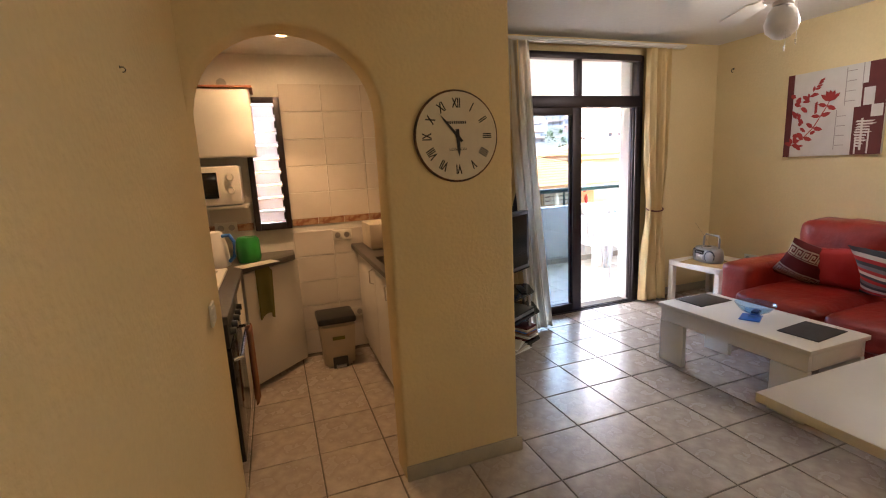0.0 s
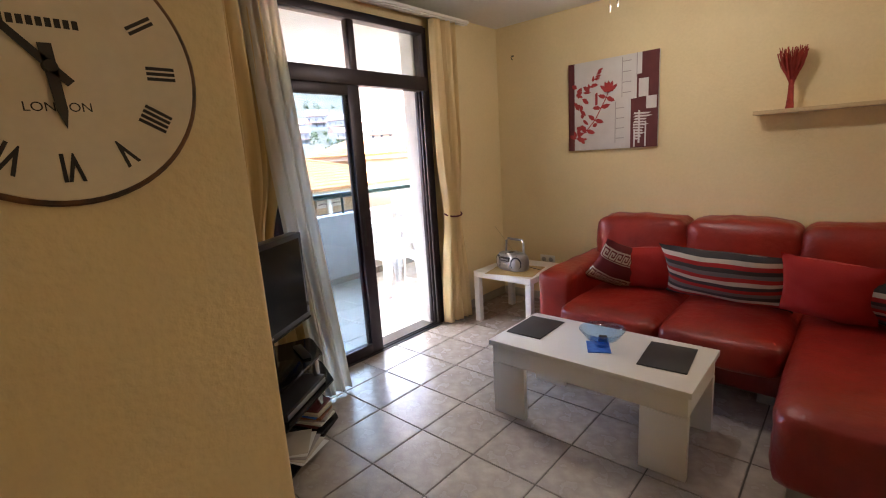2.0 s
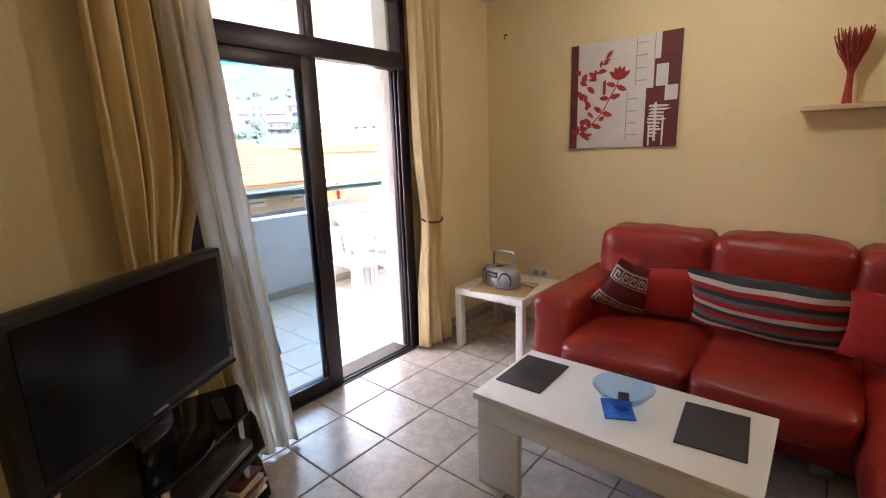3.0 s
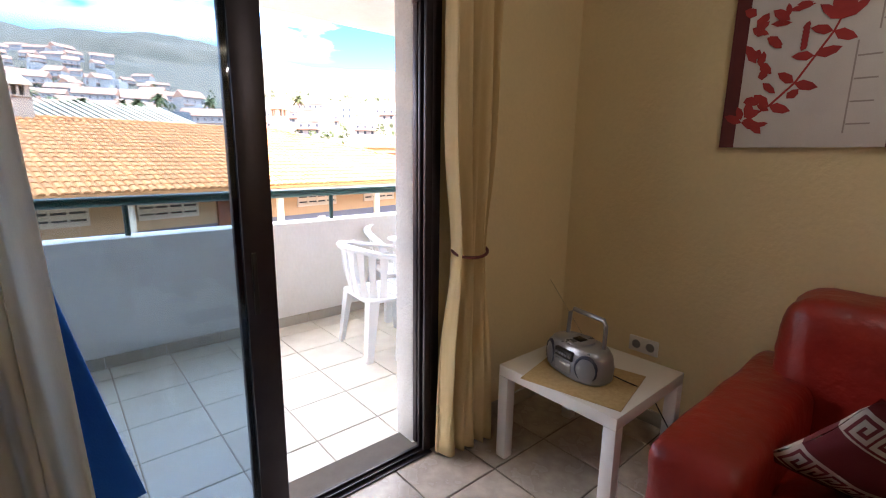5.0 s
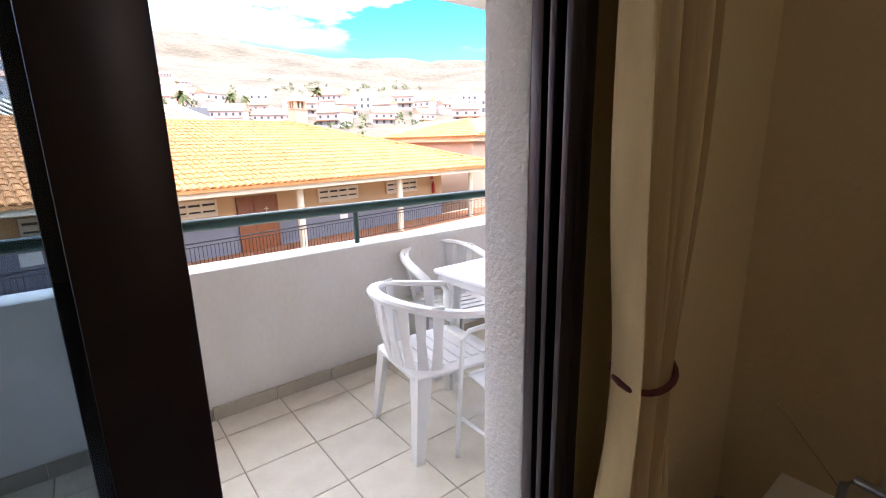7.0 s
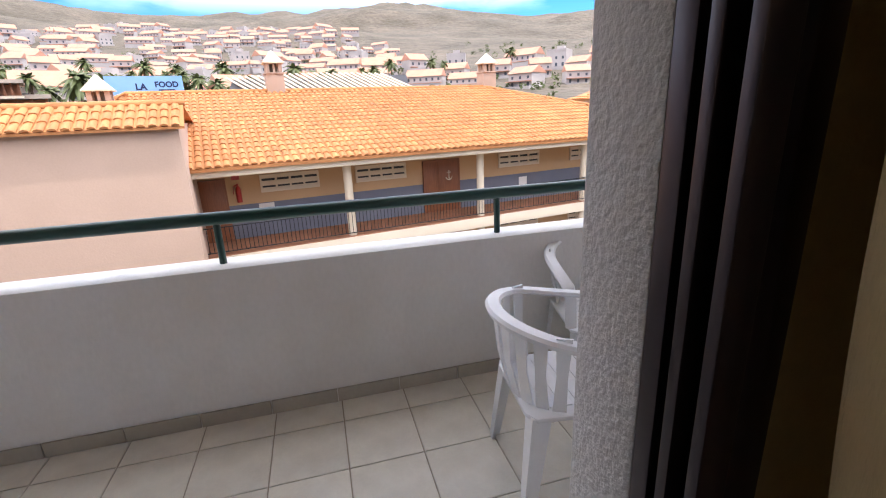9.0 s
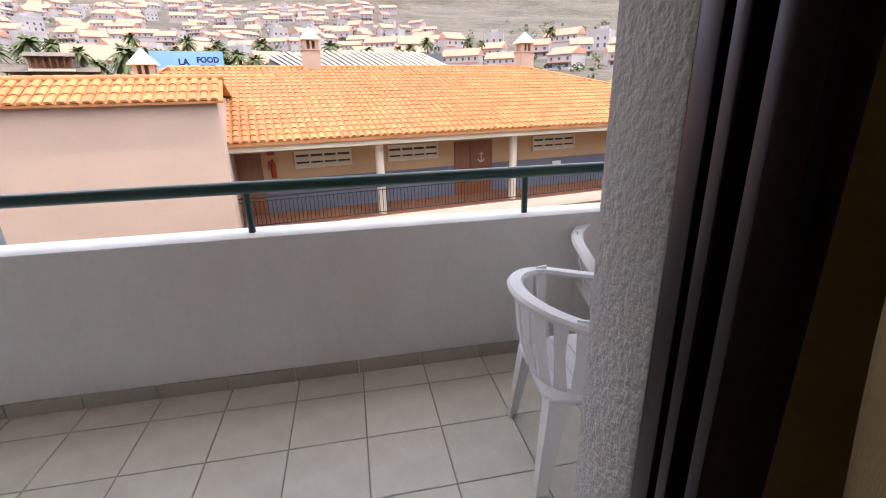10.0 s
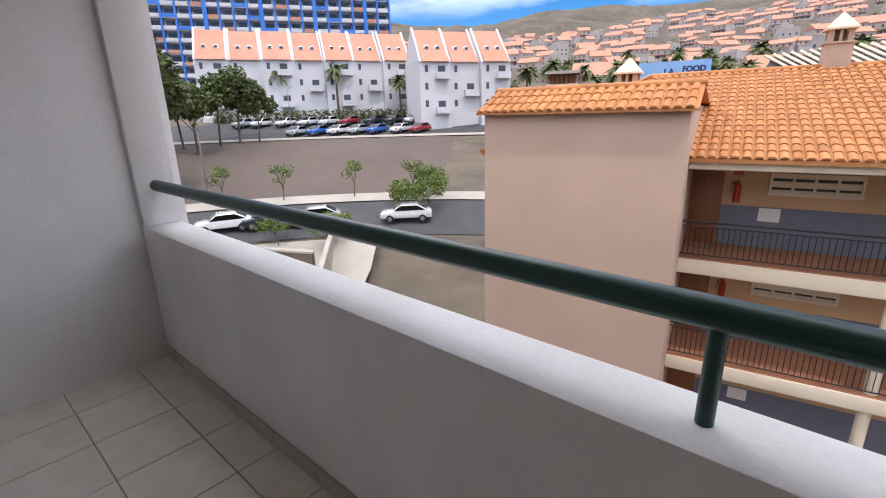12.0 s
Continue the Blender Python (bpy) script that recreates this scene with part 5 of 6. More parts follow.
def folding_chair():
    c = thing("folding_metal_chair", (3.80, 3.93, -0.030), "white tubular metal folding armchair with a sling seat", "chair", turn=180)
    for y in (-0.21, 0.21):
        bm = bmesh.new()
        tube(bm, [(-0.25, y, 0.0), (-0.20, y, 0.45), (-0.19, y, 0.56), (-0.16, y, 0.60), (0.18, y, 0.61), (0.22, y, 0.58), (0.26, y, 0.0)], 0.011, 10)
        part("side_frame", bm, M["plastic_white"], c)
        bm = bmesh.new()
        tube(bm, [(0.20, y * 0.9, 0.41), (-0.20, y * 0.9, 0.39), (-0.34, y * 0.9, 0.86)], 0.010, 10)
        part("seat_tube", bm, M["plastic_white"], c)
    for x, z in ((-0.24, 0.12), (0.24, 0.2), (-0.335, 0.85)):
        bm = bmesh.new()
        tube(bm, [(x, -0.20, z), (x, 0.20, z)], 0.009, 8)
        part("cross_bar", bm, M["plastic_white"], c)
    bm = bmesh.new()
    grid_surface(bm, lambda u, v: Vector((0.20 - 0.40 * u, -0.185 + 0.37 * v, 0.41 - 0.02 * u - 0.03 * math.sin(math.pi * v))), 8, 8)
    solidify(part("sling_seat", bm, M["plastic_white"], c, "", 80), 0.004)
    bm = bmesh.new()
    grid_surface(bm, lambda u, v: Vector((-0.21 - 0.125 * u, -0.185 + 0.37 * v, 0.44 + 0.40 * u)), 8, 8)
    solidify(part("sling_back", bm, M["plastic_white"], c, "", 80), 0.004)


folding_chair()

# ---- the building across the way ----
ANG = 10.0
BO = Vector((0.48, 17.70, 0.45))
BM_ = Matrix.Translation(BO) @ Matrix.Rotation(radians(ANG), 4, "Z")


def roof_plane(bm, corners, pitch_u=0.235, step=0.42, amp=0.055):
    """Clay pan tiles over one slope: corners are eave a, eave b, ridge b, ridge a; rows of half-round covers."""
    a, b, c, d = [Vector(p) for p in corners]
    eave = (b - a)
    length = eave.length
    n = (b - a).cross(d - a).normalized()
    if n.z < 0:
        n = -n
    e = eave.normalized()
    s = n.cross(e)
    if s.z < 0:
        s = -s
    rise = (d - a).dot(s)
    # limits along the eave at each height
    k0 = (d - a).dot(e) / rise
    k1 = (c - b).dot(e) / rise
    rows = max(1, int(rise / step))
    st = rise / rows
    for r in range(rows):
        h0, h1 = r * st, (r + 1) * st + 0.05
        lo = k0 * h0
        hi = length + k1 * h0
        m0 = math.ceil(lo / pitch_u)
        m1 = math.floor(hi / pitch_u)
        for q in range(m0, m1):
            u = (q + 0.5) * pitch_u
            ring0, ring1 = [], []
            for k in range(5):
                ang = math.pi * k / 4
                du = -math.cos(ang) * pitch_u * 0.40
                dz = math.sin(ang) * amp
                ring0.append(bm.verts.new(a + e * (u + du) + s * (h0 - 0.03) + n * (dz + 0.035)))
                ring1.append(bm.verts.new(a + e * (u + du * 0.82) + s * h1 + n * (dz * 0.8 + 0.008)))
            for k in range(4):
                bm.faces.new((ring0[k], ring0[k + 1], ring1[k + 1], ring1[k]))
            bm.faces.new(ring0)


def slab_plane(bm, corners, thick=0.10):
    t = bmesh.new()
    top = [t.verts.new(p) for p in corners]
    bot = [t.verts.new((p[0], p[1], p[2] - thick)) for p in corners]
    t.faces.new(top)
    t.faces.new(bot[::-1])
    k = len(corners)
    for i in range(k):
        t.faces.new((top[i], top[(i + 1) % k], bot[(i + 1) % k], bot[i]))
    bmesh.ops.recalc_face_normals(t, faces=t.faces)
    join(bm, t)


def ridge_caps(bm, a, b, r=0.10, step=0.40):
    a, b = Vector(a), Vector(b)
    n = max(1, int((b - a).length / step))
    for i in range(n):
        p, q = a.lerp(b, i / n), a.lerp(b, (i + 1.1) / n)
        cyl(bm, p, q, r, r * 0.85, 8)


def chimney(place, parent_name="chimney", s=1.0):
    c = thing("roof_chimney", place, "pink rendered chimney with a pale pyramid cap", "chimney", "roof chimneys", ANG)
    one("chimney_body", [((-0.36 * s, -0.36 * s, -1.4), (0.36 * s, 0.36 * s, 0.34 * s))], M["pink_render"], c, bevel=0.01)
    one("band", [((-0.40 * s, -0.40 * s, 0.34 * s), (0.40 * s, 0.40 * s, 0.40 * s))], M["pink_render"], c, bevel=0.01)
    w = 0.32 * s
    z0, z1 = 0.40 * s, 0.76 * s
    for sx in (-1, 1):
        for sy in (-1, 1):
            one("corner_post", [((sx * w * 0.77 - 0.075, sy * w * 0.77 - 0.075, z0), (sx * w * 0.77 + 0.075, sy * w * 0.77 + 0.075, z1))], M["pink_render"], c)
    for q in (-1, 1):
        one("mid_post", [((-0.04, q * w * 0.85 - 0.04, z0), (0.04, q * w * 0.85 + 0.04, z1))], M["pink_render"], c)
        one("mid_post", [((q * w * 0.85 - 0.04, -0.04, z0), (q * w * 0.85 + 0.04, 0.04, z1))], M["pink_render"], c)
    one("core", [((-0.14, -0.14, z0), (0.14, 0.14, z1))], M["brown_wall"], c, "dark flue inside")
    one("cap_slab", [((-0.42 * s, -0.42 * s, z1), (0.42 * s, 0.42 * s, z1 + 0.06))], M["cream_trim"], c)
    bm = bmesh.new()
    t = bmesh.new()
    bmesh.ops.create_cone(t, cap_ends=True, segments=4, radius1=0.57 * s, radius2=0.03, depth=0.46 * s)
    join(bm, t, Matrix.Translation((0, 0, z1 + 0.06 + 0.23 * s)) @ Matrix.Rotation(radians(45), 4, "Z"))
    part("cap", bm, M["cream_trim"], c, "pale pyramid cap", 20)


def across():
    b = new("apartment_block")
    b.matrix_basis = BM_
    tagged(b, "apricot gallery apartment block with an orange clay roof", "building")
    ev, zE = -0.75, -0.28
    rv, zR = 6.6, 2.0
    uL, uR = -6.7, 19.9
    rl, rr = -3.2, 12.2
    bm = bmesh.new()
    front = [(uL, ev, zE), (uR, ev, zE), (rr, rv, zR), (rl, rv, zR)]
    roof_plane(bm, front)
    right = [(uR, ev, zE), (uR, 2 * rv - ev, zE), (rr, rv, zR), (rr, rv, zR)]
    roof_plane(bm, right)
    left = [(uL, 2 * rv - ev, zE), (uL, ev, zE), (rl, rv, zR), (rl, rv, zR)]
    roof_plane(bm, left)
    part("roof_tiles", bm, M["roof_tile"], b, "weathered orange half-round clay tiles", 60, kind="stuff")
    bm = bmesh.new()
    slab_plane(bm, front)
    slab_plane(bm, right[:3])
    slab_plane(bm, [(uL, 2 * rv - ev, zE), (uL, ev, zE), (rl, rv, zR)])
    slab_plane(bm, [(uR, 2 * rv - ev, zE), (uL, 2 * rv - ev, zE), (rl, rv, zR), (rr, rv, zR)])
    part("roof", bm, M["roof_tile"], b)
    bm = bmesh.new()
    ridge_caps(bm, (rl, rv, zR + 0.03), (rr, rv, zR + 0.03))
    ridge_caps(bm, (rr, rv, zR + 0.03), (uR, ev, zE + 0.05))
    ridge_caps(bm, (rl, rv, zR + 0.03), (uL, ev, zE + 0.05))
    part("ridge_tiles", bm, M["roof_tile"], b, "", 60, kind="stuff")
    one("eaves_beam", [((uL + 0.2, -0.60, -0.56), (uR - 0.2, 0.0, -0.39))], M["cream_trim"], b, "cream eaves beam", 0.02)
    one("soffit", [((uL, 0.0, -0.50), (uR - 0.2, 2.2, -0.40))], M["cream_trim"], b)
    for k, (zf, zt) in enumerate(((-2.95, -0.50), (-5.85, -3.35), (-8.6, -6.25))):
        one("gallery_wall", [((uL, 1.8, zf + 1.15), (18.0, 2.0, zt))], M["apricot_render"], b)
        one("dado", [((uL, 1.8, zf), (18.0, 1.99, zf + 1.149))], M["grey_render"], b, "grey painted lower wall")
        one("gallery_slab", [((uL, -0.15, zf - 0.42), (uR + 3, 2.2, zf - 0.03))], M["cream_trim"], b, bevel=0.015)
        one("gallery_floor", [((uL, -0.10, zf - 0.03), (uR + 3, 1.8, zf))], M["terracotta"], b, "terracotta gallery paving")
        for u in (-1.7, 3.29, 8.31, 13.3, 18.4):
            bm = bmesh.new()
            cyl(bm, (u, 0.12, zf), (u, 0.12, zt + 0.1 if k else -0.62), 0.14, n=14)
            part("column", bm, M["cream_trim"], b, "round cream column")
        for u0, w in ((0.75, 1.85), (4.05, 1.85), (10.2, 1.95), (14.0, 1.95)):
            v = one("vent_grille", [((u0, 1.70, zf + 1.50), (u0 + w, 1.79, zf + 1.58)), ((u0, 1.70, zf + 2.02), (u0 + w, 1.79, zf + 2.09)), ((u0, 1.72, zf + 1.72), (u0 + w, 1.78, zf + 1.88)), ((u0, 1.74, zf + 1.58), (u0 + w, 1.79, zf + 1.65)), ((u0, 1.74, zf + 1.96), (u0 + w, 1.79, zf + 2.02))] + [((u0 + w * q / 4 - 0.03, 1.71, zf + 1.58), (u0 + w * q / 4 + 0.03, 1.785, zf + 2.02)) for q in (1, 2, 3)] + [((u0 - 0.06, 1.70, zf + 1.50), (u0, 1.79, zf + 2.09)), ((u0 + w, 1.70, zf + 1.50), (u0 + w + 0.06, 1.79, zf + 2.09))], M["cream_trim"], b, "cream concrete ventilation grille")
            # thin black sheet on the wall, painted shade inside the grille
            one("vent_shade", [((u0, 1.792, zf + 1.58), (u0 + w, 1.797, zf + 2.02))], M["black"], v)
        for u0, w in ((-1.15, 0.72), (6.72, 0.55), (7.35, 0.85)):
            d = one("gallery_door", [((u0, 1.70, zf), (u0 + w, 1.77, zf + 2.0))], M["wood_door"], b, "brown wooden door", 0.006)
            one("door_frame", [((u0 - 0.06, 1.69, zf), (u0, 1.795, zf + 2.06)), ((u0 + w, 1.69, zf), (u0 + w + 0.06, 1.795, zf + 2.06)), ((u0, 1.69, zf + 2.0), (u0 + w, 1.795, zf + 2.06))], M["wood_door"], d)
            if w > 0.8:
                bm = bmesh.new()
                tube(bm, [(u0 + 0.42, 1.69, zf + 1.62), (u0 + 0.42, 1.69, zf + 1.25)], 0.018, 6)
                tube(bm, [(u0 + 0.42 + 0.13 * math.cos(radians(a)), 1.69, zf + 1.36 + 0.12 * math.sin(radians(a))) for a in range(180, 361, 30)], 0.018, 6)
                tube(bm, [(u0 + 0.33, 1.69, zf + 1.54), (u0 + 0.51, 1.69, zf + 1.54)], 0.014, 6)
                part("anchor_ornament", bm, M["cream_trim"], d, "pale anchor ornament")
        for u0 in (-0.35,):
            one("hatch", [((u0 + 0.9, 1.76, zf + 0.75), (u0 + 1.4, 1.798, zf + 1.12))], M["white_lam"], b, "white meter hatch")
        one("hatch", [((11.2, 1.76, zf + 0.6), (11.6, 1.798, zf + 1.0))], M["white_lam"], b, "white meter hatch")
        for u0 in (-0.05, 17.2):
            one("fire_sign", [((u0 - 0.12, 1.78, zf + 2.0), (u0 + 0.12, 1.797, zf + 2.28))], M["red_sign"], b, "red fire sign")
            bm = bmesh.new()
            lathe(bm, [(0.0, 0), (0.085, 0.01), (0.085, 0.45), (0.05, 0.53), (0.025, 0.55), (0.03, 0.62), (0, 0.63)], 12, Matrix.Translation((u0 + 0.03, 1.69, zf + 1.25)))
            tube(bm, [(u0 + 0.03, 1.69, zf + 1.86), (u0 - 0.10, 1.68, zf + 1.80), (u0 - 0.13, 1.68, zf + 1.55)], 0.018, 6)
            part("fire_extinguisher", bm, M["red_sign"], b, "red fire extinguisher")
        bm = bmesh.new()
        tube(bm, [(uL, -0.05, zf + 0.98), (uR, -0.05, zf + 0.98)], 0.028, 6)
        tube(bm, [(uL, -0.05, zf + 0.86), (uR, -0.05, zf + 0.86)], 0.016, 6)
        tube(bm, [(uL, -0.05, zf + 0.10), (uR, -0.05, zf + 0.10)], 0.016, 6)
        u = -1.6
        while u < uR:
            tube(bm, [(u, -0.05, zf + 0.10), (u, -0.05, zf + 0.86)], 0.010, 4)
            u += 0.125
        ob = part("gallery_balustrade", bm, M["iron"], b, "black iron gallery bars", kind="stuff")
    one("back_wall", [((uL, 4.0, -9.0), (18.0, 12.6, -0.4))], M["apricot_render"], b)
    one("end_wall", [((18.0, 3.0, -9.0), (18.2, 12.6, -0.4))], M["pink_render"], b)


M["red_sign"] = mat("red_enamel", (0.42, 0.03, 0.02), None, 0.4, scale=6)
across()


def stair_tower():
    b = new("stair_tower")
    b.matrix_basis = BM_
    tagged(b, "windowless pink rendered stair tower with a tiled coping", "building")
    one("tower_wall", [((-6.1, -1.85, -9.5), (-1.17, 3.6, 0.92))], M["pink_render"], b, bevel=0.01)
    bm = bmesh.new()
    c = [(-6.25, -2.05, 0.88), (-1.02, -2.05, 0.88), (-1.02, -0.75, 1.42), (-6.25, -0.75, 1.42)]
    roof_plane(bm, c, 0.235, 0.42)
    part("coping_tiles", bm, M["roof_tile"], b, "orange clay coping tiles", 60, kind="stuff")
    bm = bmesh.new()
    slab_plane(bm, c, 0.06)
    slab_plane(bm, [(-6.25, -0.75, 1.42), (-1.02, -0.75, 1.42), (-1.02, 3.6, 0.95), (-6.25, 3.6, 0.95)], 0.06)
    ridge_caps(bm, (-6.25, -0.75, 1.44), (-1.02, -0.75, 1.44))
    part("coping", bm, M["roof_tile"], b, "", 60)


stair_tower()
for u, v, z in ((-3.6, 4.2, 1.25), (2.2, 6.8, 2.35), (12.6, 6.8, 2.35)):
    chimney(BM_ @ Vector((u, v, z)), s=1.0)

# ---- ground and hills ----
PROFILE = [(0, -9), (30, -9), (36, -7.6), (43, -6.0), (75, -1.8), (90, 0.8), (150, 6.5), (300, 33), (450, 63), (900, 152), (1100, 164), (1500, 70), (4000, 0)]


def ground_z(x, y):
    d = math.hypot(x, y)
    for (a, za), (b, zb) in zip(PROFILE, PROFILE[1:]):
        if d <= b:
            break
    z = za + (zb - za) * (d - a) / (b - a)
    if d > 300:
        k = min(1, (d - 300) / 250)
        az = math.degrees(math.atan2(x, y))
        z *= 1 + k * (0.14 * math.exp(-((az - 10) / 14) ** 2) - 0.10 * math.exp(-((az - 38) / 14) ** 2))
        z += k * (26 * noise.noise(Vector((x, y, 0)) * 0.0045) + 10 * noise.noise(Vector((x, y, 3)) * 0.013) + 5 * noise.noise(Vector((x, y, 7)) * 0.035))
    return z


def ground():
    bm = bmesh.new()
    radii = [0, 8, 16, 24, 30, 34, 38, 42, 48, 54, 60, 66, 75, 90, 110, 140, 170, 210, 250, 290, 330] + [330 + 16 * k for k in range(1, 60)] + [1500, 2000, 3500]
    n = 360
    rings = []
    for r in radii:
        if r == 0:
            rings.append([bm.verts.new((0, 0, -9))])
            continue
        rings.append([bm.verts.new((r * math.sin(2 * math.pi * k / n), r * math.cos(2 * math.pi * k / n), ground_z(r * math.sin(2 * math.pi * k / n), r * math.cos(2 * math.pi * k / n)) if r < 1600 else 10)) for k in range(n)])
    for A, B in zip(rings, rings[1:]):
        for k in range(n):
            if len(A) == 1:
                bm.faces.new((A[0], B[k], B[(k + 1) % n]))
            else:
                bm.faces.new((A[k], A[(k + 1) % n], B[(k + 1) % n], B[k]))
    tagged(part("ground", bm, M["hill"], None, "dry scrubby ground rising to bare hills", 60), kind="structure", category="ground")


ground()

# ---- the town beyond ----
def polar(az, d):
    return d * math.sin(radians(az)), d * math.cos(radians(az))


def spot(az, d, up=0.0):
    x, y = polar(az, d)
    return Vector((x, y, ground_z(x, y) + up))


def sector(name, az0, az1, d0, d1, up, material, label):
    """A strip of ground cover laid along the slope."""
    bm = bmesh.new()
    n = max(4, int(abs(az1 - az0)))
    k = max(2, int((d1 - d0) / 3))
    grid_surface(bm, lambda u, v: spot(az0 + (az1 - az0) * u, d0 + (d1 - d0) * v, up), n, k)
    ob = part(name, bm, material, None, label, 60)
    return tagged(ob, kind="structure", category=name.split("_")[0])


sector("road", -90, -28, 36.0, 42.3, 0.06, M["asphalt"], "grey asphalt side road with parked cars")
sector("courtyard", -84, -47, 14.0, 35.6, 0.05, M["concrete"], "pale paved yard below the road")
sector("pavement_near", -90, -28, 42.3, 44.4, 0.16, M["concrete"], "pale concrete pavement along the road")
sector("lot", -90, -36, 44.4, 73.0, 0.05, M["lot"], "bare brown gravel building plot")
sector("pavement_far", -90, -30, 73.0, 74.8, 0.16, M["concrete"], "pale kerb strip beyond the empty plot")
sector("road_far", -90, -30, 74.8, 87.0, 0.06, M["asphalt"], "asphalt street with parking bays")


def car(paint, label):
    c = thing("parked_car", (0, 0, 0), label, "car", "parked cars")
    side = [(-2.05, 0.30), (-2.08, 0.62), (-1.95, 0.80), (-1.05, 0.92), (-0.45, 1.38), (0.95, 1.42), (1.75, 0.98), (2.05, 0.88), (2.08, 0.35)]
    bm = bmesh.new()
    prism(bm, side, -0.82, 0.82, "y", None, 0.10)
    part("body", bm, paint, c, "", 40)
    glass = [(-0.98, 0.93), (-0.42, 1.33), (0.92, 1.36), (1.60, 0.98)]
    for y0, y1 in ((-0.835, -0.80), (0.80, 0.835)):
        bm = bmesh.new()
        prism(bm, glass, y0, y1, "y")
        part("side_window", bm, M["black_glass"], c)
    for pts in ([(-1.06, 0.95), (-0.50, 1.36), (-0.44, 1.33), (-1.0, 0.93)], [(1.70, 1.02), (0.98, 1.41), (0.93, 1.37), (1.62, 0.98)]):
        bm = bmesh.new()
        prism(bm, pts, -0.66, 0.66, "y")
        part("windscreen", bm, M["black_glass"], c)
    for x in (-1.3, 1.3):
        for y in (-0.80, 0.80):
            bm = bmesh.new()
            cyl(bm, (x, y - 0.09, 0.31), (x, y + 0.09, 0.31), 0.31, n=18)
            w = part("wheel", bm, M["black"], c)
            bm = bmesh.new()
            cyl(bm, (x, y - 0.10, 0.31), (x, y + 0.10, 0.31), 0.18, n=12)
            part("hub_cap", bm, M["steel"], w)
    for y in (-0.6, 0.6):
        one("headlight", [((-2.09, y - 0.16, 0.60), (-2.0, y + 0.16, 0.74))], M["chrome"], c, bevel=0.02)
        one("tail_light", [((2.02, y - 0.12, 0.66), (2.085, y + 0.12, 0.82))], M["red_sign"], c, bevel=0.02)
    return c


def paint_mat(name, col):
    return mat(name, col, None, 0.25, 0.1, scale=2, coat=0.8, fine=0.01)


kinds = [car(paint_mat("white_car_paint", (0.78, 0.79, 0.80)), "white hatchback parked by the kerb"), car(paint_mat("silver_car_paint", (0.42, 0.46, 0.50)), "silver-grey hatchback parked by the kerb"), car(paint_mat("blue_car_paint", (0.015, 0.13, 0.50)), "bright blue hatchback parked by the kerb"), car(paint_mat("red_car_paint", (0.35, 0.02, 0.02)), "dark red hatchback parked by the kerb"), car(paint_mat("dark_car_paint", (0.02, 0.03, 0.04)), "dark grey-green hatchback parked by the kerb")]
row1 = [(-54.5, 1), (-52.2, 2), (-49.9, 0), (-47.6, 1), (-45.4, 2), (-42.6, 0), (-40.3, 3)]
row2 = [(-60.5, 1), (-58.6, 0), (-56.0, 0), (-53.5, 0), (-51.2, 0), (-48.8, 3), (-46.0, 4), (-43.6, 4), (-41.3, 0), (-39.0, 0), (-36.8, 0)]
near = [(-67.0, 0), (-60.0, 0), (-49.8, 1), (-55.0, 4), (-38.8, 0)]
used = set()
for lst, d, turn in ((row1, 76.6, 58), (row2, 84.0, 58), (near, 38.4, 0)):
    for az, k in lst:
        p = spot(az, d, 0.07)
        rot = (-az + turn) if turn else -az + 4
        tilt = 0.0
        m = pose(p.x, p.y, p.z, 0, 0, rot)
        if k not in used:
            used.add(k)
            kinds[k].matrix_basis = m
        else:
            copy_thing(kinds[k], m)


def leaf_cloud(bm, centres, count, size, seed, flat=0.6):
    rng = random.Random(seed)
    for _ in range(count):
        c, r = rng.choice(centres)
        v = Vector((rng.gauss(0, 1), rng.gauss(0, 1), rng.gauss(0, 1))).normalized() * r * rng.uniform(0.55, 1.05)
        v.z *= flat
        p = Vector(c) + v
        a = Vector((rng.uniform(-1, 1), rng.uniform(-1, 1), rng.uniform(-0.6, 0.6))).normalized()
        b = a.cross(Vector((rng.uniform(-1, 1), rng.uniform(-1, 1), rng.uniform(-1, 1)))).normalized()
        s = size * rng.uniform(0.6, 1.3)
        bm.faces.new([bm.verts.new(p + a * s), bm.verts.new(p + b * s * 0.5), bm.verts.new(p - a * s), bm.verts.new(p - b * s * 0.5)])


def tree(name, label, height, spread, leaf, seed, count=1500, size=0.16, group="plot trees"):
    t = thing(name, (0, 0, 0), label, "tree", group)
    rng = random.Random(seed)
    bm = bmesh.new()
    centres = []
    top = Vector((rng.uniform(-0.2, 0.2), rng.uniform(-0.2, 0.2), height * 0.42))
    cyl(bm, (0, 0, -0.3), top, 0.035 * height * 0.5, 0.022 * height * 0.5, 8)
    for k in range(6):
        a = 6.283 * k / 6 + rng.uniform(-0.4, 0.4)
        q = top + Vector((math.cos(a) * spread * rng.uniform(0.35, 0.75), math.sin(a) * spread * rng.uniform(0.35, 0.75), height * rng.uniform(0.15, 0.42)))
        cyl(bm, top - Vector((0, 0, height * rng.uniform(0, 0.12))), q, 0.012 * height * 0.5, 0.004 * height, 6)
        centres.append((q, spread * rng.uniform(0.35, 0.55)))
    centres.append((top + Vector((0, 0, height * 0.40)), spread * 0.5))
    part("trunk", bm, M["bark"], t)
    bm = bmesh.new()
    leaf_cloud(bm, centres, count, size, seed, 0.8)
    part("crown", bm, leaf, t, "", None)
    return t


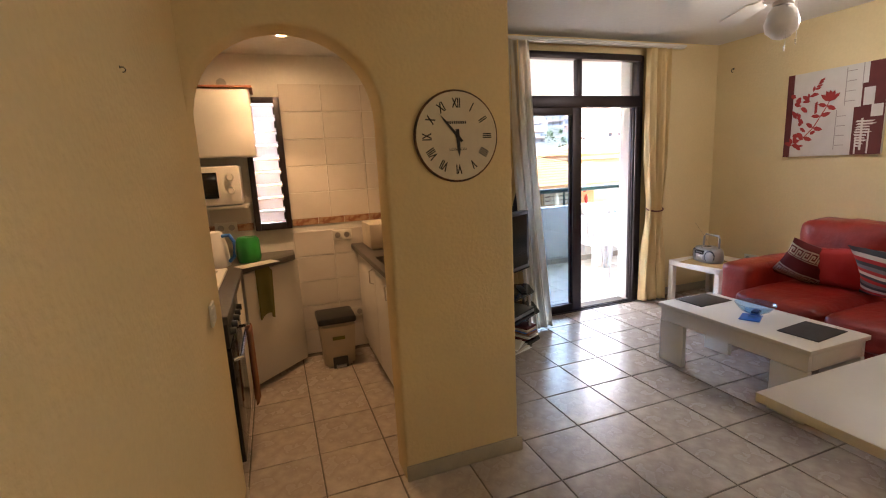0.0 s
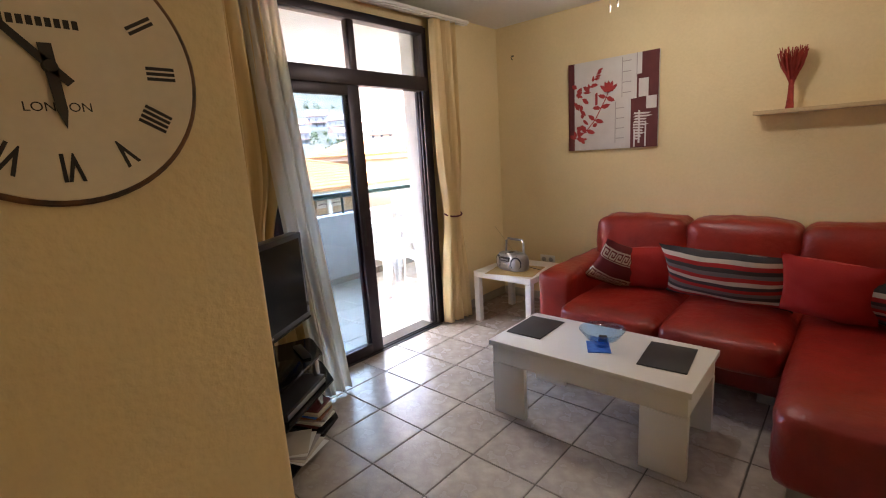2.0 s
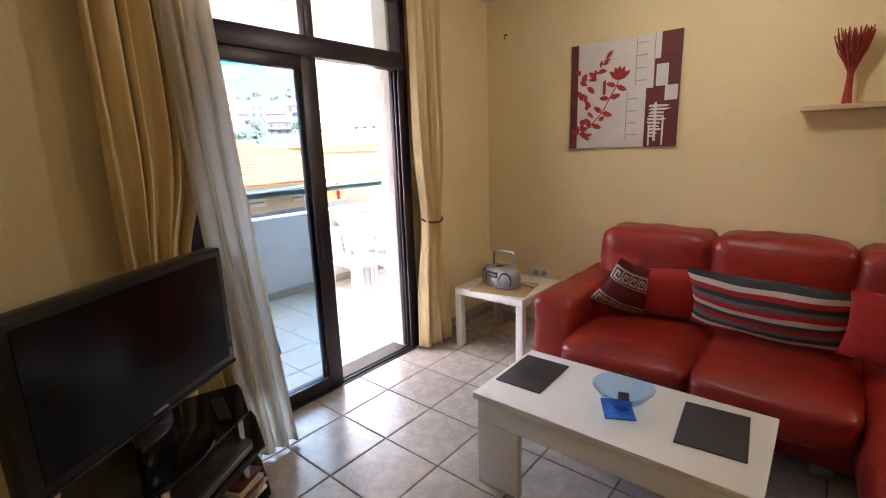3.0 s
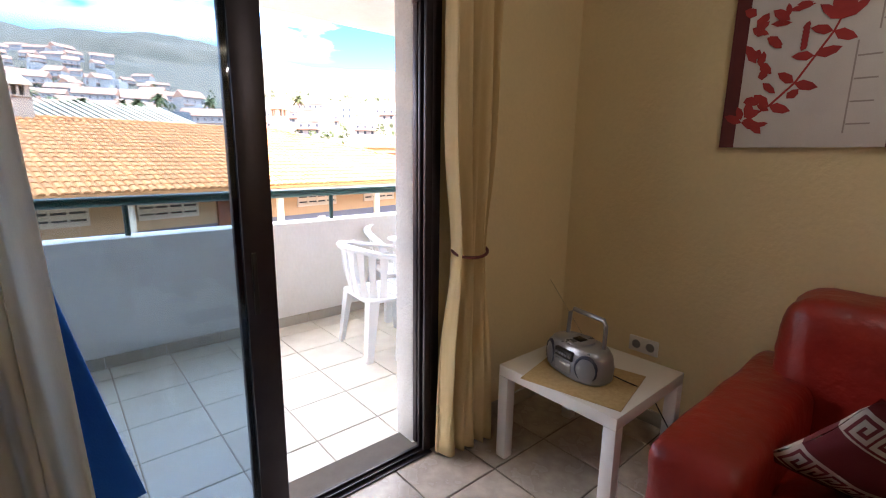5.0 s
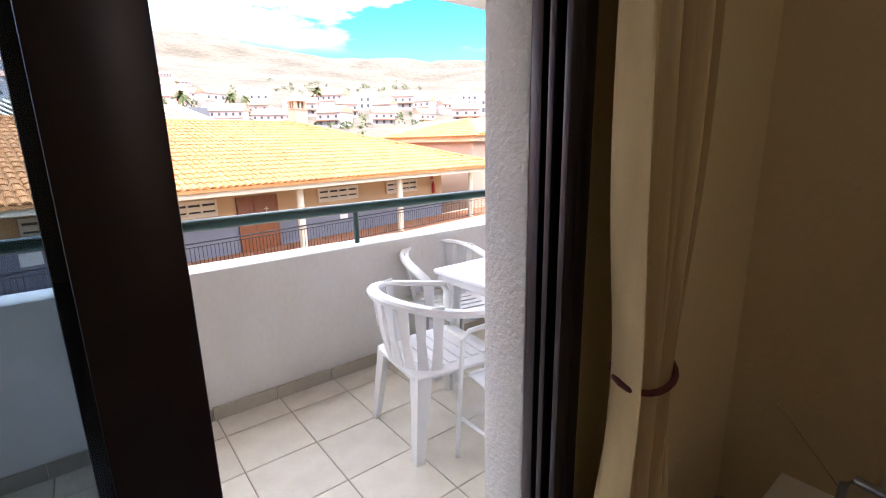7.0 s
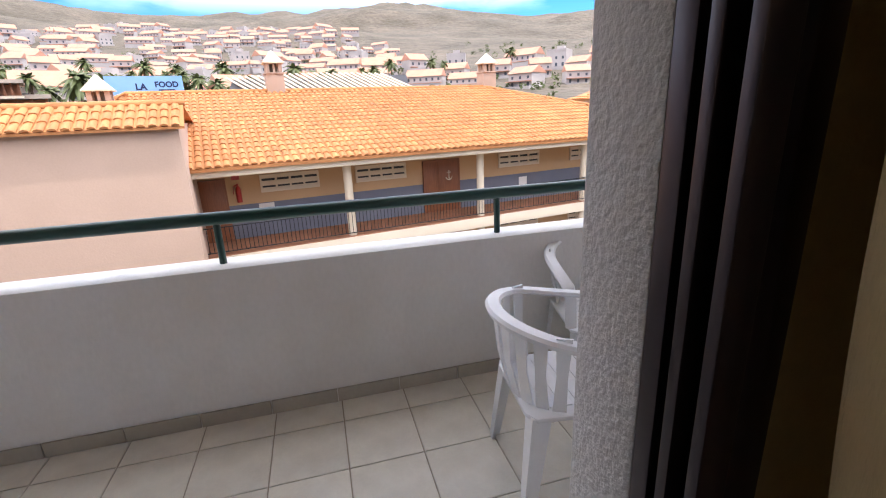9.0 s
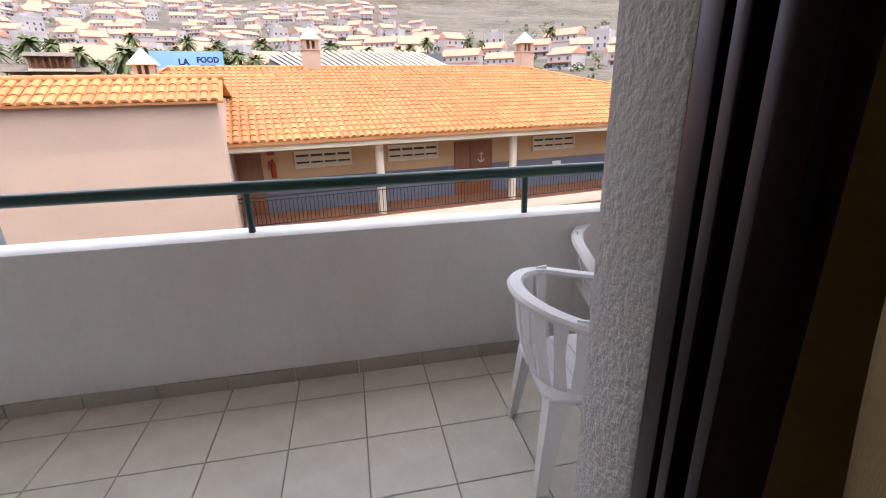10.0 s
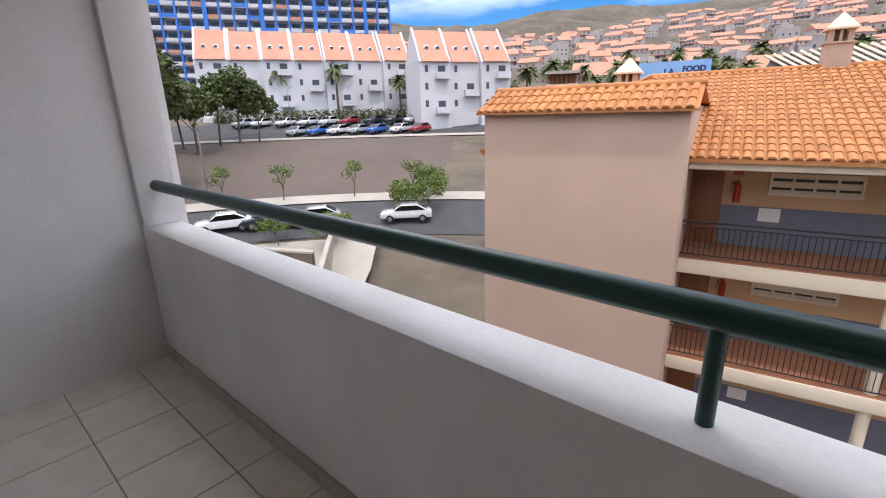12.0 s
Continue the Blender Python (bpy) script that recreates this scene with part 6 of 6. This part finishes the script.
def palm(seed, height=7.0):
    t = thing("palm_tree", (0, 0, 0), "tall date palm with a shaggy green crown", "palm tree", "palm trees")
    rng = random.Random(seed)
    bm = bmesh.new()
    cyl(bm, (0, 0, -0.4), (0.1, 0, height), 0.24, 0.17, 9)
    part("trunk", bm, M["bark"], t)
    bm = bmesh.new()
    for k in range(38):
        a = rng.uniform(0, 6.283)
        el = rng.uniform(-0.7, 1.25)
        ln = rng.uniform(1.7, 2.5)
        d = Vector((math.cos(a), math.sin(a), 0))
        s = Vector((-math.sin(a), math.cos(a), 0))
        prev = None
        for i in range(6):
            q = i / 5
            p = Vector((0.1, 0, height)) + d * ln * q * math.cos(el) + Vector((0, 0, ln * (q * math.sin(el) - 0.55 * q * q)))
            w = 0.30 * math.sin(math.pi * (0.12 + 0.86 * q))
            cur = (bm.verts.new(p + s * w - Vector((0, 0, w * 0.6))), bm.verts.new(p), bm.verts.new(p - s * w - Vector((0, 0, w * 0.6))))
            if prev:
                bm.faces.new((prev[0], prev[1], cur[1], cur[0]))
                bm.faces.new((prev[1], prev[2], cur[2], cur[1]))
            prev = cur
    part("crown", bm, M["palm"], t, "", None)
    return t


def scatter(ob, places, rng, s0=0.85, s1=1.2):
    first = True
    for az, d in places:
        p = spot(az, d)
        s = rng.uniform(s0, s1)
        if first:
            ob.matrix_basis = pose(p.x, p.y, p.z, 0, 0, rng.uniform(0, 360))
            first = False
        else:
            c = copy_thing(ob, pose(p.x, p.y, p.z, 0, 0, rng.uniform(0, 360)))
            c.scale = (s, s, s)


rng = random.Random(11)
scatter(tree("acacia_tree", "dusty green tree on the gravel plot", 13.0, 4.2, M["leaf"], 1, 4600, 0.27), [(-70.5, 47), (-67.6, 48), (-73.8, 48), (-76.5, 51), (-71.8, 54), (-68.5, 57)], rng)
scatter(tree("plot_tree", "denser green tree at the edge of the plot", 9.0, 3.2, M["leaf"], 2, 3400, 0.25), [(-64.5, 66), (-62.5, 71), (-60.5, 72), (-66, 70), (-58.5, 73), (-69.5, 68), (-74, 64), (-78, 60)], rng)
scatter(tree("street_tree", "young sparse street tree on the pavement", 3.6, 1.1, M["leaf_bright"], 3, 420, 0.11, "street trees"), [(-54.0, 43.4), (-45.8, 43.4), (-60.6, 43.4), (-38.6, 43.6)], rng)
scatter(tree("roadside_shrub", "round bright green shrub by the road", 2.6, 1.5, M["leaf_bright"], 4, 900, 0.12, "roadside shrubs"), [(-53.6, 35.2), (-47.2, 33.6), (-70.5, 35.5), (-39.3, 41), (-38.9, 39), (-36.6, 43), (-36.2, 40)], rng)
scatter(palm(21), [(-62.6, 90), (-56.6, 90), (-50.2, 90), (-43.0, 90), (-33.5, 84), (-31.8, 86), (-41.0, 93), (-47, 110), (-38.3, 108), (-26, 95), (-24.5, 110), (-22.5, 100), (-20, 118), (-17.5, 96), (-16.2, 100), (-14, 124), (-10.5, 100), (-9.0, 97), (-6.5, 104), (-5.3, 106), (-2.0, 110), (0.5, 102), (2.2, 104), (3.4, 98), (7.5, 135), (8.8, 137), (10.6, 150), (15, 160), (16.5, 165), (24, 180), (-12.5, 140), (-11.5, 142), (-15.5, 150), (-19, 160), (-28.5, 90), (-13.0, 78), (-9.5, 74), (-7.0, 82), (-3.5, 76), (-1.0, 80), (1.8, 78), (4.5, 84), (-16.5, 80), (-18.5, 76), (-21, 82)], rng, 0.9, 1.25)
hedge = thing("garden_hedge", (0, 0, 0), "clipped green hedge in front of the white flats", "hedge")
bm = bmesh.new()
leaf_cloud(bm, [(spot(-63 + 0.8 * k, 88.5, 0.8), 1.1) for k in range(32)], 5000, 0.22, 9, 1.0)
part("hedge_leaves", bm, M["leaf"], hedge, "", None, kind="stuff")


def street_lamp(az, d):
    p = spot(az, d)
    s = thing("street_lamp", tuple(p), "tall grey street lamp with a curved arm", "street lamp", turn=-az)
    bm = bmesh.new()
    tube(bm, [(0, 0, 0), (0, 0, 6.4), (0.1, 0, 7.0), (0.5, 0, 7.35), (0.9, 0, 7.4)], 0.06, 8)
    part("mast", bm, M["steel"], s)
    one("lamp_head", [((0.7, -0.14, 7.33), (1.3, 0.14, 7.46))], M["white_lam"], s, bevel=0.04)


street_lamp(-62.0, 43.6)
street_lamp(-55.0, 75.2)

M["hotel_white"] = mat("white_hotel_render", (0.63, 0.63, 0.65), (0.57, 0.57, 0.60), 0.9, scale=0.2)
M["dark_window"] = mat("dark_window_glass", (0.07, 0.08, 0.10), (0.11, 0.12, 0.14), 0.15, scale=1)
M["pink_roof"] = mat("pale_orange_roof", (0.54, 0.28, 0.19), (0.47, 0.23, 0.15), 0.85, scale=0.3, bump=0.03, bscale=3, fine=0.15)


def terraced_flats(az, d, units, label, turn=0.0, storeys=4, unit_w=5.2):
    """White flats in stepped units, each with a steep orange roof, dormers, windows and balconies."""
    p = spot(az, d)
    p.z += 2.2
    b = thing("terraced_flats", tuple(p), label, "building", turn=-az + turn)
    h = 2.6 * storeys
    W = units * unit_w
    for k in range(units):
        x0 = -W / 2 + k * unit_w
        y0 = 0.9 * (k % 2) - 0.2 * k
        one("wall", [((x0, y0, -3), (x0 + unit_w - 0.02, y0 + 11, h))], M["hotel_white"], b)
        bm = bmesh.new()
        prism(bm, [(y0 - 0.5, h - 0.1), (y0 + 5.6, h + 5.2), (y0 + 11.3, h - 0.1)], x0 + 0.35, x0 + unit_w - 0.35, "x")
        part("roof", bm, M["pink_roof"], b)
        bm = bmesh.new()
        for xx in (x0, x0 + unit_w - 0.36):
            prism(bm, [(y0 - 0.1, h - 0.2), (y0 + 5.6, h + 5.6), (y0 + 11.1, h - 0.2)], xx, xx + 0.34, "x")
        part("gable_wall", bm, M["hotel_white"], b)
        for q in (0.32, 0.68):
            xc = x0 + unit_w * q
            bm = bmesh.new()
            lathe(bm, [(0.55, 0), (0.5, 0.35), (0.25, 0.6), (0, 0.66)], 12, Matrix.Translation((xc, y0 + 2.2, h + 1.9)))
            part("dormer", bm, M["hotel_white"], b)
            one("dormer_window", [((xc - 0.25, y0 + 1.62, h + 1.95), (xc + 0.25, y0 + 1.72, h + 2.30))], M["dark_window"], b)
        for s in range(storeys):
            z = 0.9 + 2.6 * s
            one("window", [((x0 + 0.8, y0 - 0.03, z + 0.1), (x0 + 1.3, y0 + 0.05, z + 1.1))], M["dark_window"], b)
            if (k + s) % 2:
                continue
            one("balcony_opening", [((x0 + 2.9, y0 - 0.03, z - 0.7), (x0 + 4.1, y0 + 0.05, z + 1.0))], M["dark_window"], b)
            one("balcony", [((x0 + 2.4, y0 - 1.0, z - 0.95), (x0 + 4.7, y0 - 0.031, z - 0.8)), ((x0 + 2.4, y0 - 1.0, z - 0.8), (x0 + 4.7, y0 - 0.88, z + 0.05)), ((x0 + 2.4, y0 - 0.88, z - 0.8), (x0 + 2.52, y0 - 0.031, z + 0.05)), ((x0 + 4.58, y0 - 0.88, z - 0.8), (x0 + 4.7, y0 - 0.031, z + 0.05))], M["hotel_white"], b)
    # plain side wall toward the corner, with small slit windows
    for s in range(storeys):
        for q in range(3):
            one("slit_window", [((W / 2 - 0.05, 2.4 + 2.3 * q, 0.9 + 2.6 * s), (W / 2 + 0.02, 2.8 + 2.3 * q, 1.9 + 2.6 * s))], M["dark_window"], b)
    return b


terraced_flats(-53.0, 90, 7, "white three-storey flats with stepped orange roofs", 8, 3)
terraced_flats(-35.0, 80, 3, "white corner flats with orange roofs and slit windows", 22, 3, 5.0)


def hotel():
    p = spot(-60, 150)
    b = thing("hotel_block", (p.x, p.y, p.z), "long white hotel block with bright blue columns", "building", turn=58)
    n, floors = 22, 12
    W = n * 3.6
    one("wall", [((-W / 2, 1.6, -5), (W / 2, 14, floors * 3.0))], M["hotel_white"], b)
    for f in range(floors):
        one("balcony_slab", [((-W / 2, -0.2, f * 3.0 - 0.25), (W / 2, 1.6, f * 3.0))], M["hotel_white"], b)
    for k in range(n + 1):
        x = -W / 2 + 3.6 * k
        one("blue_column", [((x - 0.55 if k % 4 == 0 else x - 0.25, -0.5, -3), (x + 0.55 if k % 4 == 0 else x + 0.25, 1.5, floors * 3.0 + 0.5))], M["blue_paint"], b, "bright blue column")
    for f in range(floors):
        for k in range(n):
            x = -W / 2 + 3.6 * k
            if (f + k) % 3 == 0:
                one("parapet", [((x + 0.3, -0.35, f * 3.0), (x + 3.3, -0.22, f * 3.0 + 0.9))], M["pink_roof"] if (f + k) % 2 else M["blue_paint"], b)
            else:
                one("parapet", [((x + 0.3, -0.35, f * 3.0), (x + 3.3, -0.22, f * 3.0 + 0.9))], M["hotel_white"], b)
            one("window", [((x + 0.7, 1.54, f * 3.0 + 0.1), (x + 2.9, 1.62, f * 3.0 + 2.3))], M["dark_window"], b)


hotel()


def town_house(kind):
    t = thing("town_house", (0, 0, 0), ("white stepped town house with an orange roof", "white terraced house row with tiled porches", "white flat-roofed villa with roof terrace")[kind], "house", "hillside town houses")
    w, d, h = ((9, 7, 5.6), (15, 7, 5.2), (8, 8, 6.2))[kind]
    one("wall", [((-w / 2, 0, -4), (w / 2, d, h)), ((-w / 2, -1.6, -4), (w / 2, 0, 0.9 + 1.6 * (kind == 1)))], M["white_ext"], t)
    if kind < 2:
        bm = bmesh.new()
        prism(bm, [(-0.6, h - 0.1), (d / 2, h + 2.6), (d + 0.5, h - 0.1)], -w / 2 - 0.2, w / 2 + 0.2, "x")
        part("roof", bm, M["pink_roof"], t)
        one("porch_roof", [((-w / 2, -1.8, 2.55), (w / 2, 0.05, 2.75))], M["pink_roof"], t)
    else:
        one("parapet", [((-w / 2, -0.1, h), (w / 2, 0.1, h + 0.8)), ((-w / 2, 0.1, h), (-w / 2 + 0.2, d, h + 0.8)), ((w / 2 - 0.2, 0.1, h), (w / 2, d, h + 0.8))], M["white_ext"], t)
        one("stair_tower", [((-1.4, d - 3, h), (1.4, d - 0.5, h + 2.3))], M["white_ext"], t)
    n = int(w / 2.5)
    for k in range(n):
        x = -w / 2 + (k + 0.5) * w / n
        one("window", [((x - 0.4, -0.05, 3.5), (x + 0.4, 0.03, 4.5))], M["dark_window"], t)
        one("doorway", [((x - 0.45, -0.06, 0.9), (x + 0.45, 0.03, 2.3))], M["dark_window"], t)
    return t


homes = [town_house(k) for k in range(3)]
rng = random.Random(4)
placed = []
started = set()
for ring in range(15):
    d = 98 + 25 * ring
    step = 560 / d * 1.25
    az = -46 + rng.uniform(0, 4)
    while az < 52:
        dd = d + rng.uniform(-6, 6)
        hide = (az < -27 and dd < 190) or (az > -4 and dd > max(215, 560 - 18 * (az + 4))) or (-20 < az < -8 and d < 105) or (az > 6 and d < 130) or rng.random() < 0.06
        if not hide:
            k = rng.choice((0, 0, 1, 1, 2))
            p = spot(az, dd)
            m = pose(p.x, p.y, p.z, 0, 0, -az + rng.uniform(-40, 40))
            if k in started:
                s = rng.uniform(0.6, 0.95)
                copy_thing(homes[k], m).scale = (s, s, s * rng.uniform(0.8, 1.1))
            else:
                started.add(k)
                homes[k].matrix_basis = m
        az += step * rng.uniform(0.9, 1.35)


greens = thing("garden_greenery", (0, 0, 0), "scattered green garden shrubs between the houses", "shrubs")
bm = bmesh.new()
clumps = []
for k in range(330):
    az, d = rng.uniform(-44, 36), rng.uniform(92, 330)
    if not (az < -27 and d < 120):
        clumps.append((spot(az, d, rng.uniform(0.5, 2.2)), rng.uniform(0.8, 2.2)))
for k in range(120):
    clumps.append((spot(rng.uniform(-32, 12), rng.uniform(60, 105), rng.uniform(1.0, 4.5)), rng.uniform(1.2, 2.6)))
leaf_cloud(bm, clumps, 17000, 0.45, 14, 0.9)
part("shrub_leaves", bm, M["leaf"], greens, "", None, kind="stuff")


# ---- things behind the long roof ----
def billboard():
    p = spot(-12.5, 60)
    b = thing("blue_hoarding", (p.x, p.y, 3.1), "long pale blue hoarding with dark lettering", "sign", turn=11.0)
    M["sign_blue"] = mat("pale_blue_sign", (0.20, 0.40, 0.72), (0.30, 0.50, 0.78), 0.6, scale=0.4)
    M["navy"] = mat("navy_lettering", (0.01, 0.02, 0.09), None, 0.6, scale=2)
    one("panel", [((-3.4, 0, 0.2), (3.4, 0.12, 2.75))], M["sign_blue"], b)
    for x in (-3.0, 0, 3.0):
        one("post", [((x - 0.06, 0.12, -8.5), (x + 0.06, 0.24, 2.6))], M["steel"], b)
    words("LA", 0.85, M["navy"], b, Matrix.Translation((-0.4, -0.02, 1.7)) @ FACE_S, "dark lettering", bold=0.03)
    words("FOOD", 0.75, M["navy"], b, Matrix.Translation((1.9, -0.02, 1.9)) @ FACE_S, "dark lettering", bold=0.03)
    one("small_print", [((1.1, -0.02, 1.33), (2.6, -0.002, 1.45))], M["navy"], b)


billboard()


def pergola(az, d, n, w, top, label, turn=0.0):
    x, y = polar(az, d)
    b = thing("slatted_pergola", (x, y, top), label, "pergola", turn=-az + turn)
    # black solid gives the gaps between the slats their shade
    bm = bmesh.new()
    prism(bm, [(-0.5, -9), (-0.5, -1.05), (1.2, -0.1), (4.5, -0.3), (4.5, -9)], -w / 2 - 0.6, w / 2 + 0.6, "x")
    part("painted_shade", bm, M["mat_black"], b, "black solid standing in for the shade under the slats")
    for k in range(n):
        xx = -w / 2 + w * k / (n - 1)
        bm = bmesh.new()
        rise = 0.12 * math.sin(math.pi * k / (n - 1))
        pts = [(xx + 0.9 - 1.8 * q, -0.52 + 1.72 * q, -0.97 + rise * q + 0.97 * q) for q in (0, 0.25, 0.5, 0.75, 1.0)]
        tube(bm, pts, 0.07, 4)
        part("slat", bm, M["cream_trim"], b)


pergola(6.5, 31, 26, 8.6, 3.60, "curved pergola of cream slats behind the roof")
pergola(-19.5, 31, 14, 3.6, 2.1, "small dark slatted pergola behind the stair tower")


def brown_pavilion():
    p = spot(-23.5, 62)
    b = thing("cafe_pavilion", (p.x, p.y, 1.0), "brown timber pavilion with tiered roofs", "building", turn=23.5)
    for k, (w, z) in enumerate(((5.4, 0.0), (3.6, 1.7), (1.8, 3.1))):
        one("deck", [((-w, 0, z - (6 if k == 0 else 0.1)), (w, 4, z + 0.15))], M["cream_trim"], b)
        one("shade_wall", [((-w + 0.3, 1.2, z + 0.15), (w - 0.3, 3.8, z + 1.2))], M["wood_door"], b)
        for q in range(7):
            x = -w + 0.2 + (2 * w - 0.4) * q / 6
            one("post", [((x - 0.07, 0.1, z + 0.15), (x + 0.07, 0.25, z + 1.3))], M["wood_door"], b)
        bm = bmesh.new()
        prism(bm, [(-0.4, z + 1.25), (2, z + 1.75), (4.2, z + 1.25)], -w - 0.2, w + 0.2, "x")
        part("roof", bm, M["brown_wall"], b)


brown_pavilion()


def corner_tower():
    b = new("corner_tower")
    b.matrix_basis = BM_
    tagged(b, "pink rendered corner tower with an orange hipped roof", "building")
    one("wall", [((21.0, 2.0, -9.5), (29.0, 9.0, 0.95))], M["pink_render"], b, bevel=0.02)
    one("cornice", [((20.6, 1.6, 0.95), (29.4, 9.4, 1.25))], M["cream_trim"], b, bevel=0.02)
    bm = bmesh.new()
    c = [(20.3, 1.3, 1.25), (29.7, 1.3, 1.25), (25.0, 5.5, 2.5), (25.0, 5.5, 2.5)]
    roof_plane(bm, c)
    roof_plane(bm, [(20.3, 9.7, 1.25), (20.3, 1.3, 1.25), (25.0, 5.5, 2.5), (25.0, 5.5, 2.5)])
    part("roof_tiles", bm, M["roof_tile"], b, "", 60, kind="stuff")
    bm = bmesh.new()
    prism(bm, [(20.3, 1.25), (25.0, 2.5), (29.7, 1.25)], 1.35, 9.7, "y")
    part("roof", bm, M["roof_tile"], b)
    w = one("window", [((25.0, 1.94, -0.75), (26.4, 2.02, 0.5))], M["dark_window"], b)
    one("window_frame", [((24.9, 1.9, -0.85), (25.0, 2.03, 0.6)), ((26.4, 1.9, -0.85), (26.5, 2.03, 0.6)), ((25.0, 1.9, 0.5), (26.4, 2.03, 0.6)), ((25.0, 1.9, -0.85), (26.4, 2.03, -0.75))], M["white_lam"], w)
    one("awning", [((24.5, 0.9, -1.7), (27.0, 2.0, -1.2))], M["red_cloth"], b, "faded red awning", 0.05)


corner_tower()


# ---- ramp and walls below ----
def ramp_walls():
    def wall(name, a, b, z0, z1, t, material, label, cap=True):
        a, b = Vector((*polar(*a), 0)), Vector((*polar(*b), 0))
        ln = (b - a).length
        ang = math.degrees(math.atan2(b.y - a.y, b.x - a.x))
        w = thing(name, (a.x, a.y, 0), label, "wall", turn=ang)
        one("wall_face", [((0, 0, z0), (ln, t, z1))], material, w)
        if cap:
            one("coping", [((-0.05, -0.06, z1), (ln + 0.05, t + 0.06, z1 + 0.14))], M["concrete"], w, "pale concrete coping", 0.02)

    wall("retaining_wall", (-76, 40), (-47.5, 27), -10, -6.2, 0.3, M["brown_wall"], "brown rendered retaining wall with pale coping")
    wall("retaining_wall", (-74, 33), (-56, 24.5), -10, -7.2, 0.3, M["brown_wall"], "lower brown retaining wall with pale coping")
    wall("retaining_wall", (-80, 41), (-74, 33), -10, -5.7, 0.3, M["concrete"], "pale concrete wall at the bend of the ramp")
    wall("ramp_side", (-47.2, 35), (-44.8, 19), -10, -6.6, 0.2, M["concrete"], "pale concrete side wall of the walkway")
    sector("path", -47, -41.5, 15, 36, 0.8, M["concrete"], "pale concrete walkway beside the stair tower")


ramp_walls()

# ---- floor tiles, one by one ----
def tile_mesh(name, w, d, h, material, bev=0.004):
    bm = bmesh.new()
    x, y = w / 2, d / 2
    base = [bm.verts.new(p) for p in ((-x, -y, 0), (x, -y, 0), (x, y, 0), (-x, y, 0))]
    mid = [bm.verts.new((v.co.x, v.co.y, h - 0.0015)) for v in base]
    top = [bm.verts.new((v.co.x * (1 - bev / x), v.co.y * (1 - bev / y), h)) for v in base]
    for A, B in ((base, mid), (mid, top)):
        for i in range(4):
            bm.faces.new((A[i], A[(i + 1) % 4], B[(i + 1) % 4], B[i]))
    bm.faces.new(top)
    return finish(name, bm, material)


def lay(parent, mesh, name, xs, ys, z):
    for x in xs:
        for y in ys:
            t = new(name, mesh)
            t.parent = parent
            t.location = (x, y, z)
            t.rotation_euler = (0, 0, random.choice((0, 2)) * math.pi / 2)


P = 0.34
room_tile = tile_mesh("tile", P - 0.007, P - 0.007, 0.006, M["tile"])
floor = bpy.data.objects["floor"]
lay(floor, room_tile, "tile", [2.2 + P * (k + 0.5) for k in range(-8, 6)], [2.6 + P * (k + 0.5) for k in range(-12, 2)], -0.006)
lay(floor, room_tile, "tile", [2.2 + P * (k + 0.5) for k in range(-10, -8)], [2.6 + P * (k + 0.5) for k in range(-4, 2)], -0.006)
bal = bpy.data.objects["balcony_floor"]
bal_tile = tile_mesh("balcony_tile_mesh", P - 0.006, P - 0.006, 0.006, M["balcony_tile"])
lay(bal, bal_tile, "tile", [3.075 + P * (k + 0.5) for k in range(-14, 8)], [4.67 + P * (k + 0.5) for k in range(-3, 1)], -0.036)
lay(bal, tile_mesh("balcony_tile_cut", P - 0.006, 0.184, 0.006, M["balcony_tile"]), "tile", [3.075 + P * (k + 0.5) for k in range(-14, 8)], [5.105], -0.036)
lay(bal, tile_mesh("balcony_tile_cut", P - 0.006, 0.352, 0.006, M["balcony_tile"]), "tile", [3.075 + P * (k + 0.5) for k in range(-14, 8)], [3.468], -0.036)
bm = bmesh.new()
box(bm, (-P / 2 + 0.002, -0.012, 0), (P / 2 - 0.002, 0, 0.078), 0.002, 1)
skirt_mesh = finish("skirting_tile", bm, M["skirt"])
for k in range(-14, 8):
    t = new("skirting_tile", skirt_mesh)
    t.parent = bpy.data.objects["balcony_parapet"]
    t.location = (3.397 + P * (k + 0.5), YP - 0.001, -0.03)

# kitchen wall tiles with a patterned border
kn = bpy.data.objects["wall_kitchen_north"]
wt_mesh = tile_mesh("wall_tile_mesh", 0.296, 0.196, 0.006, M["kitchen_tile"], 0.003)
bd_mesh = tile_mesh("border_tile_mesh", 0.196, 0.052, 0.008, M["border"], 0.003)


def tile_at(parent, mesh, name, x, y, z, turn):
    t = new(name, mesh)
    t.parent = parent
    t.matrix_basis = Matrix.Translation((x, y, z)) @ Matrix.Rotation(radians(turn), 4, "Z") @ Matrix.Rotation(radians(90), 4, "X")


for k in range(3):
    for z in [0.10 + 0.2 * j for j in range(5)] + [1.20 + 0.2 * j for j in range(5)]:
        tile_at(kn, wt_mesh, "tile", 0.0 + 0.3 * k, 3.34, z, 0)
for k in range(4):
    tile_at(kn, bd_mesh, "border_tile", -0.05 + 0.2 * k, 3.34, 1.075, 0)
kp = bpy.data.objects["wall_partition"]
for k in range(5):
    for z in [0.10 + 0.2 * j for j in range(5)] + [1.20 + 0.2 * j for j in range(5)]:
        tile_at(kp, wt_mesh, "tile", 0.68, 3.19 - 0.3 * k, z, -90)
for k in range(7):
    tile_at(kp, bd_mesh, "border_tile", 0.68, 3.24 - 0.2 * k, 1.075, -90)
for k in range(3):
    tile_at(kn, bd_mesh, "border_tile", -0.52 - 0.2 * k, 3.34, 1.075, 0)
    for z in [0.90, 1.20]:
        tile_at(kn, wt_mesh, "tile", -0.56 - 0.3 * k, 3.34, z, 0)
